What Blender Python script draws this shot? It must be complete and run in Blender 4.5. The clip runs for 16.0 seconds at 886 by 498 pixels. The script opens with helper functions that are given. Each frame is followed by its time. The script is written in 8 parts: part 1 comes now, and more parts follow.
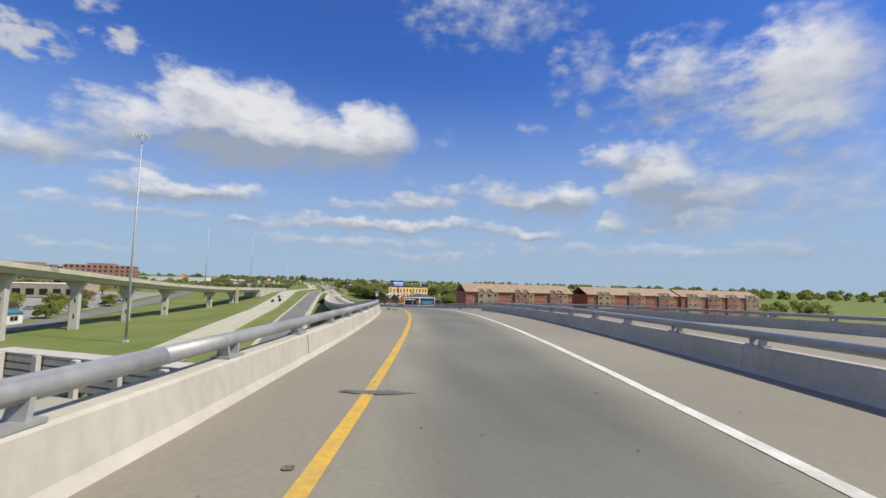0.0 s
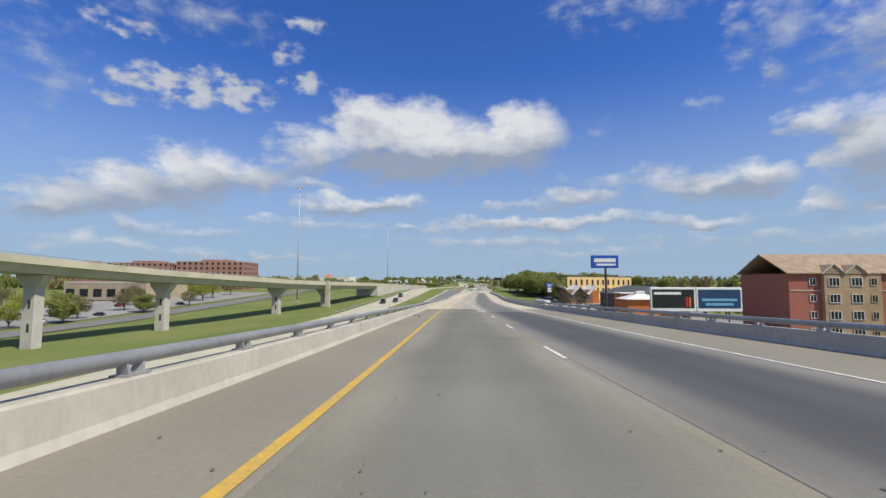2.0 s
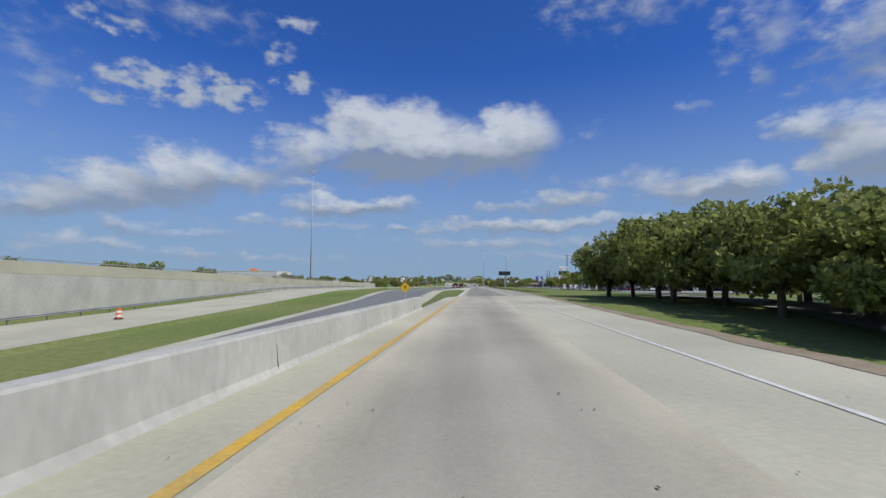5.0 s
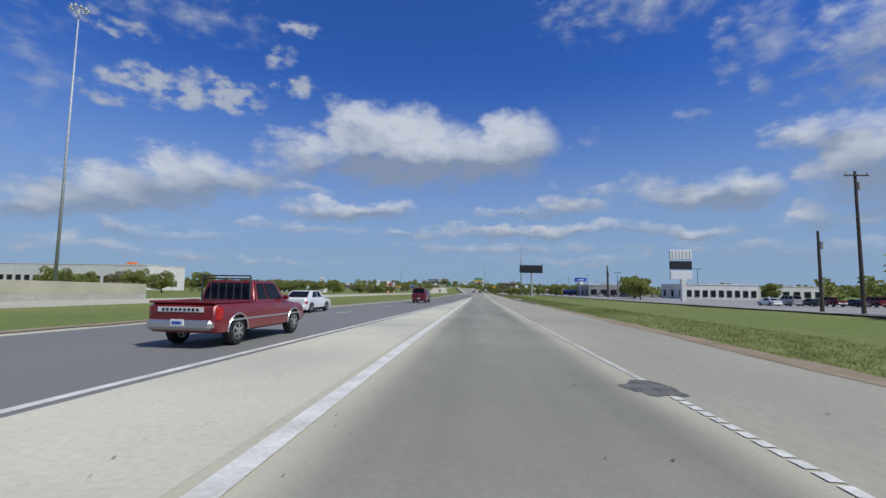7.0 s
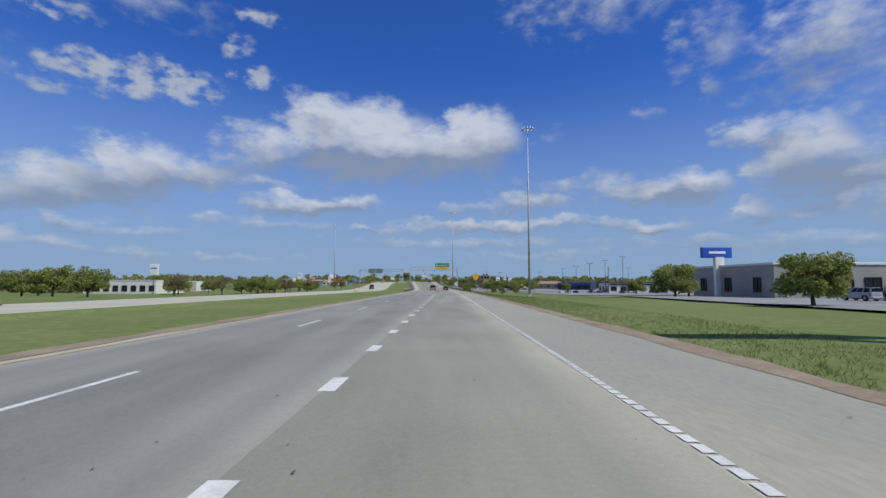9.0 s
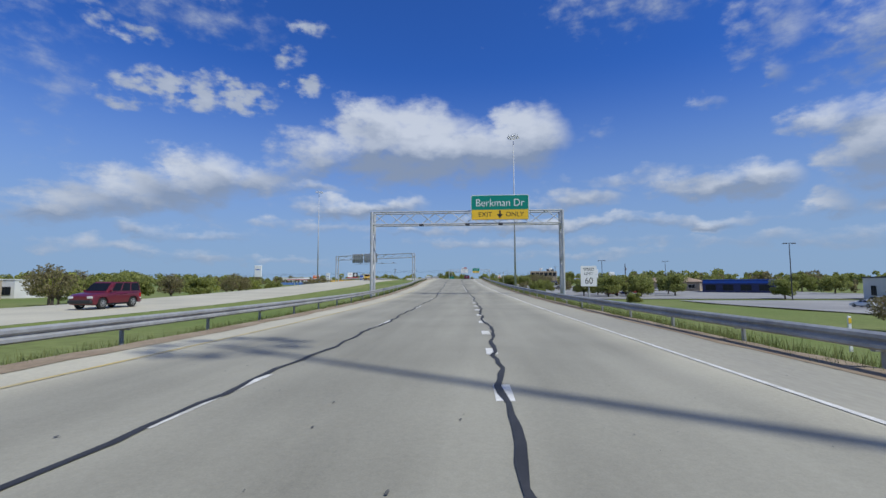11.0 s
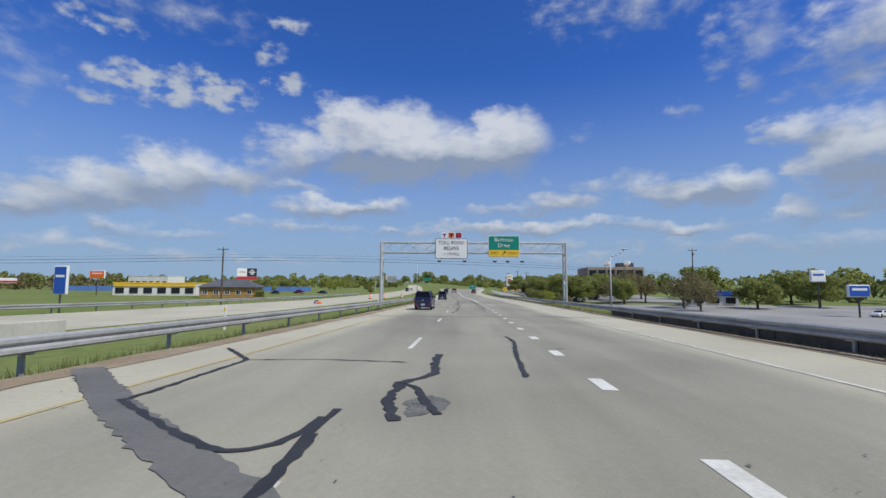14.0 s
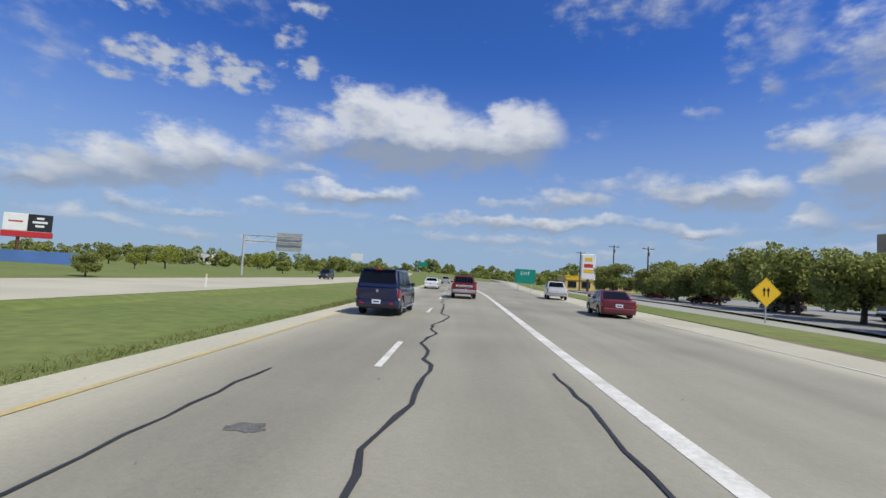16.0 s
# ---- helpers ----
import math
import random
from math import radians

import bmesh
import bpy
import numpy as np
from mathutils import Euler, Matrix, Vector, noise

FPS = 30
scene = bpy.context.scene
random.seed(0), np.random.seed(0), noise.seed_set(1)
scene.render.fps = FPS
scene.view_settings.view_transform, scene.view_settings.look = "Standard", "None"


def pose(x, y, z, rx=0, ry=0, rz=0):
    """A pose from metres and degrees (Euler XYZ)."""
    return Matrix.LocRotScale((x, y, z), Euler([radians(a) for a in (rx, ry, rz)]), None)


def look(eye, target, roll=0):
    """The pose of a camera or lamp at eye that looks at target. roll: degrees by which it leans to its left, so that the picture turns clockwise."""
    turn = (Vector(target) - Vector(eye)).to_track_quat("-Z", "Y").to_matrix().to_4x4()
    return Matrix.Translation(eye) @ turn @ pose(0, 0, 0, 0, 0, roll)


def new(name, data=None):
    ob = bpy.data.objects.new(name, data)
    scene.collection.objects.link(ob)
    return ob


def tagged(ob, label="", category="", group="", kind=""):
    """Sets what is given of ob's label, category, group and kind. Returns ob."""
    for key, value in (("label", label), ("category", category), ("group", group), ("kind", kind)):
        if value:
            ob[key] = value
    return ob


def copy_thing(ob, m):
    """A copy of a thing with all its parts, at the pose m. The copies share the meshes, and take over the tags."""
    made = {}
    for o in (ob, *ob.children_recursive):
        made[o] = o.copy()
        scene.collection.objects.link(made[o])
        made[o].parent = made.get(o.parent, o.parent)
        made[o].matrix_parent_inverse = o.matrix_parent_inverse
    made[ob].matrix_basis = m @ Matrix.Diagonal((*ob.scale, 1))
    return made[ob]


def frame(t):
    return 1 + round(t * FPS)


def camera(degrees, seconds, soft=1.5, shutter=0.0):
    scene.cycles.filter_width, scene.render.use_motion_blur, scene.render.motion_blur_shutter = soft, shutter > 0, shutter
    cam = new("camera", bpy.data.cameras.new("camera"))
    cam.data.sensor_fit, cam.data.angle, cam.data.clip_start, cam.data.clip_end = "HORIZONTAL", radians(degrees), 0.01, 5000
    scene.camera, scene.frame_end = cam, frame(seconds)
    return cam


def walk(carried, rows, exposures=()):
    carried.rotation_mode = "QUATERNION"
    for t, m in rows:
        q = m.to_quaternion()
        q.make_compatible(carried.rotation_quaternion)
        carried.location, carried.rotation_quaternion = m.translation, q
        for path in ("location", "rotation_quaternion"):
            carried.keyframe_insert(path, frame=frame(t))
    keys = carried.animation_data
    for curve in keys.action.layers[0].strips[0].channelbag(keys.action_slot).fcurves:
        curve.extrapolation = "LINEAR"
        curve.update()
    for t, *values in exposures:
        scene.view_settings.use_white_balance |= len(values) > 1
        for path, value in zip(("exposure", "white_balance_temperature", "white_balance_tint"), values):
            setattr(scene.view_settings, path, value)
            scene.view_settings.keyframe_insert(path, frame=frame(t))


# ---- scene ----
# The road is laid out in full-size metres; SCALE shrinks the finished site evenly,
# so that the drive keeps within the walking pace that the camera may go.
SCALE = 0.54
cam = camera(90, 16.0, soft=1.5)
# seconds, x, y, z, yaw to the left, pitch up, lean to the left
DRIVE = [
    (0.0, -12.60, 34.55, 12.00, -16.23, 4.50, 1.60),
    (0.5, -4.60, 66.55, 11.32, -7.14, 4.25, 0.50),
    (1.0, -1.20, 98.81, 9.87, 2.50, 3.64, 0.63),
    (1.5, -0.60, 130.76, 7.93, 4.48, 4.27, -0.10),
    (2.0, -1.16, 162.22, 6.29, 3.66, 4.17, 0.10),
    (2.5, -2.04, 192.99, 5.16, 3.25, 4.26, 0.27),
    (3.0, -2.65, 222.86, 4.28, 2.85, 4.25, 0.20),
    (3.5, -2.54, 251.92, 3.60, 3.16, 4.07, 0.64),
    (4.0, -1.94, 280.70, 3.23, 2.41, 3.98, -0.17),
    (4.5, -0.93, 312.51, 3.05, 2.15, 3.96, 0.10),
    (5.0, 0.33, 346.95, 2.92, 2.63, 4.33, 0.26),
    (5.5, 1.59, 381.87, 2.85, 3.29, 4.72, 0.45),
    (6.0, 2.69, 417.03, 2.78, 3.85, 5.07, 0.57),
    (6.5, 3.43, 452.64, 2.65, 3.77, 5.12, 0.71),
    (7.0, 4.12, 488.49, 2.48, 2.46, 4.98, 0.81),
    (7.5, 5.42, 523.46, 2.25, 0.99, 5.12, 0.54),
    (8.0, 6.78, 557.38, 2.02, -0.61, 4.95, 0.78),
    (8.5, 8.17, 591.45, 1.85, -1.91, 4.49, 0.18),
    (9.0, 9.68, 626.13, 1.70, -2.07, 4.37, 0.10),
    (9.5, 11.17, 661.02, 1.55, -1.45, 4.27, 0.00),
    (10.0, 12.54, 695.69, 1.39, -0.09, 4.13, -0.12),
    (10.5, 13.46, 729.95, 1.17, 2.23, 3.50, 0.04),
    (11.0, 13.31, 764.16, 0.86, 3.99, 4.41, -0.17),
    (11.5, 11.84, 798.68, 0.93, 3.54, 4.88, -0.30),
    (12.0, 9.82, 833.14, 1.66, 2.70, 5.80, -0.06),
    (12.5, 8.27, 867.24, 2.75, 2.20, 5.84, -0.94),
    (13.0, 7.58, 901.03, 3.57, 1.89, 5.61, -0.64),
    (13.5, 7.62, 934.80, 3.72, 1.77, 4.89, -0.28),
    (14.0, 8.18, 969.31, 3.35, 1.56, 4.61, 0.34),
    (14.5, 9.07, 1005.16, 2.73, 1.42, 4.48, 0.86),
    (15.0, 9.27, 1041.44, 2.22, 2.23, 3.56, 2.22),
    (15.5, 8.12, 1076.96, 1.85, 1.88, 3.51, 2.95),
    (16.0, 7.73, 1111.55, 1.70, 2.64, 3.48, 3.35),
]


def drive_pose(x, y, z, yaw, pitch, lean):
    a, b = radians(yaw), radians(pitch)
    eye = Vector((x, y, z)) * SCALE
    return look(eye, eye + Vector((-math.sin(a) * math.cos(b), math.cos(a) * math.cos(b), math.sin(b))), lean)


# the clip's camera drifts in brightness and white balance
EXPOSURES = [(0.0, 0.28, 6750, 10), (0.5, 0.02, 6150, 9), (1.0, 0.03, 5950, 8), (1.5, 0.08, 6200, 8), (2.0, 0.22, 6650, 9), (2.6, 0.12, 6550, 9), (3.5, -0.02, 6500, 9),
             (4.0, -0.14, 6050, 9), (7.0, -0.14, 6000, 10), (8.0, -0.14, 5950, 11), (11.0, -0.08, 5850, 10), (12.0, -0.04, 6050, 9), (13.5, 0.0, 6150, 9), (14.5, 0.0, 6150, 10), (16.0, 0.10, 6350, 10)]
walk(cam, [(r[0], drive_pose(*r[1:])) for r in DRIVE], EXPOSURES)

# ---------------------------------------------------------------- sky and sun
SUN_AZ = math.atan2(0.85, -0.527)      # clockwise from +y
SUN_EL = radians(52)
sun = new("sun", bpy.data.lights.new("sun", "SUN"))
sun.data.energy, sun.data.angle, sun.data.color = 4.1, radians(0.6), (1.0, 0.95, 0.81)
sun.matrix_basis = look((0, 0, 0), (-math.sin(SUN_AZ) * math.cos(SUN_EL), -math.cos(SUN_AZ) * math.cos(SUN_EL), -math.sin(SUN_EL)))

world = bpy.data.worlds.new("sky")
scene.world = world
world.use_nodes = True
WT = world.node_tree
WT.nodes.clear()


def wn(kind, **kw):
    n = WT.nodes.new(kind)
    for k, v in kw.items():
        if k == "op":
            n.operation = v
        else:
            n.inputs[int(k[1:])].default_value = v
    return n


def wl(a, b):
    WT.links.new(a, b)


def wmath(op, a, b=None, clamp=False):
    n = WT.nodes.new("ShaderNodeMath")
    n.operation, n.use_clamp = op, clamp
    for i, v in enumerate((a, b)):
        if v is None:
            continue
        if isinstance(v, (int, float)):
            n.inputs[i].default_value = v
        else:
            WT.links.new(v, n.inputs[i])
    return n.outputs[0]


# cloud banks: degrees to the right of +y, degrees up, half width, half height, weight
CLOUD_HEAPS = [
    (-12.8, 18.9, 4.7, 2.9, 1.00),
    (-6.9, 18.3, 5.8, 3.2, 1.00),
    (-0.1, 16.6, 8.8, 2.6, 1.00),
    (6.6, 18.1, 4.7, 2.7, 1.00),
    (-19.8, 15.9, 5.3, 2.0, 0.80),
    (-8.4, 15.1, 10.8, 1.8, 0.90),
    (-32.8, 12.4, 4.4, 2.2, 0.96),
    (-37.9, 10.1, 5.4, 1.9, 0.91),
    (-43.3, 8.2, 4.6, 1.7, 0.88),
    (-26.3, 12.7, 5.5, 1.5, 0.78),
    (-46.0, 6.9, 3.5, 1.2, 0.76),
]
CLOUD_FLAKES = [
    (-35.9, 20.8, 5.5, 1.5, 0.84),
    (-29.1, 21.6, 3.1, 1.6, 0.84),
    (-21.3, 23.4, 2.1, 1.0, 0.74),
    (-40.9, 18.7, 2.3, 0.9, 0.68),
    (-39.1, 25.3, 2.0, 0.8, 0.68),
    (-43.3, 26.5, 1.7, 1.1, 0.64),
    (-32.0, 31.5, 2.7, 0.9, 0.68),
    (-38.3, 30.1, 2.2, 0.8, 0.62),
    (-21.2, 29.9, 2.7, 0.8, 0.62),
    (-24.1, 26.4, 2.1, 1.2, 0.64),
    (-17.1, 34.4, 1.9, 0.5, 0.58),
]
CLOUD_ROWS = [
    (-14.7, 9.7, 7.8, 0.9, 0.85),
    (-9.6, 10.3, 3.6, 0.9, 0.80),
    (-19.7, 11.5, 2.7, 0.6, 0.65),
    (4.4, 9.8, 4.3, 0.7, 0.60),
    (12.9, 10.4, 5.4, 1.0, 0.75),
    (27.1, 10.7, 5.6, 1.1, 0.85),
    (31.9, 10.5, 3.0, 1.4, 0.85),
    (7.9, 7.4, 11.3, 0.7, 0.85),
    (27.7, 6.5, 1.6, 0.7, 0.70),
    (-8.5, 7.0, 1.4, 0.7, 0.70),
    (38.0, 8.1, 1.4, 1.3, 0.75),
    (-38.6, 5.4, 2.1, 0.7, 0.60),
    (-33.1, 8.3, 2.4, 0.9, 0.50),
    (-30.1, 5.5, 3.5, 0.6, 0.50),
    (-45.6, 5.4, 2.4, 0.7, 0.50),
]
CLOUD_RIGHT = [
    (37.5, 15.7, 3.1, 1.4, 0.80),
    (40.5, 12.9, 3.2, 3.0, 0.90),
    (43.4, 13.1, 2.5, 3.3, 0.85),
    (27.9, 19.5, 1.8, 0.8, 0.60),
    (34.6, 20.9, 1.1, 1.1, 0.55),
    (35.3, 27.7, 3.3, 1.6, 0.42),
    (41.7, 23.7, 3.1, 3.3, 0.50),
    (15.9, 18.1, 2.4, 1.3, 0.42),
]
CLOUD_FAR_RIGHT = [
    (22.1, 32.0, 10.8, 3.1, 0.56),
    (33.9, 25.4, 4.0, 3.3, 0.58),
    (44.2, 23.1, 6.3, 4.0, 0.70),
    (55.6, 20.9, 5.7, 4.8, 0.95),
    (46.5, 10.6, 6.6, 1.9, 0.85),
    (57.2, 11.0, 5.0, 4.3, 0.60),
    (51.3, 15.6, 9.8, 2.8, 0.50),
]
CLOUD_LEFT_HIGH = [
    (-47.0, 21.3, 5.2, 7.5, 0.42),
    (-34.9, 29.0, 9.9, 2.3, 0.50),
]
CLOUD_LOW = [
    (-20.0, 7.2, 9.0, 0.7, 0.62), (5.0, 5.0, 14.0, 0.7, 0.64), (34.0, 4.6, 12.0, 0.8, 0.62), (-40.0, 3.6, 9.0, 0.6, 0.58), (20.0, 12.4, 9.0, 0.9, 0.58),
    (-34.0, 5.6, 7.0, 0.7, 0.60), (-16.0, 9.4, 5.0, 0.9, 0.62), (24.0, 7.0, 9.0, 0.6, 0.66), (-6.0, 6.6, 6.0, 0.5, 0.60), (44.0, 7.4, 8.0, 1.0, 0.66), (14.0, 3.4, 12.0, 0.5, 0.55), (-28.0, 3.0, 12.0, 0.5, 0.55), (52.0, 4.6, 9.0, 0.8, 0.6),
]
CLOUDS = CLOUD_LOW + CLOUD_HEAPS + CLOUD_ROWS + CLOUD_RIGHT + CLOUD_FAR_RIGHT + CLOUD_LEFT_HIGH


def build_sky():
    out = wn("ShaderNodeOutputWorld")
    tex = wn("ShaderNodeTexCoord")
    sky = wn("ShaderNodeTexSky")
    sky.sky_type, sky.sun_disc = "NISHITA", False
    sky.sun_elevation, sky.sun_rotation = SUN_EL, SUN_AZ
    sky.altitude, sky.air_density, sky.dust_density, sky.ozone_density = 200, 1.0, 0.3, 5.0
    sep = wn("ShaderNodeSeparateXYZ")
    wl(tex.outputs["Generated"], sep.inputs[0])
    X, Y, Z = sep.outputs
    az = wmath("MULTIPLY", wmath("ARCTAN2", X, Y), 57.2958)
    el = wmath("MULTIPLY", wmath("ARCSINE", Z), 57.2958)
    # flat cloud layer coordinates, so clouds shrink towards the horizon
    comb = wn("ShaderNodeCombineXYZ")
    wl(wmath("MULTIPLY", az, 0.1), comb.inputs[0])
    wl(wmath("MULTIPLY", el, 0.17), comb.inputs[1])
    warp = wn("ShaderNodeTexNoise")
    warp.inputs["Scale"].default_value, warp.inputs["Detail"].default_value = 1.6, 6
    warp.inputs["Roughness"].default_value = 0.6
    wl(comb.outputs[0], warp.inputs["Vector"])
    wsep = wn("ShaderNodeSeparateColor")
    wl(warp.outputs["Color"], wsep.inputs[0])
    azw = wmath("ADD", az, wmath("MULTIPLY", wmath("SUBTRACT", wsep.outputs[0], 0.5), 7.0))
    elw = wmath("ADD", el, wmath("MULTIPLY", wmath("SUBTRACT", wsep.outputs[1], 0.5), 4.6))
    fine = wn("ShaderNodeTexNoise")
    fine.inputs["Scale"].default_value, fine.inputs["Detail"].default_value = 3.2, 9
    fine.inputs["Roughness"].default_value = 0.56
    wl(comb.outputs[0], fine.inputs["Vector"])

    def bank(entries):
        total = under = None
        for a, e, ra, re, wgt in entries:
            da = wmath("DIVIDE", wmath("SUBTRACT", azw, a), ra * 1.25)
            de = wmath("DIVIDE", wmath("SUBTRACT", elw, e), re * 1.4)
            r2 = wmath("ADD", wmath("MULTIPLY", da, da), wmath("MULTIPLY", de, de))
            blob = wmath("MULTIPLY", wmath("SUBTRACT", 1.0, wmath("MULTIPLY", r2, 0.5), True), wgt)
            shade = wmath("MULTIPLY", blob, de)
            total = blob if total is None else wmath("MAXIMUM", total, blob)
            under = shade if under is None else wmath("ADD", under, shade)
        return total, under

    total, under = bank(CLOUDS)
    flakes, _ = bank(CLOUD_FLAKES)
    small = wn("ShaderNodeTexNoise")
    small.inputs["Scale"].default_value, small.inputs["Detail"].default_value = 5.0, 4
    wl(comb.outputs[0], small.inputs["Vector"])
    flakes = wmath("ADD", flakes, wmath("MULTIPLY", wmath("MULTIPLY", wmath("SUBTRACT", small.outputs[0], 0.52), 3.0), flakes))
    tint = wn("ShaderNodeMix")
    tint.data_type, tint.blend_type = "RGBA", "MULTIPLY"
    tint.inputs[0].default_value = 1.0
    wl(sky.outputs[0], tint.inputs[6])
    tint.inputs[7].default_value = (0.40, 0.70, 1.27, 1)
    # loose scraps everywhere, thinner overhead
    scraps = wmath("MULTIPLY", wmath("SUBTRACT", warp.outputs[0], 0.52, True), 1.0)
    # the broken cloud goes on overhead and behind the drive
    behind = wn("ShaderNodeMapRange", i1=0.45, i2=0.1)
    wl(Y, behind.inputs[0])
    above = wn("ShaderNodeMapRange", i1=36.0, i2=48.0)
    wl(el, above.inputs[0])
    rest = wmath("MAXIMUM", behind.outputs[0], above.outputs[0])
    banks = wmath("MULTIPLY", wmath("MULTIPLY", wmath("SUBTRACT", warp.outputs[0], 0.38, True), 3.6), rest)
    scraps = wmath("MAXIMUM", scraps, banks)
    dens = wmath("ADD", wmath("MAXIMUM", wmath("MAXIMUM", total, flakes), scraps), wmath("MULTIPLY", wmath("SUBTRACT", fine.outputs[0], 0.52), 0.95))
    ramp = wn("ShaderNodeMapRange", i1=0.28, i2=0.90)
    ramp.interpolation_type = "SMOOTHSTEP"
    wl(dens, ramp.inputs[0])
    # pale band of far cloud near the horizon
    haze = wn("ShaderNodeMapRange", i1=27.0, i2=1.0, i3=0.0, i4=0.92)
    haze.interpolation_type = "SMOOTHSTEP"
    wl(el, haze.inputs[0])
    tone = wn("ShaderNodeMapRange", i1=-0.42, i2=0.58)
    wl(wmath("ADD", under, wmath("MULTIPLY", wmath("SUBTRACT", fine.outputs[0], 0.5), 0.8)), tone.inputs[0])
    lit = wn("ShaderNodeMix")
    lit.data_type = "RGBA"
    wl(tone.outputs[0], lit.inputs[0])
    lit.inputs[6].default_value, lit.inputs[7].default_value = (2.7, 3.15, 3.95, 1), (6.7, 6.8, 6.95, 1)
    hz = wn("ShaderNodeMix")
    hz.data_type = "RGBA"
    wl(haze.outputs[0], hz.inputs[0])
    wl(tint.outputs[2], hz.inputs[6])
    hz.inputs[7].default_value = (2.95, 4.0, 5.3, 1)
    mix = wn("ShaderNodeMix")
    mix.data_type = "RGBA"
    wl(wmath("MULTIPLY", ramp.outputs[0], 0.9), mix.inputs[0])
    wl(hz.outputs[2], mix.inputs[6])
    wl(lit.outputs[2], mix.inputs[7])
    bg = wn("ShaderNodeBackground", i1=0.10)
    wl(mix.outputs[2], bg.inputs[0])
    wl(bg.outputs[0], out.inputs[0])


build_sky()

# ---------------------------------------------------------------- materials
MATS = {}


def mat(name, color, rough=0.8, metal=0.0, var=0.25, scale=1.0, fine=12.0, bump=0.0, color2=None, alpha=None, coords="Object", random=0.0, spec=0.5, emit=None, coat=0.0, stretch=None):
    """A surface with broad blotches, fine grain and relief, in metres of its own object."""
    if name in MATS:
        return MATS[name]
    m = bpy.data.materials.new(name)
    m.use_nodes = True
    t = m.node_tree
    b = t.nodes["Principled BSDF"]
    b.inputs["Roughness"].default_value, b.inputs["Metallic"].default_value = rough, metal
    b.inputs["Specular IOR Level"].default_value = spec
    b.inputs["Coat Weight"].default_value = coat
    c1 = (*color, 1)
    c2 = (*(color2 or [c * (1 - var) for c in color]), 1)
    tc = t.nodes.new("ShaderNodeTexCoord")
    vec = tc.outputs[coords]
    if stretch:
        mp = t.nodes.new("ShaderNodeMapping")
        mp.inputs["Scale"].default_value = stretch
        t.links.new(vec, mp.inputs[0])
        vec = mp.outputs[0]
    n1 = t.nodes.new("ShaderNodeTexNoise")
    n1.inputs["Scale"].default_value, n1.inputs["Detail"].default_value = scale, 6
    n2 = t.nodes.new("ShaderNodeTexNoise")
    n2.inputs["Scale"].default_value, n2.inputs["Detail"].default_value = fine, 5
    t.links.new(vec, n1.inputs["Vector"])
    t.links.new(vec, n2.inputs["Vector"])
    mr = t.nodes.new("ShaderNodeMapRange")
    mr.inputs[1].default_value, mr.inputs[2].default_value = 0.35, 0.68
    t.links.new(n1.outputs[0], mr.inputs[0])
    mix = t.nodes.new("ShaderNodeMix")
    mix.data_type = "RGBA"
    mix.inputs[6].default_value, mix.inputs[7].default_value = c1, c2
    t.links.new(mr.outputs[0], mix.inputs[0])
    g = t.nodes.new("ShaderNodeMapRange")
    g.inputs[1].default_value, g.inputs[2].default_value = 0.3, 0.7
    g.inputs[3].default_value, g.inputs[4].default_value = 1 - var * 0.45, 1 + var * 0.35
    t.links.new(n2.outputs[0], g.inputs[0])
    mul = t.nodes.new("ShaderNodeVectorMath")
    mul.operation = "SCALE"
    t.links.new(mix.outputs[2], mul.inputs[0])
    t.links.new(g.outputs[0], mul.inputs[3])
    last = mul.outputs[0]
    if random:
        oi = t.nodes.new("ShaderNodeObjectInfo")
        rr = t.nodes.new("ShaderNodeMapRange")
        rr.inputs[3].default_value, rr.inputs[4].default_value = 1 - random, 1 + random
        t.links.new(oi.outputs["Random"], rr.inputs[0])
        m2 = t.nodes.new("ShaderNodeVectorMath")
        m2.operation = "SCALE"
        t.links.new(last, m2.inputs[0])
        t.links.new(rr.outputs[0], m2.inputs[3])
        last = m2.outputs[0]
    t.links.new(last, b.inputs["Base Color"])
    if bump:
        bp = t.nodes.new("ShaderNodeBump")
        bp.inputs["Strength"].default_value, bp.inputs["Distance"].default_value = 0.6, bump
        t.links.new(n2.outputs[0], bp.inputs["Height"])
        t.links.new(bp.outputs[0], b.inputs["Normal"])
    if emit:
        b.inputs["Emission Color"].default_value, b.inputs["Emission Strength"].default_value = (*emit[0], 1), emit[1]
    MATS[name] = m
    return m


# old grey deck, darkened further in colour to stand in for cloud shade
CONCRETE = mat("cloud-shaded deck concrete", (0.265, 0.236, 0.178), 0.85, var=0.16, scale=0.12, fine=14, bump=0.004, color2=(0.215, 0.193, 0.15))
SLABCON = mat("tan approach slab concrete", (0.545, 0.475, 0.355), 0.85, var=0.16, scale=0.12, fine=14, bump=0.004, color2=(0.455, 0.40, 0.305))
PAVE = mat("worn grey pavement", (0.360, 0.345, 0.290), 0.85, var=0.16, scale=0.10, fine=20, bump=0.004, color2=(0.290, 0.282, 0.244), stretch=(1, 0.25, 1))
ASPHALT = mat("dark asphalt lane", (0.165, 0.157, 0.143), 0.85, var=0.2, scale=0.12, fine=24, bump=0.004, color2=(0.185, 0.182, 0.175), stretch=(1, 0.2, 1))
SHOULDER = mat("pale concrete shoulder", (0.500, 0.462, 0.345), 0.85, var=0.18, scale=0.2, fine=12, bump=0.004, color2=(0.400, 0.370, 0.278))
WALLCON = mat("stained parapet concrete", (0.50, 0.475, 0.415), 0.85, var=0.24, scale=0.5, fine=7, bump=0.004, color2=(0.40, 0.38, 0.33), stretch=(1, 1, 0.5))
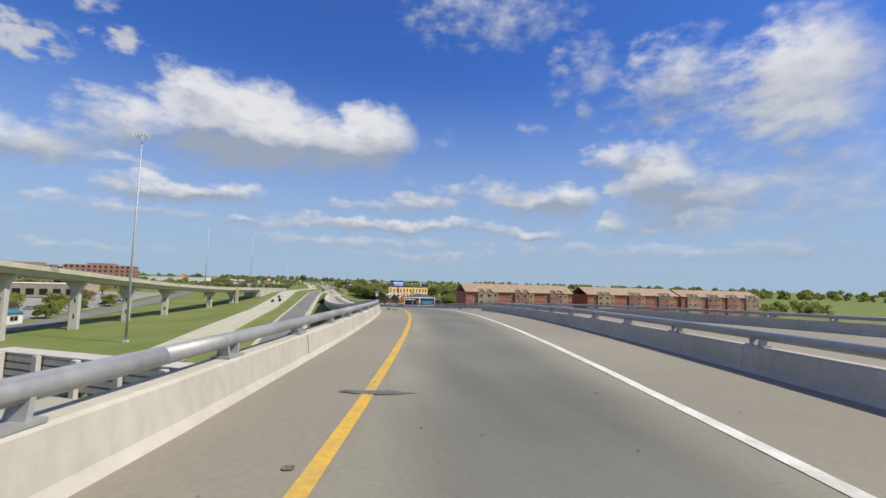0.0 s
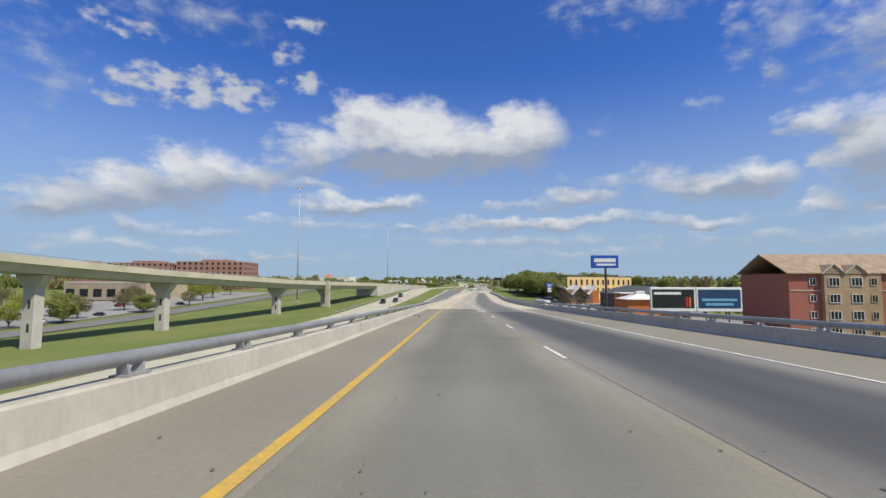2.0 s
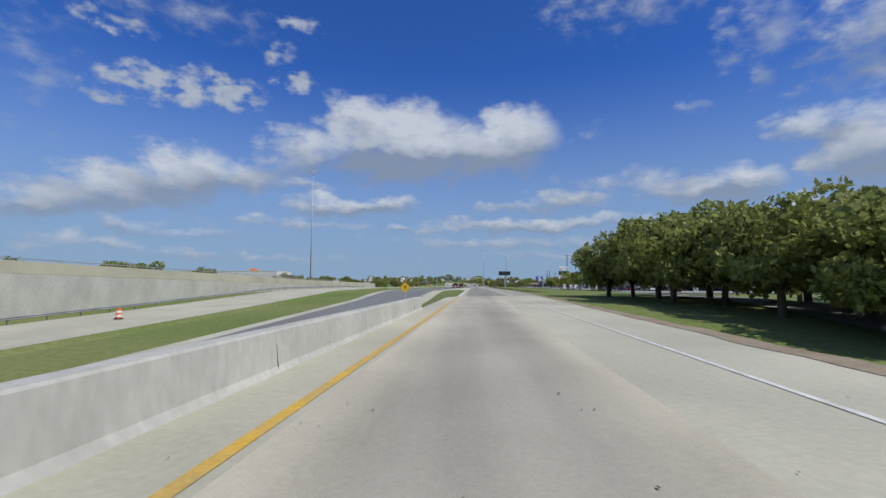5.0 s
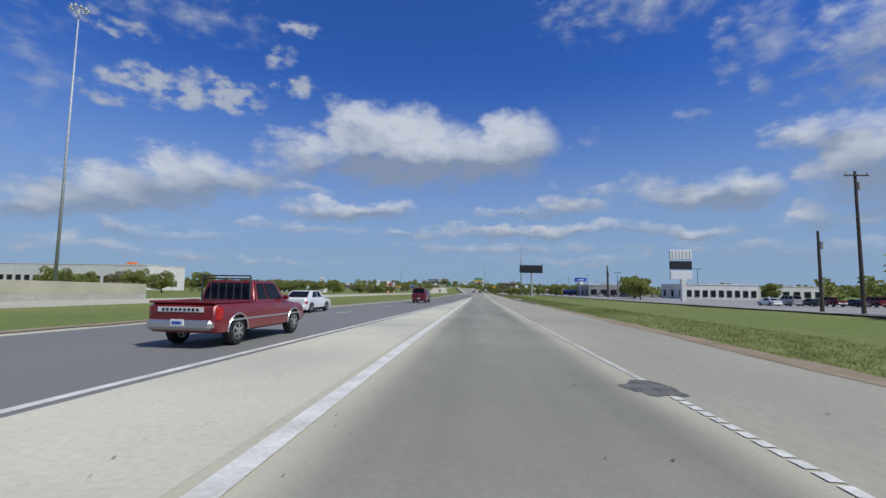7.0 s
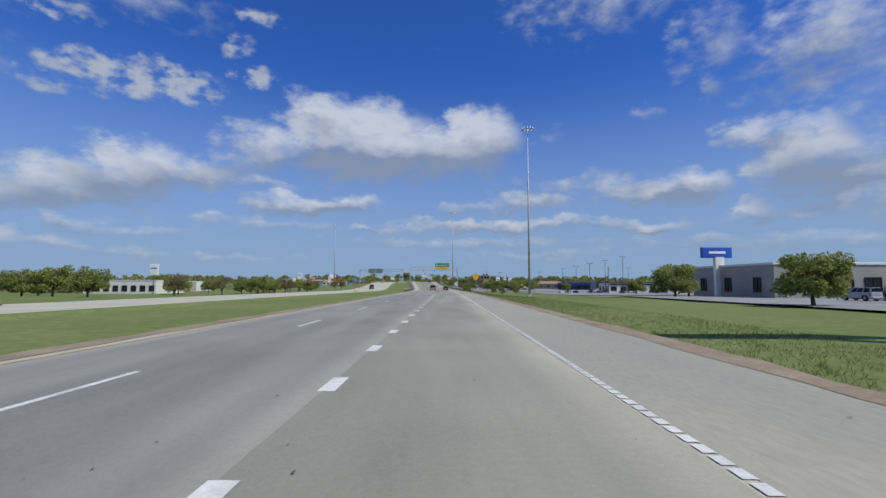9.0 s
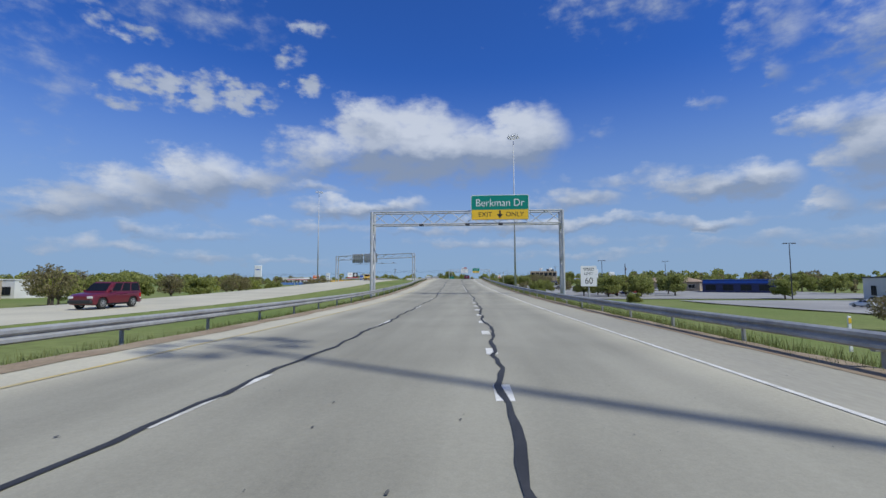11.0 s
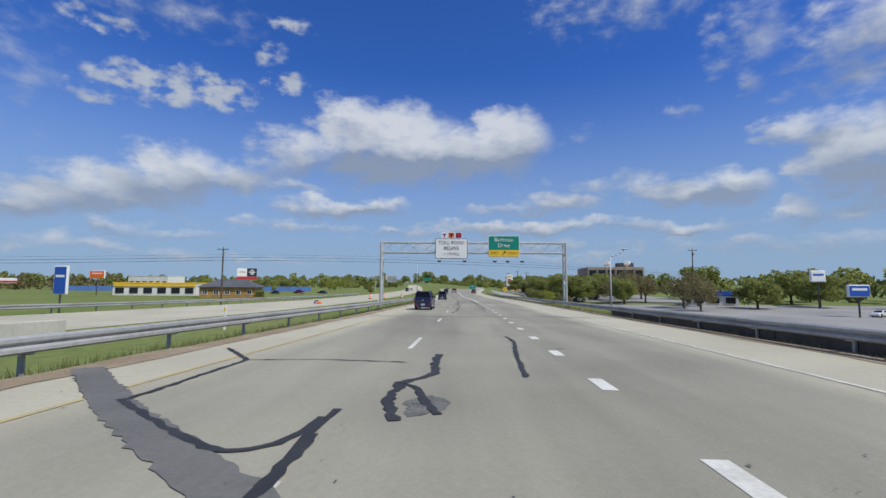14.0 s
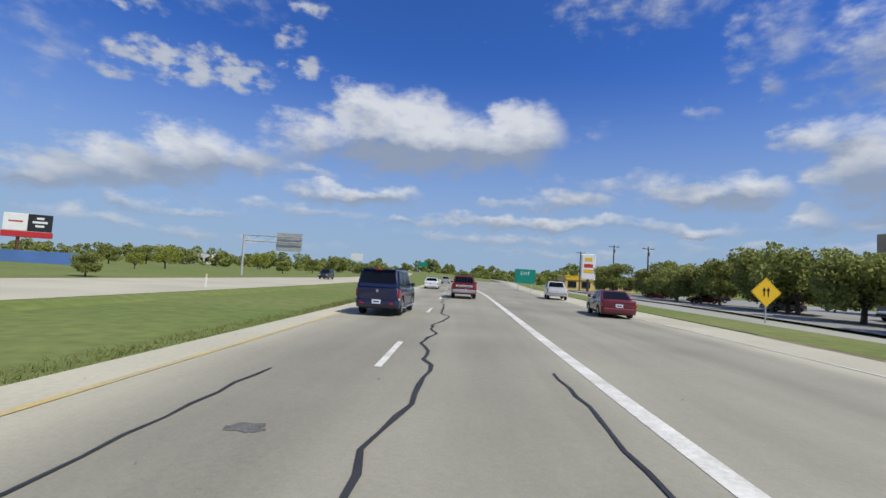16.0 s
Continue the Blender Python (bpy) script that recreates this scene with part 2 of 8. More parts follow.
RAMPWALL = mat("duller parapet concrete", (0.47, 0.435, 0.365), 0.85, var=0.2, scale=0.5, fine=7, bump=0.004, color2=(0.39, 0.36, 0.30), stretch=(1, 1, 0.6))
WORNSHOULDER = mat("worn tan shoulder", (0.370, 0.342, 0.258), 0.85, var=0.2, scale=0.25, fine=14, bump=0.004, color2=(0.290, 0.272, 0.216), stretch=(1, 0.3, 1))
GORECON = mat("bright gore concrete", (0.570, 0.535, 0.409), 0.85, var=0.18, scale=0.2, fine=14, bump=0.004, color2=(0.430, 0.410, 0.331))
PIERCON = mat("pier concrete", (0.52, 0.49, 0.445), 0.85, var=0.2, scale=0.3, fine=4, bump=0.005, color2=(0.42, 0.395, 0.355))
GALV = mat("galvanised steel", (0.50, 0.51, 0.52), 0.55, 0.25, var=0.22, scale=1.5, fine=10)
RAILSTEEL = mat("weathered rail steel", (0.40, 0.40, 0.39), 0.55, 0.35, var=0.25, scale=0.8, fine=9)
GUARD = mat("dull guardrail zinc", (0.40, 0.40, 0.39), 0.6, 0.25, var=0.3, scale=0.5, fine=6)
GROUND = mat("open ground", (0.135, 0.178, 0.048), 0.95, var=0.4, scale=0.05, fine=2.2, bump=0.04, color2=(0.19, 0.205, 0.075), spec=0.1)
LOTMAT = mat("parking lot paving", (0.30, 0.29, 0.27), 0.9, var=0.25, scale=0.08, fine=6, color2=(0.22, 0.215, 0.205))
WHITEPAINT = mat("worn white road paint", (0.70, 0.68, 0.62), 0.75, var=0.3, scale=2.0, fine=18, color2=(0.52, 0.50, 0.44))
YELLOWPAINT = mat("worn yellow road paint", (0.62, 0.37, 0.04), 0.75, var=0.3, scale=1.6, fine=16, color2=(0.47, 0.32, 0.10))
FADEDYELLOW = mat("faded yellow road paint", (0.52, 0.40, 0.15), 0.8, var=0.35, scale=1.2, fine=16, color2=(0.42, 0.36, 0.22))
TAR = mat("bitumen crack seal", (0.035, 0.035, 0.037), 0.7, var=0.3, scale=2, fine=12)
STAIN = mat("dark oil stain", (0.12, 0.115, 0.10), 0.75, var=0.3, scale=1.5, fine=8)




def lane_mat(name, edge, mid, soft, streak=0.5):
    """Paving that darkens from its edges to the wheel tracks, with long streaks."""
    m = bpy.data.materials.new(name)
    m.use_nodes = True
    t = m.node_tree
    b = t.nodes["Principled BSDF"]
    b.inputs["Roughness"].default_value = 0.85
    tc = t.nodes.new("ShaderNodeTexCoord")
    sep = t.nodes.new("ShaderNodeSeparateXYZ")
    t.links.new(tc.outputs["UV"], sep.inputs[0])
    mp = t.nodes.new("ShaderNodeMapping")
    mp.inputs["Scale"].default_value = (1, 0.08, 1)
    t.links.new(tc.outputs["Object"], mp.inputs[0])
    n1, n2, n3 = (t.nodes.new("ShaderNodeTexNoise") for _ in range(3))
    for n, sc, v in ((n1, 0.8, mp.outputs[0]), (n2, 18.0, tc.outputs["Object"]), (n3, 0.25, tc.outputs["Object"])):
        n.inputs["Scale"].default_value, n.inputs["Detail"].default_value = sc, 5
        t.links.new(v, n.inputs["Vector"])

    def calc(op, a, c):
        q = t.nodes.new("ShaderNodeMath")
        q.operation = op
        for i, v in enumerate((a, c)):
            if isinstance(v, (int, float)):
                q.inputs[i].default_value = v
            else:
                t.links.new(v, q.inputs[i])
        return q.outputs[0]

    near = calc("MINIMUM", sep.outputs[0], calc("SUBTRACT", 1.0, sep.outputs[0]))
    near = calc("ADD", near, calc("MULTIPLY", calc("SUBTRACT", n1.outputs[0], 0.5), soft * streak))
    mr = t.nodes.new("ShaderNodeMapRange")
    mr.interpolation_type = "SMOOTHSTEP"
    mr.inputs[2].default_value = soft
    t.links.new(near, mr.inputs[0])
    mix = t.nodes.new("ShaderNodeMix")
    mix.data_type = "RGBA"
    mix.inputs[6].default_value, mix.inputs[7].default_value = (*edge, 1), (*mid, 1)
    t.links.new(mr.outputs[0], mix.inputs[0])
    k = calc("ADD", calc("MULTIPLY", n2.outputs[0], 0.26), calc("MULTIPLY", n3.outputs[0], 0.60))
    k = calc("ADD", k, calc("MULTIPLY", n1.outputs[0], 0.8))
    # coarse aggregate showing through
    n4 = t.nodes.new("ShaderNodeTexNoise")
    n4.inputs["Scale"].default_value, n4.inputs["Detail"].default_value = 55.0, 3
    t.links.new(tc.outputs["Object"], n4.inputs["Vector"])
    k = calc("ADD", k, calc("MULTIPLY", n4.outputs[0], 0.34))
    mul = t.nodes.new("ShaderNodeVectorMath")
    mul.operation = "SCALE"
    t.links.new(mix.outputs[2], mul.inputs[0])
    t.links.new(k, mul.inputs[3])
    t.links.new(mul.outputs[0], b.inputs["Base Color"])
    bp = t.nodes.new("ShaderNodeBump")
    bp.inputs["Strength"].default_value, bp.inputs["Distance"].default_value = 0.25, 0.003
    t.links.new(n2.outputs[0], bp.inputs["Height"])
    t.links.new(bp.outputs[0], b.inputs["Normal"])
    return m


# worn ramp lanes, with cloud shade also put into their colour
LANE_RAMP = lane_mat("ramp wheel lane", (0.240, 0.222, 0.169), (0.152, 0.146, 0.121), 0.3)
LANE_RAMP_LOW = lane_mat("paler ramp wheel lane", (0.245, 0.226, 0.172), (0.168, 0.160, 0.129), 0.3)
LANE_MID = lane_mat("grey joining lane on the slab", (0.38, 0.35, 0.29), (0.155, 0.148, 0.132), 0.3)
LANE_SLAB = lane_mat("approach wheel lane", (0.49, 0.43, 0.32), (0.365, 0.327, 0.255), 0.3)
LANE_DARK = lane_mat("dark joining lane", (0.22, 0.207, 0.177), (0.07, 0.07, 0.071), 0.3)
LANE_GREY = lane_mat("grey merge lane", (0.410, 0.382, 0.287), (0.240, 0.228, 0.180), 0.16)
LANE_FADE = lane_mat("grey worn asphalt lanes", (0.240, 0.230, 0.189), (0.170, 0.166, 0.144), 0.10)
LANE_FADE_TWO = lane_mat("paler worn asphalt lanes", (0.330, 0.310, 0.248), (0.232, 0.222, 0.186), 0.10)
LANE_MAIN = lane_mat("worn through lanes", (0.390, 0.360, 0.269), (0.272, 0.255, 0.196), 0.10)

# ---------------------------------------------------------------- building helpers
def link_mesh(name, bm, material, parent=None, label="", smooth=False):
    me = bpy.data.meshes.new(name)
    bm.to_mesh(me)
    bm.free()
    for m in material if isinstance(material, (list, tuple)) else [material]:
        me.materials.append(m)
    if smooth:
        me.polygons.foreach_set("use_smooth", [True] * len(me.polygons))
    ob = new(name, me)
    if parent:
        ob.parent = parent
    if label:
        ob["label"] = label
    return ob


def part(name, bm, material, parent, label="", smooth=False):
    return link_mesh(name, bm, material, parent, label, smooth)


def thing(name, where, label, category, group="", yaw=0.0):
    ob = new(name)
    ob.empty_display_size = 0.2
    ob.matrix_basis = pose(*where, 0, 0, yaw)
    return tagged(ob, label, category, group)


def box(bm, size, at, rz=0.0, bevel=0.0, taper=1.0, mi=0, rx=0.0, ry=0.0):
    made = bmesh.ops.create_cube(bm, size=1.0)["verts"]
    for v in made:
        k = taper if v.co.z > 0 else 1.0
        v.co = Vector((v.co.x * size[0] * k, v.co.y * size[1] * k, v.co.z * size[2]))
    m = Matrix.Translation(at) @ Euler((radians(rx), radians(ry), radians(rz))).to_matrix().to_4x4()
    faces = {f for v in made for f in v.link_faces}
    for f in faces:
        f.material_index = mi
    if bevel:
        edges = list({e for v in made for e in v.link_edges})
        res = bmesh.ops.bevel(bm, geom=edges, offset=bevel, segments=1, affect="EDGES", profile=0.5)
        made = list({v for f in res["faces"] for v in f.verts} | {v for v in made if v.is_valid})
    bmesh.ops.transform(bm, matrix=m, verts=made)
    return made


def rod(bm, a, b, r, r2=None, seg=10, mi=0):
    a, b = Vector(a), Vector(b)
    d = b - a
    m = Matrix.Translation((a + b) / 2) @ d.to_track_quat("Z", "Y").to_matrix().to_4x4()
    made = bmesh.ops.create_cone(bm, cap_ends=True, segments=seg, radius1=r, radius2=r if r2 is None else r2, depth=d.length, matrix=m)["verts"]
    for f in {f for v in made for f in v.link_faces}:
        f.material_index = mi
    return made


def prism(bm, outline, y0, y1, axis="y", mi=0):
    """A flat outline pushed along an axis."""
    def put(p, d):
        return {"y": (p[0], d, p[1]), "x": (d, p[0], p[1]), "z": (p[0], p[1], d)}[axis]
    a = [bm.verts.new(put(p, y0)) for p in outline]
    b = [bm.verts.new(put(p, y1)) for p in outline]
    n = len(outline)
    fs = [bm.faces.new(a), bm.faces.new(b[::-1])]
    for i in range(n):
        fs.append(bm.faces.new((a[i], b[i], b[(i + 1) % n], a[(i + 1) % n])))
    for f in fs:
        f.material_index = mi
    bmesh.ops.recalc_face_normals(bm, faces=fs)
    return a + b


def curve(nodes):
    """A smooth function through (y, value) nodes, sampled every half metre."""
    ys, vs = np.array([n[0] for n in nodes], float), np.array([n[1] for n in nodes], float)
    k = len(ys)
    lo, hi = np.maximum(np.arange(k) - 1, 0), np.minimum(np.arange(k) + 1, k - 1)
    sl = (vs[hi] - vs[lo]) / (ys[hi] - ys[lo])
    at = np.arange(ys[0], ys[-1], 0.5)
    i = np.clip(np.searchsorted(ys, at, "right") - 1, 0, k - 2)
    h = ys[i + 1] - ys[i]
    q = (at - ys[i]) / h
    val = (vs[i] * (1 + 2 * q) * (1 - q) ** 2 + sl[i] * h * q * (1 - q) ** 2
           + vs[i + 1] * q * q * (3 - 2 * q) - sl[i + 1] * h * q * q * (1 - q)).tolist()
    y0, top = float(ys[0]), len(val) - 2

    def f(y):
        s = (y - y0) * 2
        j = min(max(int(s), 0), top)
        return val[j] + (val[j + 1] - val[j]) * (s - j)
    return f


def line(*nodes):
    """A broken line through (y, value) nodes, level beyond its ends."""
    ys, vs = [float(n[0]) for n in nodes], [float(n[1]) for n in nodes]

    def f(y):
        if y <= ys[0]:
            return vs[0]
        for i in range(1, len(ys)):
            if y < ys[i]:
                return vs[i - 1] + (vs[i] - vs[i - 1]) * (y - ys[i - 1]) / (ys[i] - ys[i - 1])
        return vs[-1]
    return f


# the drive's own line: plan and height of the road surface under it
LINE_X = curve([(-120, -78), (-60, -49), (-15, -29.5)] + [(r[2], r[1]) for r in DRIVE] + [(1160, 7.2), (1250, 4.0), (1500, -14), (2200, -90), (3000, -180)])
LINE_Z = curve([(-120, 10.9), (-60, 10.9), (-15, 10.8)] + [(r[2], r[3] - 1.44) for r in DRIVE] + [(1160, 0.2), (1250, 0.1), (1500, 2.5), (2200, 6), (3000, 6)])


def road_point(y, off, up=0.0):
    x0, x1 = LINE_X(y - 1), LINE_X(y + 1)
    n = Vector((2.0, -(x1 - x0))).normalized()
    return Vector((LINE_X(y) + n.x * off, y + n.y * off, LINE_Z(y) + up))


def road_turn(y):
    return math.degrees(math.atan2(-(LINE_X(y + 1) - LINE_X(y - 1)), 2.0))


def stations(y0, y1, step=4.0):
    n = max(1, round((y1 - y0) / step))
    return [y0 + (y1 - y0) * i / n for i in range(n + 1)]


def ribbon(bm, y0, y1, left, right, up=0.0, step=4.0, zf=None, cols=1, mi=0):
    """A strip of paving between two offsets from the drive's line."""
    rows = []
    uv = bm.loops.layers.uv.verify()
    ys = stations(y0, y1, step)
    for y in ys:
        a, b = left(y), right(y)
        row = []
        for c in range(cols + 1):
            p = road_point(y, a + (b - a) * c / cols, up)
            if zf:
                p.z = zf(y) + up
            row.append(bm.verts.new(p))
        rows.append(row)
    for i, (r0, r1) in enumerate(zip(rows, rows[1:])):
        for c in range(cols):
            f = bm.faces.new((r0[c], r0[c + 1], r1[c + 1], r1[c]))
            f.material_index = mi
            for lp, (u, v) in zip(f.loops, ((c, i), (c + 1, i), (c + 1, i + 1), (c, i + 1))):
                lp[uv].uv = (u / cols, ys[v])
    return rows


def sweep(bm, y0, y1, off, outline, up=0.0, step=4.0, zf=None):
    """A closed outline (right, up) carried along the road at an offset."""
    rows = []
    for y in stations(y0, y1, step):
        p, n = road_point(y, off(y)), road_point(y, off(y) + 1) - road_point(y, off(y))
        base = zf(y) if zf else p.z
        rows.append([bm.verts.new((p.x + n.x * u, p.y + n.y * u, base + up + w)) for u, w in outline])
    k = len(outline)
    for r0, r1 in zip(rows, rows[1:]):
        for i in range(k):
            bm.faces.new((r0[i], r1[i], r1[(i + 1) % k], r0[(i + 1) % k]))
    bm.faces.new(rows[0])
    bm.faces.new(rows[-1][::-1])
    bmesh.ops.recalc_face_normals(bm, faces=bm.faces)

# ---------------------------------------------------------------- offsets of edges and lines from the drive
YEL_RAMP = line((-120, -1.05), (38, -0.97), (70, -1.28), (102, -2.12), (135, -1.95), (165, -1.8), (196, -1.9), (256, -2.1), (296, -2.05), (400, -2.2))
WHITE_RAMP = line((-120, 3.1), (38, 3.1), (70, 3.2), (102, 2.42), (131, 2.66), (196, 2.6), (256, 1.85), (290, 1.6))
LEFT_WALL = line((-120, -2.4), (38, -2.45), (70, -3.25), (102, -4.1), (135, -3.9), (196, -3.8), (256, -3.6), (296, -3.8), (340, -3.2))
RAMP_WALL = line((-120, 5.8), (38, 5.9), (70, 6.5), (80, 6.2))
RIGHT_WALL = line((-120, 52), (20, 26), (66, 16.5), (85, 13), (102, 11.5), (131, 11.5), (196, 10.5), (256, 8.8), (302, 8.2), (345, 6.0))
RIGHT_EDGE = line((80, 9.6), (98, 8.8), (131, 7.8), (196, 7.3), (256, 6.1), (299, 5.5), (330, 4.4), (440, 3.7), (457, 3.38), (488, 2.85), (544, 2.25), (571, 2.2), (716, 2.35), (738, 2.6), (750, 2.95), (767, 4.3), (804, 5.2), (838, 5.4), (870, 5.45), (907, 5.85), (940, 6.05), (1010, 6.3), (1060, 7.4), (1086, 8.05), (1120, 8.4), (1150, 8.8), (1200, 13), (1300, 26))
PAVE_RIGHT = line((335, 6.4), (440, 7.6), (488, 6.7), (544, 6.6), (571, 6.0), (716, 4.75), (740, 4.9), (764, 6.3), (804, 7.1), (840, 7.5), (867, 7.5), (940, 8.6), (1010, 9.2), (1060, 10.2), (1120, 10.6), (1150, 11.4), (1200, 16), (1300, 29))
MAIN_RIGHT = line((-120, -22), (100, -16.5), (200, -13.5), (300, -12), (400, -10.5), (438, -8.9), (488, -5.3), (544, -2.8), (574, -1.93))
MAIN_LEFT = line((-120, -33), (100, -27), (300, -22.5), (400, -20.5), (438, -19), (500, -14), (554, -10.3), (580, -8.9), (720, -7.7), (770, -7.7), (803, -6.7), (839, -6.1), (867, -6.5), (940, -7.0), (1010, -6.3), (1060, -5.0), (1115, -4.8), (1300, -5.0))
GORE = line((390, -2.2), (438, -2.25), (488, -1.87), (544, -1.7), (574, -1.68))
DROP_LINE = line((574, -1.7), (716, -1.5), (734, -1.04), (742, -0.52), (767, 0.45), (803, 1.57), (838, 2.0), (867, 2.1), (905, 2.2), (940, 2.15), (1010, 2.15), (1060, 2.1), (1120, 2.2), (1150, 2.5), (1300, 3.0))
LANE_TWO = line((440, -14), (500, -9.2), (551, -6.2), (582, -5.1), (716, -5.0), (734, -4.44), (744, -3.5), (767, -3.25), (803, -1.85), (838, -1.17), (867, -1.27), (905, -1.55), (940, -1.45), (1010, -1.4), (1060, -1.2), (1300, -1.0))
YEL_MAIN = line((300, -21.8), (400, -19.8), (438, -18.3), (500, -13.2), (554, -9.6), (580, -8.4), (716, -7.3), (770, -6.5), (803, -5.35), (839, -4.6), (867, -4.85), (940, -5.25), (1010, -4.75), (1060, -4.1), (1115, -3.95), (1300, -4.1))
WEST_RIGHT = line((-120, -44), (100, -38), (300, -30), (438, -30), (544, -31), (640, -24), (716, -19), (770, -18), (867, -17), (960, -16), (1060, -15), (1160, -14.5), (1300, -17), (1600, -24))
WEST_LEFT = lambda y: WEST_RIGHT(y) - 12.0

# height of the through road, which climbs up to meet the ramp
MAIN_Z = line((-300, -5.2), (230, -5.2), (290, -4.4), (340, -2.7), (400, -0.6), (438, 0.9), (455, 1.15))


def main_z(y):
    join = min(1.0, max(0.0, (y - 418) / 26))
    return (1 - join) * MAIN_Z(y) + join * (LINE_Z(y) - 0.02)


def west_z(y):
    return min(MAIN_Z(y), 1.0) if y < 500 else LINE_Z(y) - 0.25


BASE_Z = line((-400, -6.5), (230, -6.5), (290, -5.6), (340, -3.8), (400, -1.6), (440, 0.2), (560, 0.2), (700, -0.7), (760, -2.4), (850, -3.4), (950, -3.4), (1020, -2.6), (1090, -1.2), (1160, -0.3), (1400, -0.3))


def smooth01(t):
    t = min(1.0, max(0.0, t))
    return t * t * (3 - 2 * t)


def UNDERPASS(x):
    return 122.0 + (-19.0 - x) * 0.66


def ground_z(x, y):
    """Height of the land: road banks, the lower ground beside them, hills far off."""
    yc = min(max(y, -120), 2600)
    off = x - LINE_X(yc)
    base = BASE_Z(yc)
    if off < 0:
        if y < 455:
            flat = min(MAIN_Z(yc), west_z(yc)) - 0.25
            inner, outer = -48.0, -62.0
        else:
            flat = LINE_Z(yc) - 0.38
            inner, outer = WEST_LEFT(yc) - 3.0, WEST_LEFT(yc) - 22.0
        k = smooth01((off - inner) / (outer - inner))
        z = flat + (min(base, flat) - flat) * k
    else:
        if y < 350:
            z = base
        else:
            flat = LINE_Z(yc) - 0.30
            edge = PAVE_RIGHT(yc)
            inner = edge + (26.0 if y < 690 else 1.2)
            outer = inner + (12.0 if y < 740 else 14.0)
            k = smooth01((off - inner) / (outer - inner))
            z = flat + (base - flat) * k
            if y < 400:
                z = base + (z - base) * smooth01((y - 350) / 50)
    if y < 200 and -92 < x < -6:
        # cutting of the street that passes below the ramps
        z -= 7.0 * smooth01((UNDERPASS(x) - y) / 4.0) * smooth01((x + 92) / 8) * smooth01((-6 - x) / 6)
    far = max(0.0, math.hypot(x, y - 600) - 900)
    z += min(45.0, far * 0.012) * (0.4 + 0.6 * noise.noise((x * 0.0012, y * 0.0012, 3.0)))
    return z


def build_ground():
    bm = bmesh.new()
    xs = [-3600, -2600, -1900, -1400, -1000, -760, -600, -480, -400, -330, -280, -240, -205, -175, -150, -130, -115, -100] + list(range(-92, 96, 4)) + [100, 115, 130, 150, 175, 205, 240, 280, 330, 400, 480, 600, 760, 1000, 1400, 1900, 2600, 3600]
    ys = [-1400, -800, -400, -200] + list(range(-120, 96, 8)) + list(range(96, 176, 2)) + list(range(176, 1400, 8)) + [1420, 1450, 1500, 1580, 1700, 1900, 2200, 2600, 3200, 4000, 5200]
    grid = [[bm.verts.new((x, y, ground_z(x, y) + (0.10 * noise.noise((x * 0.15, y * 0.15, 0)) if abs(x) < 300 else 0))) for x in xs] for y in ys]
    for r0, r1 in zip(grid, grid[1:]):
        for i in range(len(xs) - 1):
            bm.faces.new((r0[i], r0[i + 1], r1[i + 1], r1[i]))
    ob = link_mesh("ground", bm, GROUND, smooth=True)
    return tagged(ob, "grassy verges and open land reaching to low hills", "ground", kind="structure")


def strip(name, label, category, material, y0, y1, left, right, up=0.0, zf=None, step=4.0, cols=1):
    bm = bmesh.new()
    ribbon(bm, y0, y1, left, right, up, step, zf, cols)
    return tagged(link_mesh(name, bm, material), label, category, kind="structure")


def slab(name, label, category, material, y0, y1, left, right, thick, zf=None):
    """A deck with depth."""
    bm = bmesh.new()
    rows = ribbon(bm, y0, y1, left, right, 0.0, 4.0, zf)
    low = [[bm.verts.new((v.co.x, v.co.y, v.co.z - thick)) for v in r] for r in rows]
    for i in range(len(rows) - 1):
        a, b, c, d = rows[i], rows[i + 1], low[i], low[i + 1]
        bm.faces.new((a[0], b[0], d[0], c[0]))
        bm.faces.new((b[1], a[1], c[1], d[1]))
        bm.faces.new((c[0], d[0], d[1], c[1]))
    bm.faces.new((rows[0][0], low[0][0], low[0][1], rows[0][1]))
    bm.faces.new((rows[-1][1], low[-1][1], low[-1][0], rows[-1][0]))
    return tagged(link_mesh(name, bm, material), label, category, kind="structure")


def paint(name, label, material, y0, y1, off, wide, zf=None, up=0.0105, dash=None):
    bm = bmesh.new()
    if dash:
        on, every = dash
        y = y0
        while y < y1:
            ribbon(bm, y, min(y + on, y1), lambda q: off(q) - wide / 2, lambda q: off(q) + wide / 2, up, 2.0, zf)
            y += every
    else:
        ribbon(bm, y0, y1, lambda q: off(q) - wide / 2, lambda q: off(q) + wide / 2, up, 4.0, zf)
    return tagged(link_mesh(name, bm, material), label, "road marking", kind="structure")


build_ground()
# ramp bridge and merge
slab("road_ramp", "worn concrete deck of the curving ramp bridge, darkened for cloud shade", "road", CONCRETE, -120, 214, lambda y: LEFT_WALL(y) - 0.45, lambda y: max(WHITE_RAMP(y) + 0.2, RAMP_WALL(y) + 0.45) if y < 84 else RIGHT_WALL(y) + 0.45, 1.1)
slab("road_ramp_slab", "tan concrete deck where the bridge comes down", "road", SLABCON, 214, 345, lambda y: LEFT_WALL(y) - 0.45, lambda y: RIGHT_WALL(y) + 0.45, 1.1)
slab("road_side_ramp", "concrete deck of the second ramp joining", "road", CONCRETE, -60, 90, lambda y: max(RAMP_WALL(y) + 0.9, RIGHT_WALL(y) - 11.0), lambda y: RIGHT_WALL(y) + 0.45, 1.1, zf=lambda y: LINE_Z(y) - 0.03)
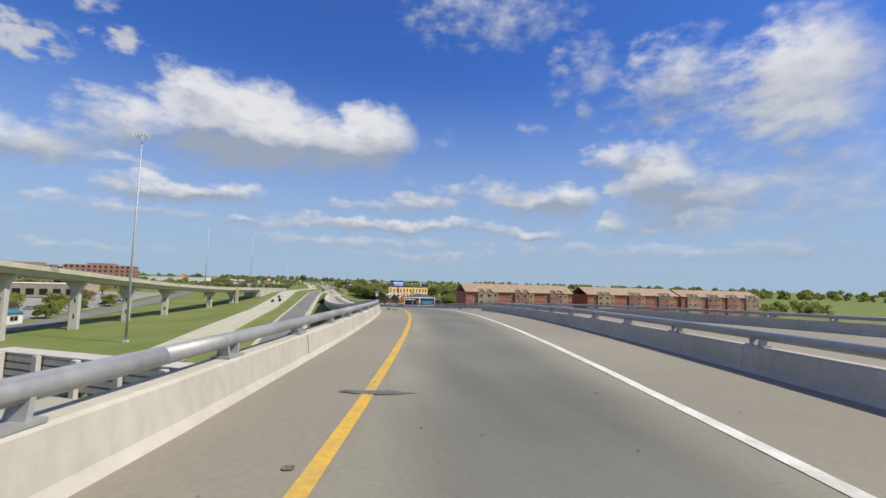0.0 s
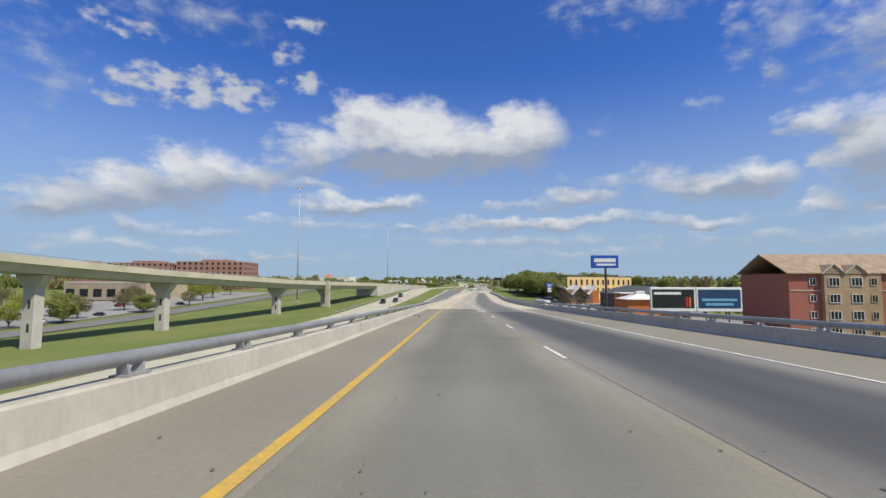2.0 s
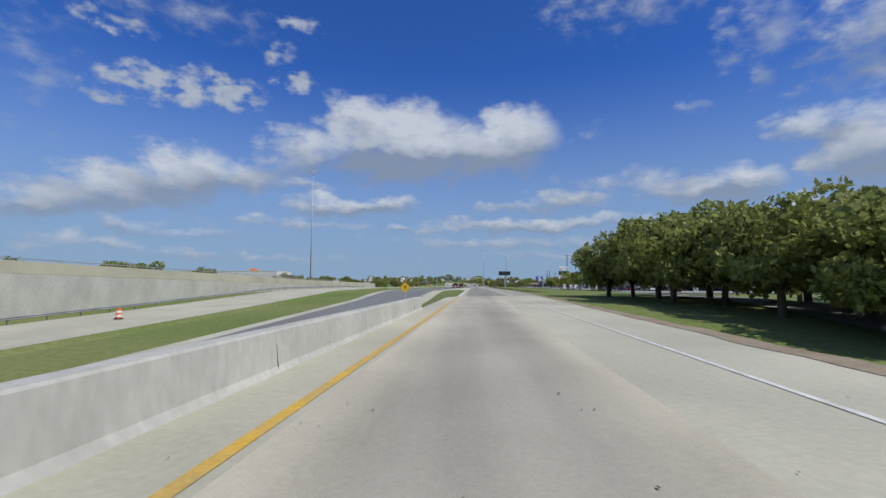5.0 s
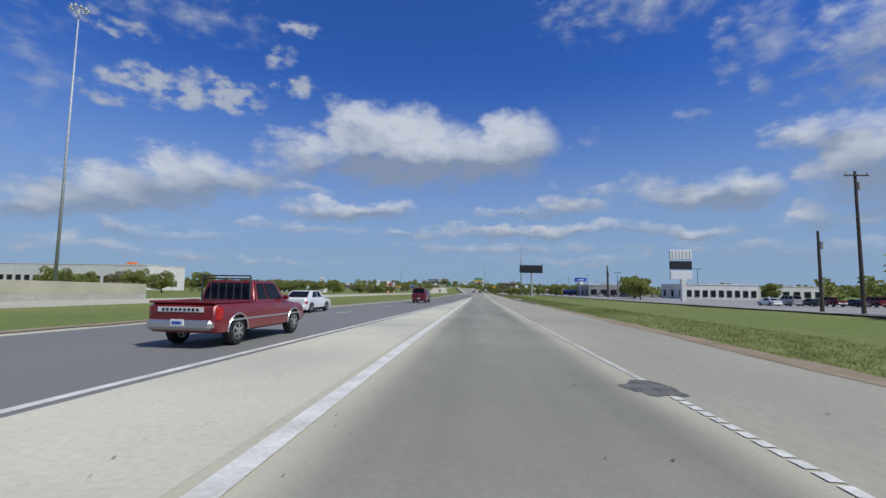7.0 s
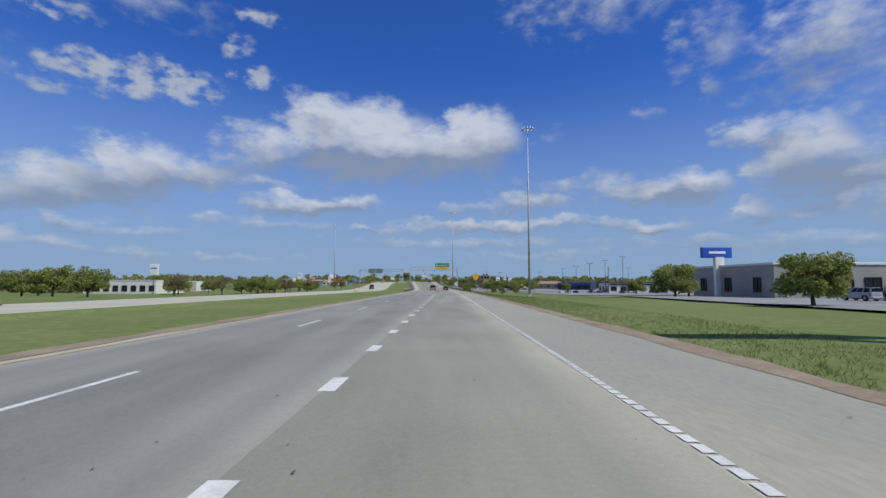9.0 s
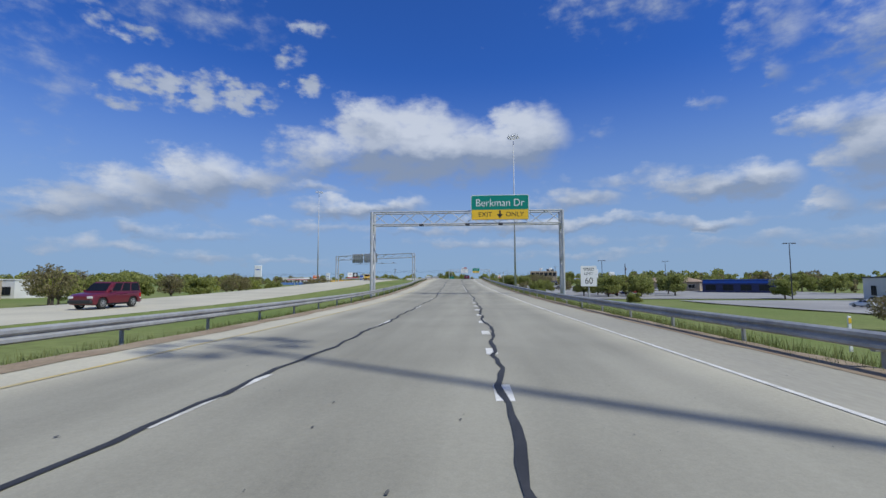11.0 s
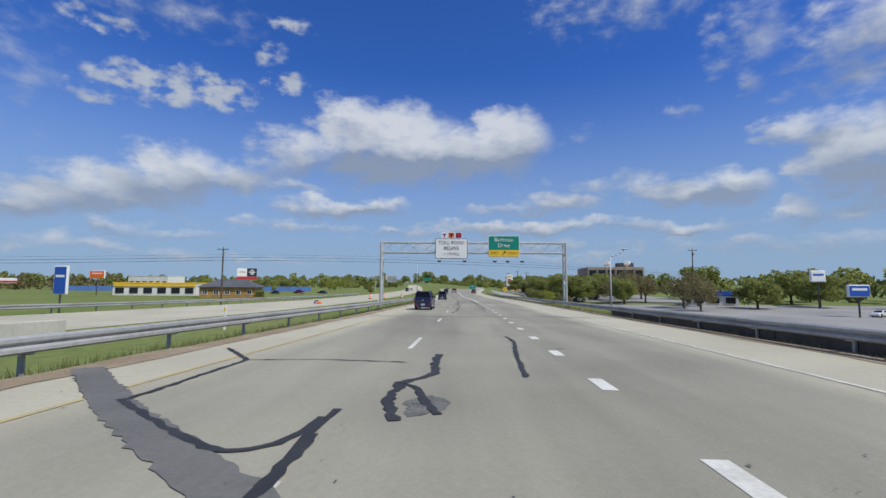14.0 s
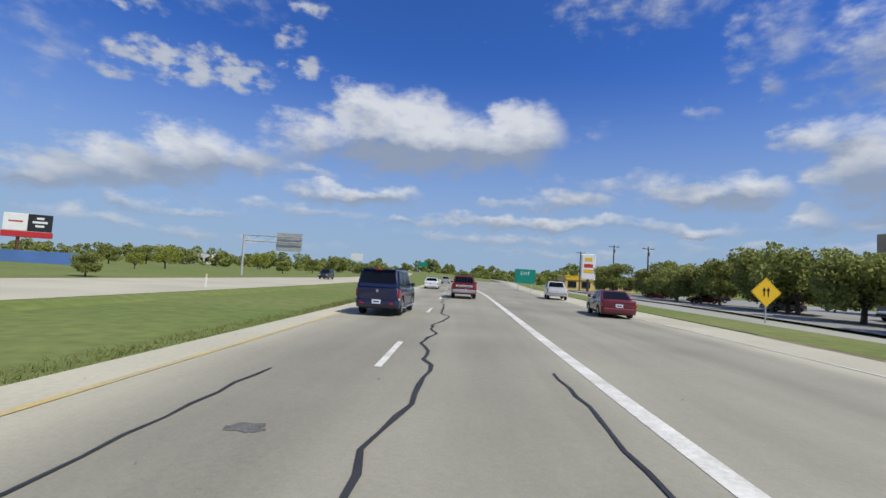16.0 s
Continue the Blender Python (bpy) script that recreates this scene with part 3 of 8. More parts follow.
strip("road_ramp_lane", "grey worn wheel lane on the ramp, darkened for cloud shade", "road", LANE_RAMP, -120, 121, lambda y: YEL_RAMP(y) + 0.2, lambda y: WHITE_RAMP(y) - 0.1, 0.004)
strip("road_ramp_lane_low", "paler worn wheel lane lower on the ramp, darkened for cloud shade", "road", LANE_RAMP_LOW, 121, 214, lambda y: YEL_RAMP(y) + 0.2, lambda y: WHITE_RAMP(y) - 0.1, 0.004)
strip("road_slab_lane", "worn wheel lanes on the approach slab", "road", LANE_SLAB, 214, 400, lambda y: YEL_RAMP(y) + 0.2, lambda y: WHITE_RAMP(y) + 0.6, 0.004)
strip("road_slab_joining", "grey worn joining lane on the approach slab", "road", LANE_MID, 206, 345, lambda y: WHITE_RAMP(y) - 0.5, lambda y: RIGHT_EDGE(y) + 0.3, 0.006)
strip("road_asphalt_lane", "dark asphalt of the joining lane", "road", LANE_DARK, 88, 206, lambda y: WHITE_RAMP(y) + 0.1, lambda y: RIGHT_EDGE(y) - 0.1, 0.005)
strip("road_right", "concrete lane and shoulder", "road", SHOULDER, 345, 1290, lambda y: (LEFT_WALL(y) - 0.2 if y < 396 else GORE(y) - 0.3) if y < 574 else MAIN_LEFT(y), PAVE_RIGHT, 0.0, step=4)
strip("road_ramp_end", "grey concrete lane between gore and edge line", "road", LANE_GREY, 400, 574, lambda y: GORE(y) + 0.15, lambda y: RIGHT_EDGE(y) - 0.1, 0.006)
strip("road_lanes", "worn grey through lanes", "road", LANE_MAIN, 574, 1290, lambda y: YEL_MAIN(y) + 0.1, lambda y: RIGHT_EDGE(y) - 0.1, 0.006)
strip("road_lanes_fade", "grey worn asphalt of the through lanes", "road", LANE_FADE, 574, 622, lambda y: YEL_MAIN(y) + 0.1, lambda y: DROP_LINE(y) - 0.05, 0.009)
strip("road_lanes_fade_far", "paler worn asphalt of the through lanes", "road", LANE_FADE_TWO, 622, 690, lambda y: YEL_MAIN(y) + 0.1, lambda y: DROP_LINE(y) - 0.05, 0.009)
strip("road_main", "asphalt through lanes below the ramp", "road", ASPHALT, 126, 576, lambda y: MAIN_LEFT(y) + 0.9, MAIN_RIGHT, 0.01, zf=main_z)
strip("road_main_shoulder", "pale concrete shoulder of the through lanes", "road", SHOULDER, 126, 576, lambda y: MAIN_LEFT(y) - 0.4, lambda y: min(MAIN_RIGHT(y) + 2.0, max(GORE(y) - 0.3, MAIN_RIGHT(y))), 0.0, zf=main_z)
strip("road_worn_shoulder", "worn tan shoulder outside the edge line", "road", WORNSHOULDER, 400, 900, lambda y: RIGHT_EDGE(y) + 0.05, lambda y: PAVE_RIGHT(y) - 0.05, 0.004)
strip("road_gore", "pale concrete gore between ramp and through lanes", "road", GORECON, 446, 574, MAIN_RIGHT, lambda y: GORE(y) - 0.28, 0.002)
strip("road_west", "concrete carriageway of the opposite direction", "road", SHOULDER, 138, 1700, WEST_LEFT, WEST_RIGHT, 0.06, zf=lambda y: west_z(y) + 0.05)

# markings
paint("yellow_edge_line", "solid yellow edge line", YELLOWPAINT, -120, 395, YEL_RAMP, 0.16)
paint("white_edge_line", "solid white line beside the ramp lane", WHITEPAINT, -120, 126, WHITE_RAMP, 0.19)
paint("white_lane_dashes", "broken white lane line on the ramp", WHITEPAINT, 131, 285, WHITE_RAMP, 0.13, dash=(2.7, 10.6))
paint("white_right_line", "thin white right edge line", WHITEPAINT, 84, 440, RIGHT_EDGE, 0.12)
paint("white_rumble_line", "white edge line of raised rumble bars", WHITEPAINT, 440, 760, RIGHT_EDGE, 0.12, dash=(0.20, 0.26))
paint("white_right_line_far", "thin worn white right edge line", WHITEPAINT, 760, 1180, RIGHT_EDGE, 0.10)
paint("gore_line", "thick white gore line", WHITEPAINT, 396, 590, GORE, 0.26)
paint("gore_line_main", "white edge line of the through lanes", WHITEPAINT, 126, 574, lambda y: MAIN_RIGHT(y) - 0.3, 0.18, zf=main_z, up=0.014)
paint("main_lane_dashes", "broken white line between through lanes", WHITEPAINT, 440, 1290, LANE_TWO, 0.12, up=0.013, dash=(2.7, 10.6))
paint("drop_lane_dashes", "short wide dashes of the ending lane", WHITEPAINT, 596, 1030, DROP_LINE, 0.24, dash=(0.9, 3.62))
paint("exit_line", "solid wide white line before the exit", WHITEPAINT, 1030, 1190, DROP_LINE, 0.26)
paint("yellow_main_line", "thin worn yellow left edge line", FADEDYELLOW, 560, 1290, YEL_MAIN, 0.11)


# ---------------------------------------------------------------- parapets with steel rails


def parapet(name, label, y0, y1, off, side, rail=True, high=0.50, zf=None):
    """A concrete parapet; side -1 stands on the left of the road, +1 on the right."""
    th = thing(name, (0, 0, 0), label, "barrier")
    bm = bmesh.new()
    outline = [(0, -0.3), (0, 0.0), (0.06 * side, 0.10), (0.11 * side, high - 0.03), (0.14 * side, high), (0.40 * side, high), (0.42 * side, high - 0.03), (0.42 * side, -1.3), (0.1 * side, -1.3)]
    sweep(bm, y0, y1, off, outline, 0.0, 3.0, zf)
    part("wall", bm, WALLCON if not rail else RAMPWALL, th, "stained cast concrete wall")
    # open joints every span
    y = y0 + 12
    while y < y1 - 2:
        p = road_point(y, off(y) + 0.102 * side, high / 2)
        bm = bmesh.new()
        box(bm, (0.05, 0.012, high - 0.08), p, road_turn(y), ry=7.5 * side)
        part("joint", bm, STAIN, th, "dark open joint")
        y += 15.2
    if rail:
        bm = bmesh.new()
        prev = None
        for y in stations(y0, y1, 3.0):
            p = road_point(y, off(y) + 0.26 * side, high + 0.22)
            if prev is not None:
                rod(bm, prev, p, 0.095, seg=10)
            prev = p
        bmesh.ops.remove_doubles(bm, verts=bm.verts, dist=0.001)
        part("rail", bm, RAILSTEEL, th, "round grey steel rail", True)
        me = None
        y = y0 + 1.5
        while y < y1:
            if me is None:
                bm = bmesh.new()
                for d in (-0.13, 0.13):
                    box(bm, (0.16, 0.05, 0.2), (0, d, 0.1), rx=-14 * (1 if d > 0 else -1), taper=0.8)
                box(bm, (0.24, 0.42, 0.03), (0, 0, 0.015))
                me = part("post", bm, RAILSTEEL, th, "twin-leg cast rail post")
                ob = me
            else:
                ob = new("post", me.data)
                ob.parent = th
            p = road_point(y, off(y) + 0.26 * side, high)
            ob.matrix_basis = Matrix.Translation(p) @ Euler((0, 0, radians(road_turn(y)))).to_matrix().to_4x4()
            y += 2.9
    return th


parapet("ramp_parapet", "concrete parapet with grey pipe rail along the ramp", -60, 266, lambda y: LEFT_WALL(y), -1)
parapet("solid_parapet", "solid concrete barrier ending the bridge", 266, 372, lambda y: LEFT_WALL(y), -1, rail=False, high=0.68)
parapet("gore_parapet", "concrete parapet with rail between two ramps", -60, 75.6, lambda y: RAMP_WALL(y), 1)
parapet("outer_parapet", "concrete parapet with pipe rail on the outer edge", -40, 263, lambda y: RIGHT_WALL(y), 1)
parapet("solid_outer_parapet", "solid concrete barrier beside the shoulder", 263, 345, lambda y: RIGHT_WALL(y), 1, rail=False, high=0.68)


# ragged dirt and a low broken kerb where the grass meets the shoulder
DIRT = mat("dry brown roadside dirt", (0.25, 0.19, 0.13), 0.95, var=0.35, scale=0.7, fine=9, bump=0.02, color2=(0.33, 0.27, 0.19), spec=0.1)
KERBCON = mat("weathered kerb concrete", (0.36, 0.30, 0.24), 0.9, var=0.3, scale=0.8, fine=8, bump=0.01, color2=(0.24, 0.20, 0.16))


def ragged(base, amount, seed):
    return lambda y: base(y) + amount * noise.noise((y * 0.35, seed, 0)) + amount * 0.5 * noise.noise((y * 1.3, seed, 4))


strip("trim_dirt_right", "dry dirt edge between shoulder and grass", "dirt edge", DIRT, 352, 1128, ragged(lambda y: PAVE_RIGHT(y) - 0.2, 0.22, 1.0), ragged(lambda y: PAVE_RIGHT(y) + 0.55, 0.3, 2.0), 0.012, step=0.9)
strip("trim_dirt_left", "dry dirt edge along the median", "dirt edge", DIRT, 500, 1046, ragged(lambda y: MAIN_LEFT(y) - 0.6, 0.3, 3.0), ragged(lambda y: MAIN_LEFT(y) + 0.15, 0.2, 5.0), 0.012, step=0.9)


def kerb(y0, y1, label):
    bm = bmesh.new()
    y = y0
    while y < y1:
        sweep(bm, y, min(y + 2.9, y1), lambda q: PAVE_RIGHT(q) + 0.02, [(0, -0.1), (0.02, 0.10), (0.05, 0.13), (0.2, 0.14), (0.24, -0.1)], 0.0, 1.5)
        y += 3.0
    return tagged(link_mesh("kerb", bm, KERBCON), label, "kerb", kind="structure")


kerb(541, 572, "low broken concrete kerb at the grass edge")


def kerb_slab(y0, y1, depth, label):
    """Uneven old concrete slabs behind the kerb."""
    bm = bmesh.new()
    r = random.Random(int(y0))
    y = y0
    while y < y1:
        n = r.uniform(0.9, 1.7)
        m = (y + n / 2 - (y0 + y1) / 2) / ((y1 - y0) / 2)
        wide = depth * (1 - 0.75 * m * m)
        off = PAVE_RIGHT(y) + 0.22 + wide / 2
        box(bm, (wide, n - 0.06, 0.22), road_point(y + n / 2, off, 0.045 + r.uniform(-0.02, 0.02)), road_turn(y) + r.uniform(-3, 3), bevel=0.02, rx=r.uniform(-1.5, 1.5), ry=r.uniform(-2, 2))
        y += n
    return tagged(link_mesh("kerb_slab", bm, KERBTOP), label, "kerb", kind="structure")


KERBTOP = mat("bleached kerb slab concrete", (0.42, 0.36, 0.28), 0.9, var=0.3, scale=1.2, fine=9, bump=0.01, color2=(0.31, 0.26, 0.20))
kerb_slab(562.5, 571, 0.85, "broken pale concrete slabs behind the kerb")
kerb(455, 468, "low worn kerb where the grass begins")


# sloping verges that carry the carriageways down to the land
def verge(name, label, y0, y1, inner, outer, z_in, z_out, material=None):
    bm = bmesh.new()
    rows = []
    for y in stations(y0, y1, 4.0):
        a, b = road_point(y, inner(y)), road_point(y, outer(y))
        a.z, b.z = z_in(y), z_out(y)
        m = (a + b) / 2
        m.z += 0.05
        rows.append([bm.verts.new(p) for p in (a, m, b)])
    for r0, r1 in zip(rows, rows[1:]):
        for i in (0, 1):
            bm.faces.new((r0[i], r0[i + 1], r1[i + 1], r1[i]))
    bmesh.ops.recalc_face_normals(bm, faces=bm.faces)
    for f in bm.faces:
        if f.normal.z < 0:
            f.normal_flip()
    return tagged(link_mesh(name, bm, material or GROUND), label, "grass verge", kind="structure")


def road_base(y):
    return (min(MAIN_Z(y), west_z(y)) - 0.45) if y < 455 else LINE_Z(y) - 0.6


verge("ground_west_verge", "grass verge beside the opposite carriageway", 138, 1290, WEST_RIGHT, lambda y: WEST_RIGHT(y) + 1.6, lambda y: west_z(y) + 0.10, road_base)
verge("ground_west_verge_far", "grass verge on the far side of the opposite carriageway", 140, 1290, WEST_LEFT, lambda y: WEST_LEFT(y) - 1.6, lambda y: west_z(y) + 0.10, road_base)
verge("ground_median_verge", "grass verge beside the through lanes", 126, 575, lambda y: MAIN_LEFT(y) - 0.4, lambda y: MAIN_LEFT(y) - 2.0, lambda y: main_z(y) - 0.01, road_base)
verge("ground_median_verge_far", "grass verge along the median edge", 575, 1290, MAIN_LEFT, lambda y: MAIN_LEFT(y) - 1.5, lambda y: LINE_Z(y) - 0.01, road_base)
verge("ground_outer_verge", "grass verge at the shoulder's edge", 345, 1290, PAVE_RIGHT, lambda y: PAVE_RIGHT(y) + 1.3, lambda y: LINE_Z(y) - 0.01, lambda y: LINE_Z(y) - 0.5)
verge("ground_exit_verge", "grass strip beside the exit lane", 1102, 1290, lambda y: PAVE_RIGHT(y) + 0.1, lambda y: PAVE_RIGHT(y) + 5.5, lambda y: LINE_Z(y) + 0.02, lambda y: LINE_Z(y) - 0.12)
verge("ground_gore_bank", "grass bank between ramp and through lanes", 338, 452, lambda y: (GORE(y) - 0.29) if y > 388 else LEFT_WALL(y) - 0.2, lambda y: min(MAIN_RIGHT(y) + 1.9, GORE(y) - 0.6), lambda y: LINE_Z(y) - 0.015, lambda y: main_z(y) - 0.02)

# ---------------------------------------------------------------- more materials
def leaf_mat(name, dark, light):
    m = bpy.data.materials.new(name)
    m.use_nodes = True
    t = m.node_tree
    b = t.nodes["Principled BSDF"]
    b.inputs["Roughness"].default_value, b.inputs["Specular IOR Level"].default_value = 0.75, 0.2
    g = t.nodes.new("ShaderNodeNewGeometry")
    mix = t.nodes.new("ShaderNodeMix")
    mix.data_type = "RGBA"
    mix.inputs[6].default_value, mix.inputs[7].default_value = (*dark, 1), (*light, 1)
    t.links.new(g.outputs["Random Per Island"], mix.inputs[0])
    t.links.new(mix.outputs[2], b.inputs["Base Color"])
    tr = t.nodes.new("ShaderNodeBsdfTranslucent")
    t.links.new(mix.outputs[2], tr.inputs[0])
    ms = t.nodes.new("ShaderNodeMixShader")
    ms.inputs[0].default_value = 0.45
    t.links.new(b.outputs[0], ms.inputs[1])
    t.links.new(tr.outputs[0], ms.inputs[2])
    t.links.new(ms.outputs[0], t.nodes["Material Output"].inputs[0])
    return m


LEAF_GREEN = leaf_mat("oak leaves", (0.17, 0.20, 0.055), (0.40, 0.41, 0.13))
LEAF_SPRING = leaf_mat("spring leaves", (0.20, 0.23, 0.04), (0.46, 0.46, 0.11))
LEAF_DULL = leaf_mat("brownish spring leaves", (0.15, 0.135, 0.06), (0.33, 0.28, 0.14))
LEAF_PALM = leaf_mat("palm fronds", (0.05, 0.07, 0.03), (0.13, 0.15, 0.07))
GRASSBLADE = leaf_mat("grass blades", (0.13, 0.17, 0.04), (0.28, 0.27, 0.10))
BARK = mat("bark", (0.13, 0.10, 0.075), 0.9, var=0.4, scale=2, fine=14, bump=0.02, stretch=(1, 1, 0.3))
GLASS = mat("dark window glass", (0.025, 0.03, 0.035), 0.12, var=0.2, scale=0.5, fine=2, spec=0.28)
CARGLASS = mat("tinted car glass", (0.008, 0.010, 0.016), 0.18, var=0.2, scale=0.5, fine=2, spec=0.16)
TRIMWHITE = mat("white trim paint", (0.72, 0.70, 0.66), 0.6, var=0.12, scale=0.8, fine=6)
TRIMTAN = mat("tan trim", (0.50, 0.42, 0.31), 0.7, var=0.15, scale=0.8, fine=6)
BRICKRED = mat("red brick", (0.36, 0.118, 0.072), 0.85, var=0.3, scale=0.5, fine=9, color2=(0.30, 0.115, 0.085))
BRICKTAN = mat("tan brick", (0.42, 0.29, 0.18), 0.85, var=0.25, scale=0.5, fine=9)
BRICKPINK = mat("pink granite panels", (0.36, 0.19, 0.145), 0.7, var=0.2, scale=0.4, fine=5)
ROOFBROWN = mat("brown shingles", (0.38, 0.275, 0.19), 0.9, var=0.3, scale=0.6, fine=8, bump=0.01)
ROOFGREY = mat("dark grey shingles", (0.10, 0.105, 0.115), 0.9, var=0.3, scale=0.6, fine=8, bump=0.01)
ROOFTEAL = mat("teal metal roof", (0.03, 0.20, 0.29), 0.5, var=0.18, scale=0.5, fine=4)
STUCCOYEL = mat("yellow stucco", (0.76, 0.54, 0.24), 0.85, var=0.12, scale=0.3, fine=8, color2=(0.68, 0.47, 0.20))
STUCCOWHITE = mat("white stucco", (0.72, 0.70, 0.65), 0.85, var=0.12, scale=0.3, fine=8)
STUCCOORANGE = mat("orange painted wall", (0.55, 0.16, 0.035), 0.8, var=0.15, scale=0.4, fine=8)
STUCCOGREY = mat("grey concrete panels", (0.33, 0.315, 0.295), 0.85, var=0.2, scale=0.3, fine=6)
STUCCOTAN = mat("tan wall", (0.42, 0.34, 0.24), 0.85, var=0.2, scale=0.3, fine=6)
SIGNGREEN = mat("green sign sheeting", (0.0, 0.22, 0.16), 0.45, var=0.08, scale=0.6, fine=3)
SIGNYELLOW = mat("yellow sign sheeting", (0.80, 0.50, 0.02), 0.45, var=0.08, scale=0.6, fine=3)
SIGNFADED = mat("faded yellow sign sheeting", (0.66, 0.55, 0.10), 0.5, var=0.12, scale=0.8, fine=4)
SIGNWHITE = mat("white sign sheeting", (0.78, 0.78, 0.76), 0.45, var=0.06, scale=0.6, fine=3)
SIGNBLACK = mat("black sign print", (0.012, 0.012, 0.013), 0.5, var=0.1, scale=1, fine=5)
SIGNBLUE = mat("blue sign face", (0.02, 0.09, 0.42), 0.4, var=0.08, scale=0.6, fine=3)
SIGNBACK = mat("bare aluminium sign back", (0.50, 0.50, 0.49), 0.5, 0.4, var=0.15, scale=1, fine=6)
SIGNRED = mat("red sign face", (0.50, 0.03, 0.03), 0.45, var=0.1, scale=0.6, fine=3)
SIGNMAROON = mat("maroon sign face", (0.22, 0.01, 0.07), 0.45, var=0.1, scale=0.6, fine=3)
SIGNORANGE = mat("orange plastic", (0.80, 0.14, 0.012), 0.5, var=0.12, scale=2, fine=8)
TYRE = mat("tyre rubber", (0.018, 0.018, 0.018), 0.85, var=0.2, scale=3, fine=20)
CHROME = mat("bright wheel metal", (0.55, 0.55, 0.56), 0.3, 0.85, var=0.1, scale=2, fine=8)
BLACKTRIM = mat("black plastic", (0.02, 0.02, 0.021), 0.6, var=0.2, scale=2, fine=10)
LAMPRED = mat("red lamp lens", (0.45, 0.01, 0.01), 0.25, var=0.1, scale=2, fine=8)
LAMPCLEAR = mat("clear lamp lens", (0.65, 0.65, 0.62), 0.2, var=0.1, scale=2, fine=8)
WOODPOLE = mat("weathered utility pole wood", (0.10, 0.08, 0.065), 0.9, var=0.3, scale=1, fine=10)
DARKSTEEL = mat("dark painted steel", (0.06, 0.06, 0.065), 0.55, 0.2, var=0.2, scale=1, fine=6)
LEDBLACK = mat("dark display panel", (0.02, 0.022, 0.025), 0.5, var=0.2, scale=1.5, fine=10)
CABLE = mat("black cable", (0.015, 0.015, 0.016), 0.6, var=0.1, scale=1, fine=4)


def car_paint(name, color):
    return mat(name, color, 0.35, 0.15, var=0.08, scale=0.7, fine=4, coat=0.7)


# ---------------------------------------------------------------- plants
def leaf_cloud(centres, size, per, rng, squash=0.8):
    """Small two-sided leaf quads scattered round clump centres."""
    counts = [max(6, int(per * r * r)) for _, r in centres]
    mid = np.repeat(np.array([c for c, _ in centres], float), counts, axis=0)
    rad = np.repeat(np.array([r for _, r in centres], float), counts)
    n = len(rad)

    def unit(v):
        return v / np.linalg.norm(v, axis=1)[:, None]
    p = mid + unit(rng.normal(size=(n, 3))) * (rad * (0.55 + 0.5 * rng.random(n)))[:, None] * (1, 1, squash)
    a = unit(rng.normal(size=(n, 3)))
    b = unit(np.cross(a, rng.normal(size=(n, 3))))
    s = (size * (0.6 + 0.8 * rng.random(n)))[:, None]
    vs = np.stack([p - a * s * 0.5, p + b * s * 0.32, p + a * s * 0.5, p - b * s * 0.32], 1).reshape(-1, 3)
    return vs, np.arange(4 * n).reshape(-1, 4)


def tree_form(name, label, height, spread, leaf, seed, size=0.44, per=95, trunk_share=0.22, where=(0, 0, 0), skirt=0.25):
    rng = np.random.default_rng(seed)
    th = thing(name, where, label, "tree")
    bm = bmesh.new()
    th_top = height * trunk_share
    rod(bm, (0, 0, -0.6), (0.1, 0.05, th_top), height * 0.035, height * 0.025, 9)
    centres = []
    for i in range(7):
        ang = i * 2.4 + rng.random()
        reach = spread * (0.35 + 0.45 * rng.random())
        z = height * (0.45 + 0.38 * rng.random())
        tip = (math.cos(ang) * reach, math.sin(ang) * reach, z)
        rod(bm, (0.1, 0.05, th_top * 0.9), tip, height * 0.016, height * 0.004, 6)
    part("trunk", bm, BARK, th)
    for i in range(44):
        ang = rng.random() * 6.283
        rr = spread * math.sqrt(rng.random()) * 0.8
        z = height * (skirt + (0.91 - skirt) * rng.random() * (1 - 0.55 * (rr / spread) ** 2))
        centres.append(((math.cos(ang) * rr, math.sin(ang) * rr, z), height * (0.10 + 0.09 * rng.random())))
    vs, fs = leaf_cloud(centres, size, per, rng)
    me = bpy.data.meshes.new("crown")
    me.from_pydata(vs, [], fs)
    me.materials.append(leaf)
    ob = new("crown", me)
    ob.parent = th
    return th


def palm_form(where, height, seed):
    rng = np.random.default_rng(seed)
    th = thing("palm_tree", where, "short fan palm with bushy grey-green crown", "palm tree", "palms by the motel")
    bm = bmesh.new()
    rod(bm, (0, 0, -0.5), (0, 0, height * 0.62), 0.32, 0.26, 9)
    part("trunk", bm, BARK, th)
    vs, fs = [], []
    for i in range(46):
        a, e = rng.random() * 6.283, -0.6 + 1.9 * rng.random()
        d = Vector((math.cos(a) * math.cos(e), math.sin(a) * math.cos(e), math.sin(e)))
        base = Vector((0, 0, height * 0.66))
        tip = base + d * height * 0.33
        side = d.cross(Vector((0, 0, 1))).normalized()
        for k in range(7):
            w = (k - 3) * 0.16
            end = tip + side * w * height * 0.35 + Vector((0, 0, -abs(w) * 0.5 - 0.25))
            j = len(vs)
            mid = base + d * height * 0.16
            vs += [mid - side * 0.03, mid + side * 0.03, end]
            fs.append((j, j + 1, j + 2))
    me = bpy.data.meshes.new("crown")
    me.from_pydata([tuple(v) for v in vs], [], fs)
    me.materials.append(LEAF_PALM)
    ob = new("crown", me)
    ob.parent = th
    return th


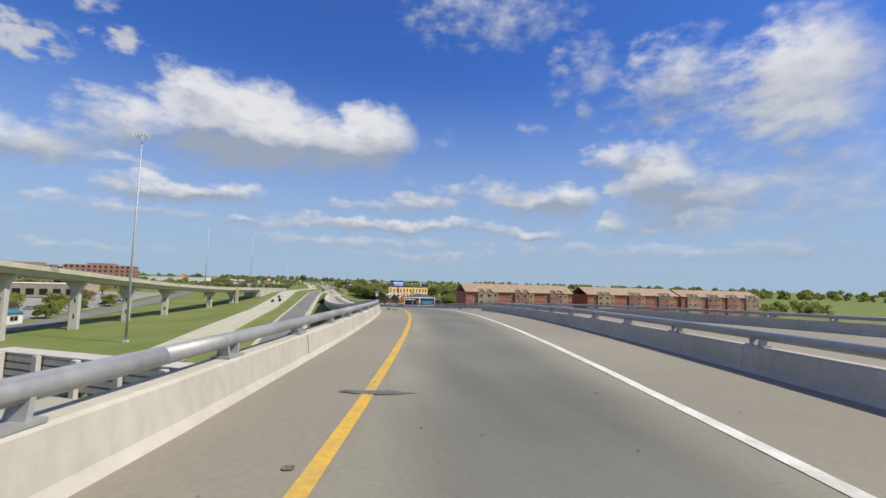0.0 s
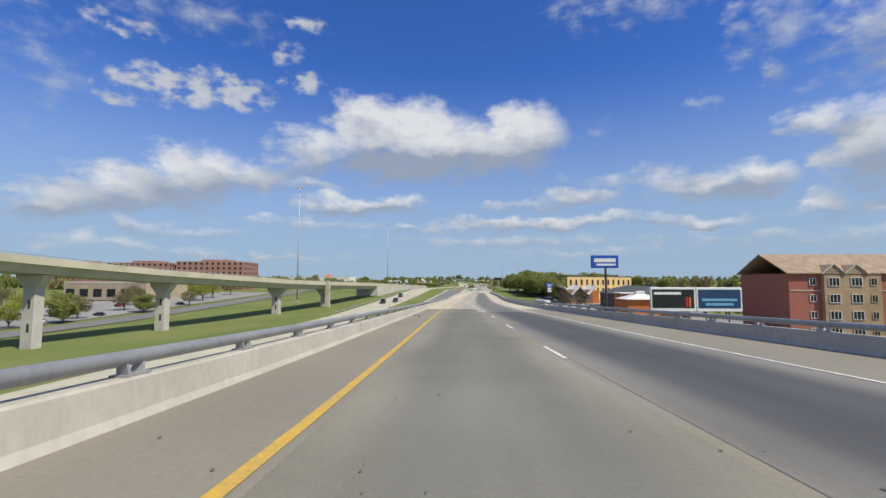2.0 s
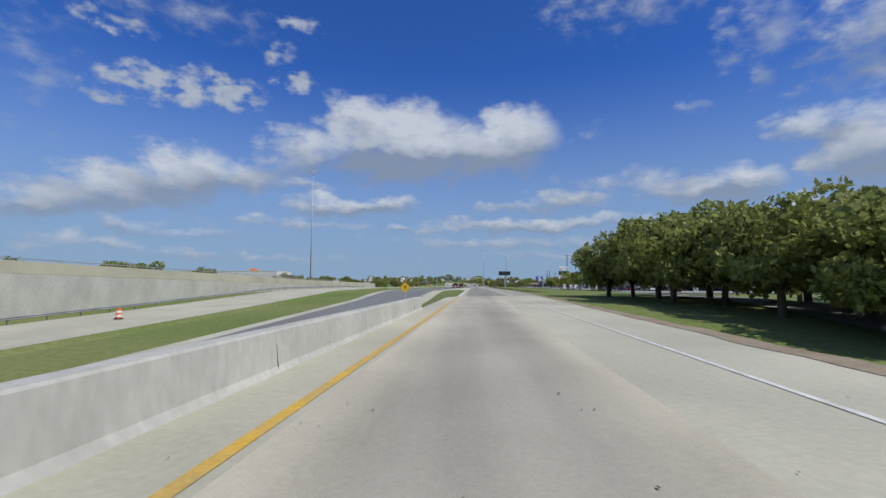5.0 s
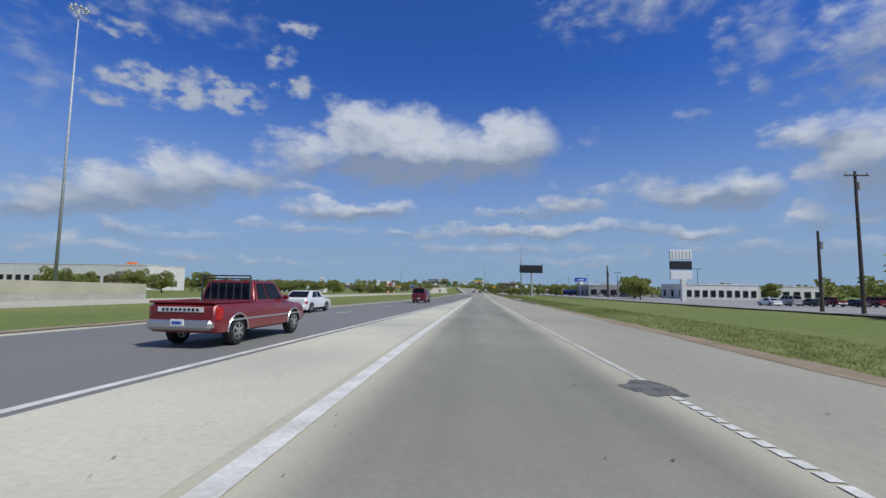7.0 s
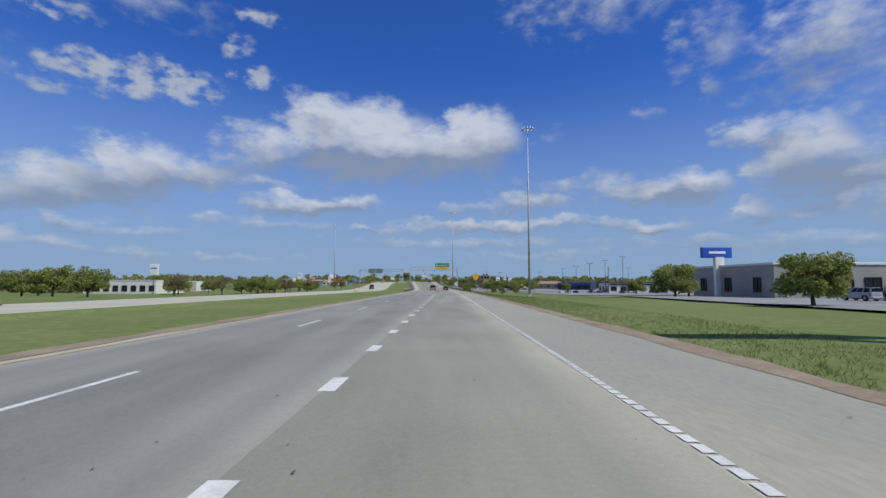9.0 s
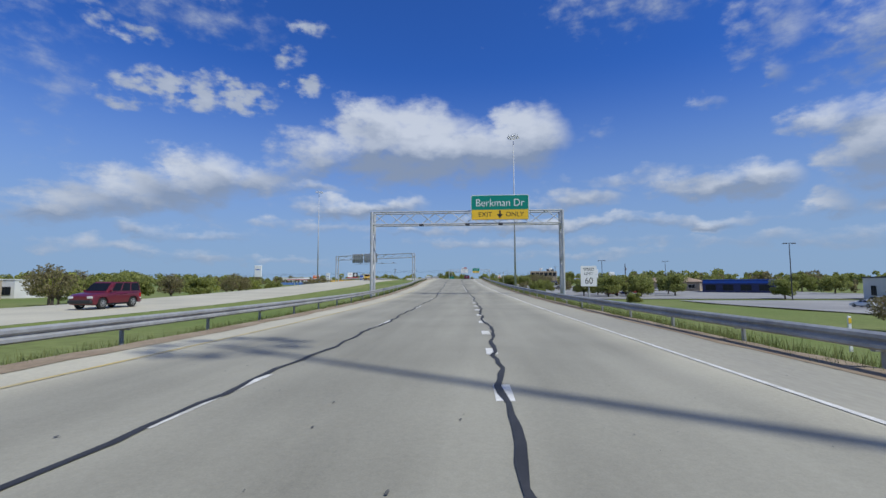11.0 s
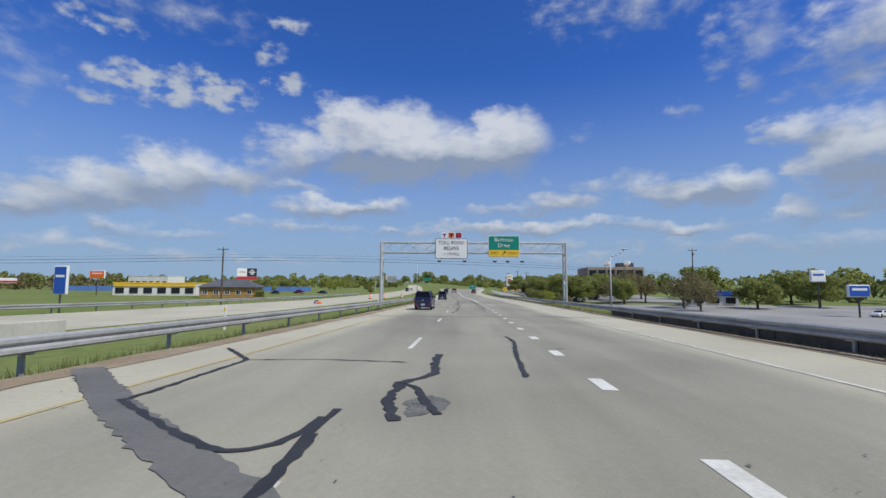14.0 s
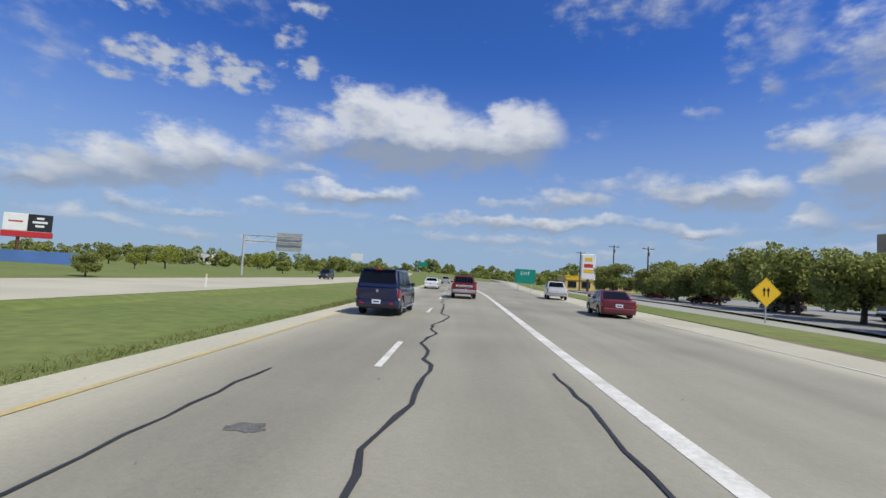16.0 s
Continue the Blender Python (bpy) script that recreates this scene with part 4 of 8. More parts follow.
def woods(name, label, spots, leaf, height, seed, size=1.6):
    """A joined belt of far trees along a list of plan points."""
    rng = np.random.default_rng(seed)
    centres = []
    for (x0, y0), (x1, y1), depth in spots:
        n = max(2, int(math.hypot(x1 - x0, y1 - y0) / (height * 0.55)))
        for i in range(n + 1):
            f = (i + rng.random() - 0.5) / n
            x, y = x0 + (x1 - x0) * f + rng.normal() * depth, y0 + (y1 - y0) * f + rng.normal() * depth
            z = ground_z(x, y)
            h = height * (0.55 + 0.6 * rng.random())
            for k in range(4):
                centres.append(((x + rng.normal() * h * 0.25, y + rng.normal() * h * 0.25, z + h * (0.2 + 0.2 * k)), h * 0.28))
    vs, fs = leaf_cloud(centres, size, 60.0 / (height * height) * 16, rng)
    me = bpy.data.meshes.new(name)
    me.from_pydata(vs, [], fs)
    me.materials.append(leaf)
    return tagged(new(name, me), label, "trees", kind="stuff")


# ---------------------------------------------------------------- signs and poles
def text_mesh(body, height, at, material, parent, name="lettering", squeeze=1.0, yaw=0.0):
    cu = bpy.data.curves.new("letters", "FONT")
    cu.body, cu.size, cu.align_x, cu.align_y, cu.extrude, cu.offset = body, height * 1.38, "CENTER", "CENTER", 0.001, -0.008 * height
    tmp = bpy.data.objects.new("letters", cu)
    scene.collection.objects.link(tmp)
    bpy.context.view_layer.update()
    me = bpy.data.meshes.new_from_object(tmp.evaluated_get(bpy.context.evaluated_depsgraph_get()))
    bpy.data.objects.remove(tmp)
    me.materials.clear()
    me.materials.append(material)
    ob = new(name, me)
    ob.parent = parent
    ob.matrix_basis = Matrix.Translation(at) @ Euler((radians(90), 0, 0)).to_matrix().to_4x4() @ Matrix.Diagonal((squeeze, 1, 1, 1))
    return ob


def rounded_panel(bm, w, h, t, r=0.12, mi=0, cx=0.0, cz=0.0, y0=0.0):
    pts = []
    for sx, sz, a0 in ((1, 1, 0), (-1, 1, 90), (-1, -1, 180), (1, -1, 270)):
        for k in range(4):
            a = radians(a0 + k * 30)
            pts.append((cx + sx * (w / 2 - r) + math.cos(a) * r, cz + sz * (h / 2 - r) + math.sin(a) * r))
    prism(bm, pts, y0, y0 + t, "y", mi)


def diamond_sign(where, label, lines, material, size=1.22, tall=1.6, yaw=0.0, arrow=False, up=0.0):
    th = thing("warning_sign", where, label, "road sign", "", yaw)
    s = size * 0.7071
    bm = bmesh.new()
    prism(bm, [(0, tall - s), (s, tall), (0, tall + s), (-s, tall)], 0, 0.03)
    part("panel", bm, material, th)
    bm = bmesh.new()
    k = s - 0.05
    outer = [(0, tall - k), (k, tall), (0, tall + k), (-k, tall)]
    for i in range(4):
        a, b = outer[i], outer[(i + 1) % 4]
        rod(bm, (a[0], 0.007, a[1]), (b[0], 0.007, b[1]), 0.013, seg=4)
    part("border", bm, SIGNBLACK, th, "thin black border")
    for body, h, dz in lines:
        text_mesh(body, h, (0, -0.003, tall + dz), SIGNBLACK, th, squeeze=0.85)
    if arrow:
        bm = bmesh.new()
        for dx in (-0.13, 0.13):
            box(bm, (0.07, 0.01, 0.42), (dx, -0.008, tall - 0.05))
            prism(bm, [(dx - 0.12, tall + 0.1), (dx + 0.12, tall + 0.1), (dx, tall + 0.32)], -0.013, -0.003)
        part("arrows", bm, SIGNBLACK, th, "two black arrows")
    bm = bmesh.new()
    rod(bm, (0, 0.06, -up - 0.3), (0, 0.06, tall + s * 0.6), 0.045, seg=8)
    part("post", bm, GALV, th, "galvanised pipe post")
    return th


def post_sign(name, where, label, w, h, bottom, material, yaw=0.0, rows=(), border=SIGNBLACK, posts=(0,)):
    th = thing(name, where, label, "road sign", "", yaw)
    bm = bmesh.new()
    rounded_panel(bm, w, h, 0.03, 0.06, cz=bottom + h / 2)
    part("panel", bm, material, th)
    for body, hh, dz, m in rows:
        text_mesh(body, hh, (0, -0.003, bottom + dz), m, th, squeeze=0.9)
    for px in posts:
        bm = bmesh.new()
        rod(bm, (px, 0.06, -0.3), (px, 0.06, bottom + h * 0.9), 0.045, seg=8)
        part("post", bm, GALV, th)
    return th


def mast(where, height, label, arms=True, r=0.36):
    th = thing("high_mast_light", where, label, "light mast", "high mast lights")
    bm = bmesh.new()
    rod(bm, (0, 0, -0.5), (0, 0, height), r, r * 0.32, 12)
    part("pole", bm, GALV, th, smooth=True)
    bm = bmesh.new()
    box(bm, (1.3, 1.3, 0.7), (0, 0, 0.2), bevel=0.06)
    part("footing", bm, PIERCON, th, "concrete footing")
    if arms:
        bm = bmesh.new()
        n = 20
        for i in range(n):
            a, b = i * 6.2832 / n, (i + 1) * 6.2832 / n
            rod(bm, (math.cos(a) * 1.2, math.sin(a) * 1.2, height), (math.cos(b) * 1.2, math.sin(b) * 1.2, height), 0.05, seg=5)
        for i in range(6):
            a = i * 6.2832 / 6
            rod(bm, (0, 0, height + 0.2), (math.cos(a) * 1.2, math.sin(a) * 1.2, height), 0.04, seg=5)
        part("ring", bm, GALV, th, "steel ring")
        lamp = None
        for i in range(10):
            a = i * 6.2832 / 10
            if lamp is None:
                bm = bmesh.new()
                rod(bm, (0, 0, -0.28), (0, 0, 0.12), 0.30, 0.16, 9)
                rod(bm, (0, 0, 0.12), (0, 0, 0.42), 0.14, 0.12, 8)
                lamp = ob = part("lamp", bm, GALV, th, "hanging floodlight")
            else:
                ob = new("lamp", lamp.data)
                ob.parent = th
            ob.location = (math.cos(a) * 1.55, math.sin(a) * 1.55, height - 0.05)
    return th


def arm_lamp(where, height, yaw, label, reach=3.2):
    th = thing("street_lamp", where, label, "street lamp", "", yaw)
    bm = bmesh.new()
    rod(bm, (0, 0, -0.3), (0, 0, height), 0.14, 0.07, 9)
    part("pole", bm, GALV, th, smooth=True)
    bm = bmesh.new()
    pts = [(0, 0, height)] + [(-reach * math.sin(k * 0.32), 0, height + reach * 0.42 * (1 - math.cos(k * 0.32)) + 0.12 * k) for k in range(1, 5)]
    for a, b in zip(pts, pts[1:]):
        rod(bm, a, b, 0.05, seg=7)
    part("arm", bm, GALV, th, smooth=True)
    bm = bmesh.new()
    box(bm, (0.85, 0.32, 0.16), pts[-1], bevel=0.05)
    part("lamp_head", bm, GALV, th)
    return th


def utility_pole(where, height, yaw=0.0, label="dark wooden utility pole with a cross arm", arm=True):
    th = thing("utility_pole", where, label, "utility pole", "utility poles", yaw)
    bm = bmesh.new()
    rod(bm, (0, 0, -0.6), (0, 0, height), 0.20, 0.12, 9)
    part("pole", bm, WOODPOLE, th)
    if arm:
        bm = bmesh.new()
        box(bm, (2.4, 0.12, 0.14), (0, -0.14, height - 0.45), bevel=0.015)
        part("cross_arm", bm, WOODPOLE, th)
        for dx in (-1.05, 0, 1.05):
            bm = bmesh.new()
            rod(bm, (dx, -0.14, height - 0.38), (dx, -0.14, height - 0.12), 0.06, 0.04, 7)
            part("insulator", bm, STUCCOGREY, th)
    bm = bmesh.new()
    rod(bm, (0.28, 0, height - 1.9), (0.28, 0, height - 1.1), 0.2, seg=9)
    part("transformer", bm, GALV, th)
    return th


def cable(a, b, sag, label="thin black overhead power cable", r=0.03):
    """One continuous tube along a shallow curve."""
    a, b = Vector(a), Vector(b)
    side = Vector((0, 0, 1)).cross(b - a).normalized()
    bm = bmesh.new()
    rings = []
    for i in range(33):
        f = i / 32
        p = a.lerp(b, f)
        p.z -= sag * 4 * f * (1 - f)
        rings.append([bm.verts.new(p + (side * math.cos(q * 1.2566) + Vector((0, 0, 1)) * math.sin(q * 1.2566)) * r) for q in range(5)])
    for r0, r1 in zip(rings, rings[1:]):
        for q in range(5):
            bm.faces.new((r0[q], r1[q], r1[(q + 1) % 5], r0[(q + 1) % 5]))
    bmesh.ops.recalc_face_normals(bm, faces=bm.faces)
    return tagged(link_mesh("power_cable", bm, CABLE), label, "cable", "overhead cables")


def delineator(where, tall=1.1):
    th = thing("delineator_post", where, "slim white plastic marker post on the verge", "marker post", "delineators")
    bm = bmesh.new()
    box(bm, (0.10, 0.05, tall), (0, 0, tall / 2), bevel=0.012)
    part("post", bm, SIGNWHITE, th)
    bm = bmesh.new()
    box(bm, (0.08, 0.012, 0.16), (0, -0.03, tall - 0.14))
    part("reflector", bm, SIGNYELLOW, th)
    return th


def barrel(where, tilt=0.0):
    th = thing("traffic_barrel", where, "orange plastic traffic barrel with white bands", "traffic barrel", "traffic barrels")
    if tilt:
        th.matrix_basis = pose(*where, tilt, 0, 40)
    z = 0.0
    for i, m in enumerate((SIGNORANGE, SIGNWHITE, SIGNORANGE, SIGNWHITE, SIGNORANGE)):
        bm = bmesh.new()
        rod(bm, (0, 0, z), (0, 0, z + 0.2), 0.28 - 0.012 * i, 0.272 - 0.012 * i, 14)
        part("band", bm, m, th, smooth=False)
        z += 0.2
    bm = bmesh.new()
    rod(bm, (0, 0, 0), (0, 0, 0.07), 0.40, 0.38, 14)
    part("base", bm, TYRE, th, "black rubber base")
    bm = bmesh.new()
    box(bm, (0.2, 0.05, 0.08), (0, 0, 1.03), bevel=0.01)
    part("handle", bm, SIGNORANGE, th)
    return th


# ---------------------------------------------------------------- sign gantries
def gantry(where, span, clear, label, group="sign gantries", yaw=0.0, depth=1.2, tall=1.3, z_right=0.0):
    """Two latticed legs and a box truss; x runs along the span."""
    th = thing("sign_gantry", where, label, "sign gantry", group, yaw)

    def bar(name, a, b, r):
        bm = bmesh.new()
        rod(bm, a, b, r, seg=8)
        return part(name, bm, GALV, th)

    top = clear + tall
    for sx in (0, span):
        for sy in (0, depth):
            bar("column", (sx, sy, -3.0), (sx, sy, top), 0.16)
        n = 5
        for i in range(n):
            a, b = i * (top - 0.3) / n, (i + 1) * (top - 0.3) / n
            bar("brace", (sx, 0 if i % 2 else depth, a), (sx, depth if i % 2 else 0, b), 0.06)
    for sy in (0, depth):
        for z in (clear, top):
            bar("chord", (0, sy, z), (span, sy, z), 0.075)
    n = max(8, int(span / 1.6))
    for i in range(n):
        a, b = span * i / n, span * (i + 1) / n
        up = i % 2 == 0
        bar("diagonal", (a, 0, clear if up else top), (b, 0, top if up else clear), 0.04)
        bar("diagonal", (a, depth, top if up else clear), (b, depth, clear if up else top), 0.04)
        bar("strut", (b, 0, top), (b, depth, top), 0.03)
    return th


def gantry_panel(th, name, x, z, w, h, face, label, y=-0.25, border=SIGNWHITE):
    bm = bmesh.new()
    rounded_panel(bm, w, h, 0.05, 0.16, cx=x, cz=z, y0=y)
    p = part(name, bm, border, th, label)
    bm = bmesh.new()
    rounded_panel(bm, w - 0.12, h - 0.12, 0.01, 0.13, cx=x, cz=z, y0=y - 0.012)
    part("sign_face", bm, face, p)
    return p


def hanging_lamp(th, x, y, z):
    bm = bmesh.new()
    rod(bm, (x, 0, z + 0.5), (x, y, z), 0.03, seg=6)
    part("lamp_arm", bm, GALV, th)
    bm = bmesh.new()
    box(bm, (0.45, 0.38, 0.22), (x, y, z), bevel=0.04)
    part("sign_light", bm, DARKSTEEL, th)


# ---------------------------------------------------------------- vehicles
WHEELS = {}


def wheel(th, x, y, r, width, rim=CHROME):
    key = (r, width, rim.name)
    if key not in WHEELS:
        bm = bmesh.new()
        rod(bm, (-width / 2, 0, 0), (width / 2, 0, 0), r, seg=22)
        bmesh.ops.bevel(bm, geom=[e for e in bm.edges if abs(e.verts[0].co.x - e.verts[1].co.x) < 1e-4], offset=0.04, segments=2, affect="EDGES")
        a = bpy.data.meshes.new("tyre")
        bm.to_mesh(a)
        a.materials.append(TYRE)
        bm = bmesh.new()
        for s in (-1, 1):
            rod(bm, (s * (width / 2 - 0.03), 0, 0), (s * (width / 2 + 0.004), 0, 0), r * 0.62, r * 0.60, 18) if s > 0 else rod(bm, (s * (width / 2 + 0.004), 0, 0), (s * (width / 2 - 0.03), 0, 0), r * 0.60, r * 0.62, 18)
            rod(bm, (s * (width / 2 - 0.01), 0, 0), (s * (width / 2 + 0.008), 0, 0), r * 0.53, seg=18, mi=1)
            rod(bm, (s * (width / 2), 0, 0), (s * (width / 2 + 0.03), 0, 0), r * 0.15, seg=10)
            for k in range(6):
                q = k * 1.0472
                box(bm, (0.03, r * 0.17, r * 0.46), (s * (width / 2 + 0.012), math.sin(q) * r * 0.33, math.cos(q) * r * 0.33), rx=-math.degrees(q), taper=0.8)
        b = bpy.data.meshes.new("rim")
        bm.to_mesh(b)
        b.materials.append(rim)
        b.materials.append(BLACKTRIM)
        WHEELS[key] = (a, b)
    a, b = WHEELS[key]
    t = new("tyre", a)
    t.parent, t.location = th, (x, y, r)
    q = new("rim", b)
    q.parent, q.location = t, (0, 0, 0)


def loft_sides(bm, low, high, mi=0):
    """A cabin from a lower and an upper outline of as many points."""
    a = [bm.verts.new(p) for p in low]
    b = [bm.verts.new(p) for p in high]
    n = len(a)
    for i in range(n):
        bm.faces.new((a[i], a[(i + 1) % n], b[(i + 1) % n], b[i]))
    bm.faces.new(b)
    bm.faces.new(a[::-1])
    bmesh.ops.recalc_face_normals(bm, faces=bm.faces)


KINDS = {
    # length, width, hood height, belt, roof, wheel radius, axle positions, cabin low y0,y1, cabin top y0,y1
    "sedan": dict(L=4.6, W=1.8, belt=0.95, roof=1.44, clear=0.22, r=0.33, ax=(-1.35, 1.38), low=(-1.75, 1.15), top=(-0.95, 0.35)),
    "suv": dict(L=5.0, W=1.86, belt=1.22, roof=1.98, clear=0.34, r=0.42, ax=(-1.5, 1.55), low=(-2.46, 1.25), top=(-2.30, 0.45)),
    "pickup": dict(L=5.5, W=1.95, belt=1.18, roof=1.82, clear=0.42, r=0.40, ax=(-1.65, 1.85), low=(-0.75, 1.35), top=(-0.6, 0.75)),
    "van": dict(L=5.4, W=2.0, belt=1.2, roof=2.3, clear=0.3, r=0.36, ax=(-1.6, 1.7), low=(-2.6, 2.0), top=(-2.55, 1.3)),
}


def soften(ob, degrees=38):
    """Smooth shading with the sharp creases kept."""
    ob.data.polygons.foreach_set("use_smooth", [True] * len(ob.data.polygons))
    ob.data.set_sharp_from_angle(angle=radians(degrees))


def vehicle(kind, name, where, label, paint, yaw=0.0, group="", rack=False, rim=CHROME, band=None, bars=False, size=0.86):
    k = KINDS[kind]
    th = thing(name, where, label, "car" if kind in ("sedan",) else kind, group, yaw)
    th.matrix_basis = th.matrix_basis @ Matrix.Scale(size, 4)
    L, W, belt, roof, cl, r = k["L"], k["W"], k["belt"], k["roof"], k["clear"], k["r"]
    h = L / 2
    bm = bmesh.new()
    # side outline with wheel arches
    pts = []

    def arch(cy):
        return [(cy + (r + 0.09) * math.cos(radians(a)), max(cl, r + (r + 0.09) * math.sin(radians(a)))) for a in range(180, -1, -20)]

    rear_z = belt if kind in ("pickup",) else belt + 0.02
    pts += [(-h, cl + 0.18), (-h + 0.1, cl)] + [p for p in arch(k["ax"][0])] + [p for p in arch(k["ax"][1])]
    pts += [(h - 0.12, cl), (h, cl + 0.2), (h - 0.02, belt - 0.28), (h - 0.25, belt - 0.14), (k["low"][1] - 0.05, belt - 0.01), (k["low"][1], belt)]
    pts += [(k["low"][0], belt), (-h + 0.12, rear_z), (-h + 0.02, rear_z - 0.08)]
    # cross slices: rounded in plan at both ends, sides leaning in above and below the waist
    rows = []
    for s, pull, drop in ((-1.0, 0.20, 0.055), (-0.975, 0.10, 0.018), (-0.90, 0.03, 0.0), (-0.55, 0.0, 0.0), (0.55, 0.0, 0.0), (0.90, 0.03, 0.0), (0.975, 0.10, 0.018), (1.0, 0.20, 0.055)):
        row = []
        for y, z in pts:
            if abs(y) > h - 0.35:
                y -= math.copysign(pull, y)
            if z > belt - 0.3:
                z -= drop
            row.append(bm.verts.new((s * W / 2, y, z)))
        rows.append(row)
    m = len(pts)
    for r0, r1 in zip(rows, rows[1:]):
        for q in range(m):
            bm.faces.new((r0[q], r1[q], r1[(q + 1) % m], r0[(q + 1) % m]))
    bm.faces.new(rows[0])
    bm.faces.new(rows[-1][::-1])
    bmesh.ops.recalc_face_normals(bm, faces=bm.faces)
    soften(part("body", bm, paint, th))
    if kind == "pickup":
        bm = bmesh.new()
        box(bm, (W - 0.3, h + k["low"][0] - 0.2, 0.02), (0, (-h + k["low"][0]) / 2, belt + 0.006))
        part("bed_liner", bm, BLACKTRIM, th, "dark open load bed")
        bm = bmesh.new()
        for sx in (-1, 1):
            box(bm, (0.1, h + k["low"][0] - 0.05, 0.06), (sx * (W / 2 - 0.08), (-h + k["low"][0]) / 2, belt + 0.03), bevel=0.02)
        box(bm, (W - 0.06, 0.1, 0.06), (0, -h + 0.09, belt + 0.03), bevel=0.02)
        part("bed_rail", bm, paint, th)
    bm = bmesh.new()
    iw, tw = W / 2 - (0.03 if kind == "suv" else 0.06), W / 2 - (0.15 if kind in ("suv", "van") else 0.22)
    low = [(-iw, k["low"][0], belt - 0.01), (iw, k["low"][0], belt - 0.01), (iw, k["low"][1], belt - 0.01), (-iw, k["low"][1], belt - 0.01)]
    top = [(-tw, k["top"][0], roof), (tw, k["top"][0], roof), (tw, k["top"][1], roof), (-tw, k["top"][1], roof)]
    loft_sides(bm, low, top)
    bmesh.ops.bevel(bm, geom=[e for e in bm.edges if max(v.co.z for v in e.verts) > belt + 0.05], offset=0.10 if kind == "suv" else 0.06, segments=3, affect="EDGES", clamp_overlap=True)
    soften(part("cabin", bm, paint, th))

    def lerp_side(f, g, sx):
        y0 = k["low"][0] + (k["top"][0] - k["low"][0]) * g
        y1 = k["low"][1] + (k["top"][1] - k["low"][1]) * g
        return Vector((sx * (iw + (tw - iw) * g + 0.012), y0 + (y1 - y0) * f, belt + (roof - belt) * g))

    def pane(a, b, c, d, name, out):
        bm = bmesh.new()
        vs = [bm.verts.new(p) for p in (a, b, c, d)]
        f = bm.faces.new(vs)
        res = bmesh.ops.extrude_face_region(bm, geom=[f])
        bmesh.ops.translate(bm, vec=out, verts=[v for v in res["geom"] if isinstance(v, bmesh.types.BMVert)])
        bmesh.ops.recalc_face_normals(bm, faces=bm.faces)
        part(name, bm, CARGLASS, th)

    cuts = {"sedan": (0.16, 0.52, 0.86), "suv": (0.04, 0.34, 0.62, 0.90), "pickup": (0.08, 0.38, 0.88), "van": (0.72, 0.93)}[kind]
    for sx in (-1, 1):
        for c0, c1 in zip(cuts, cuts[1:]):
            pane(lerp_side(c0 + 0.02, 0.1, sx), lerp_side(c1 - 0.02, 0.1, sx), lerp_side(c1 - 0.02, 0.88, sx), lerp_side(c0 + 0.02, 0.88, sx), "side_window", (-0.01 * sx, 0, 0))
    for e, nm in ((0, "rear_window"), (1, "windscreen")):
        s = -1 if e == 0 else 1

        def end(gx, g):
            y = k["low"][e] + (k["top"][e] - k["low"][e]) * g + s * 0.012
            return Vector((gx * (iw + (tw - iw) * g - 0.12), y, belt + (roof - belt) * g))
        g0 = 0.12 if kind != "suv" or e else 0.2
        pane(end(-1, g0), end(1, g0), end(1, 0.88), end(-1, 0.88), nm, (0, -0.01 * s, 0))
    for y in k["ax"]:
        for sx in (-1, 1):
            wheel(th, sx * (W / 2 - 0.13), y, r, 0.25, rim)
    bm = bmesh.new()
    box(bm, (W - 0.12, 0.26, 0.26), (0, -h + 0.03, cl + 0.2), bevel=0.07)
    part("rear_bumper", bm, paint if kind == "sedan" or kind == "suv" else CHROME, th)
    bm = bmesh.new()
    box(bm, (W - 0.12, 0.26, 0.28), (0, h - 0.03, cl + 0.2), bevel=0.07)
    part("front_bumper", bm, paint if kind == "sedan" else BLACKTRIM, th)
    for sx in (-1, 1):
        bm = bmesh.new()
        hh = 0.36 if kind in ("suv", "pickup", "van") else 0.17
        ww = 0.15 if kind != "sedan" else 0.36
        back = 0.10 if kind != "sedan" else 0.06
        box(bm, (ww, 0.28, hh), (sx * (W / 2 - ww / 2 + 0.006), -h + back + 0.13, belt - 0.26), bevel=0.03)
        lamp = part("tail_light", bm, LAMPRED, th, "red tail light")
        if kind == "suv":
            bm = bmesh.new()
            box(bm, (ww, 0.28, 0.10), (sx * (W / 2 - ww / 2 + 0.008), -h + back + 0.13, belt - 0.49), bevel=0.03)
            part("reversing_lamp", bm, LAMPCLEAR, lamp, "clear lower lens")
        bm = bmesh.new()
        box(bm, (0.38, 0.08, 0.16), (sx * (W / 2 - 0.24), h - 0.02, belt - 0.36), bevel=0.02)
        part("headlight", bm, LAMPCLEAR, th, "clear headlight")
        bm = bmesh.new()
        box(bm, (0.2, 0.1, 0.15), (sx * (W / 2 + 0.07), k["low"][1] - 0.35, belt + 0.1), bevel=0.03)
        part("mirror", bm, paint, th)
    bm = bmesh.new()
    box(bm, (0.36, 0.02, 0.17), (0, -h - 0.115 if kind != "pickup" else -h - 0.108, cl + 0.27 if kind != "sedan" else belt - 0.28))
    plate = part("number_plate", bm, SIGNWHITE, th)
    bm = bmesh.new()
    box(bm, (0.26, 0.006, 0.06), (0, -h - 0.128, cl + 0.27 if kind != "sedan" else belt - 0.28))
    part("plate_bar", bm, SIGNBLUE, plate)
    if kind == "sedan":
        plate.location.y = 0.09
    bm = bmesh.new()
    box(bm, (W * 0.86, L * 0.8, 0.18), (0, 0, cl + 0.03))
    part("underbody", bm, BLACKTRIM, th)
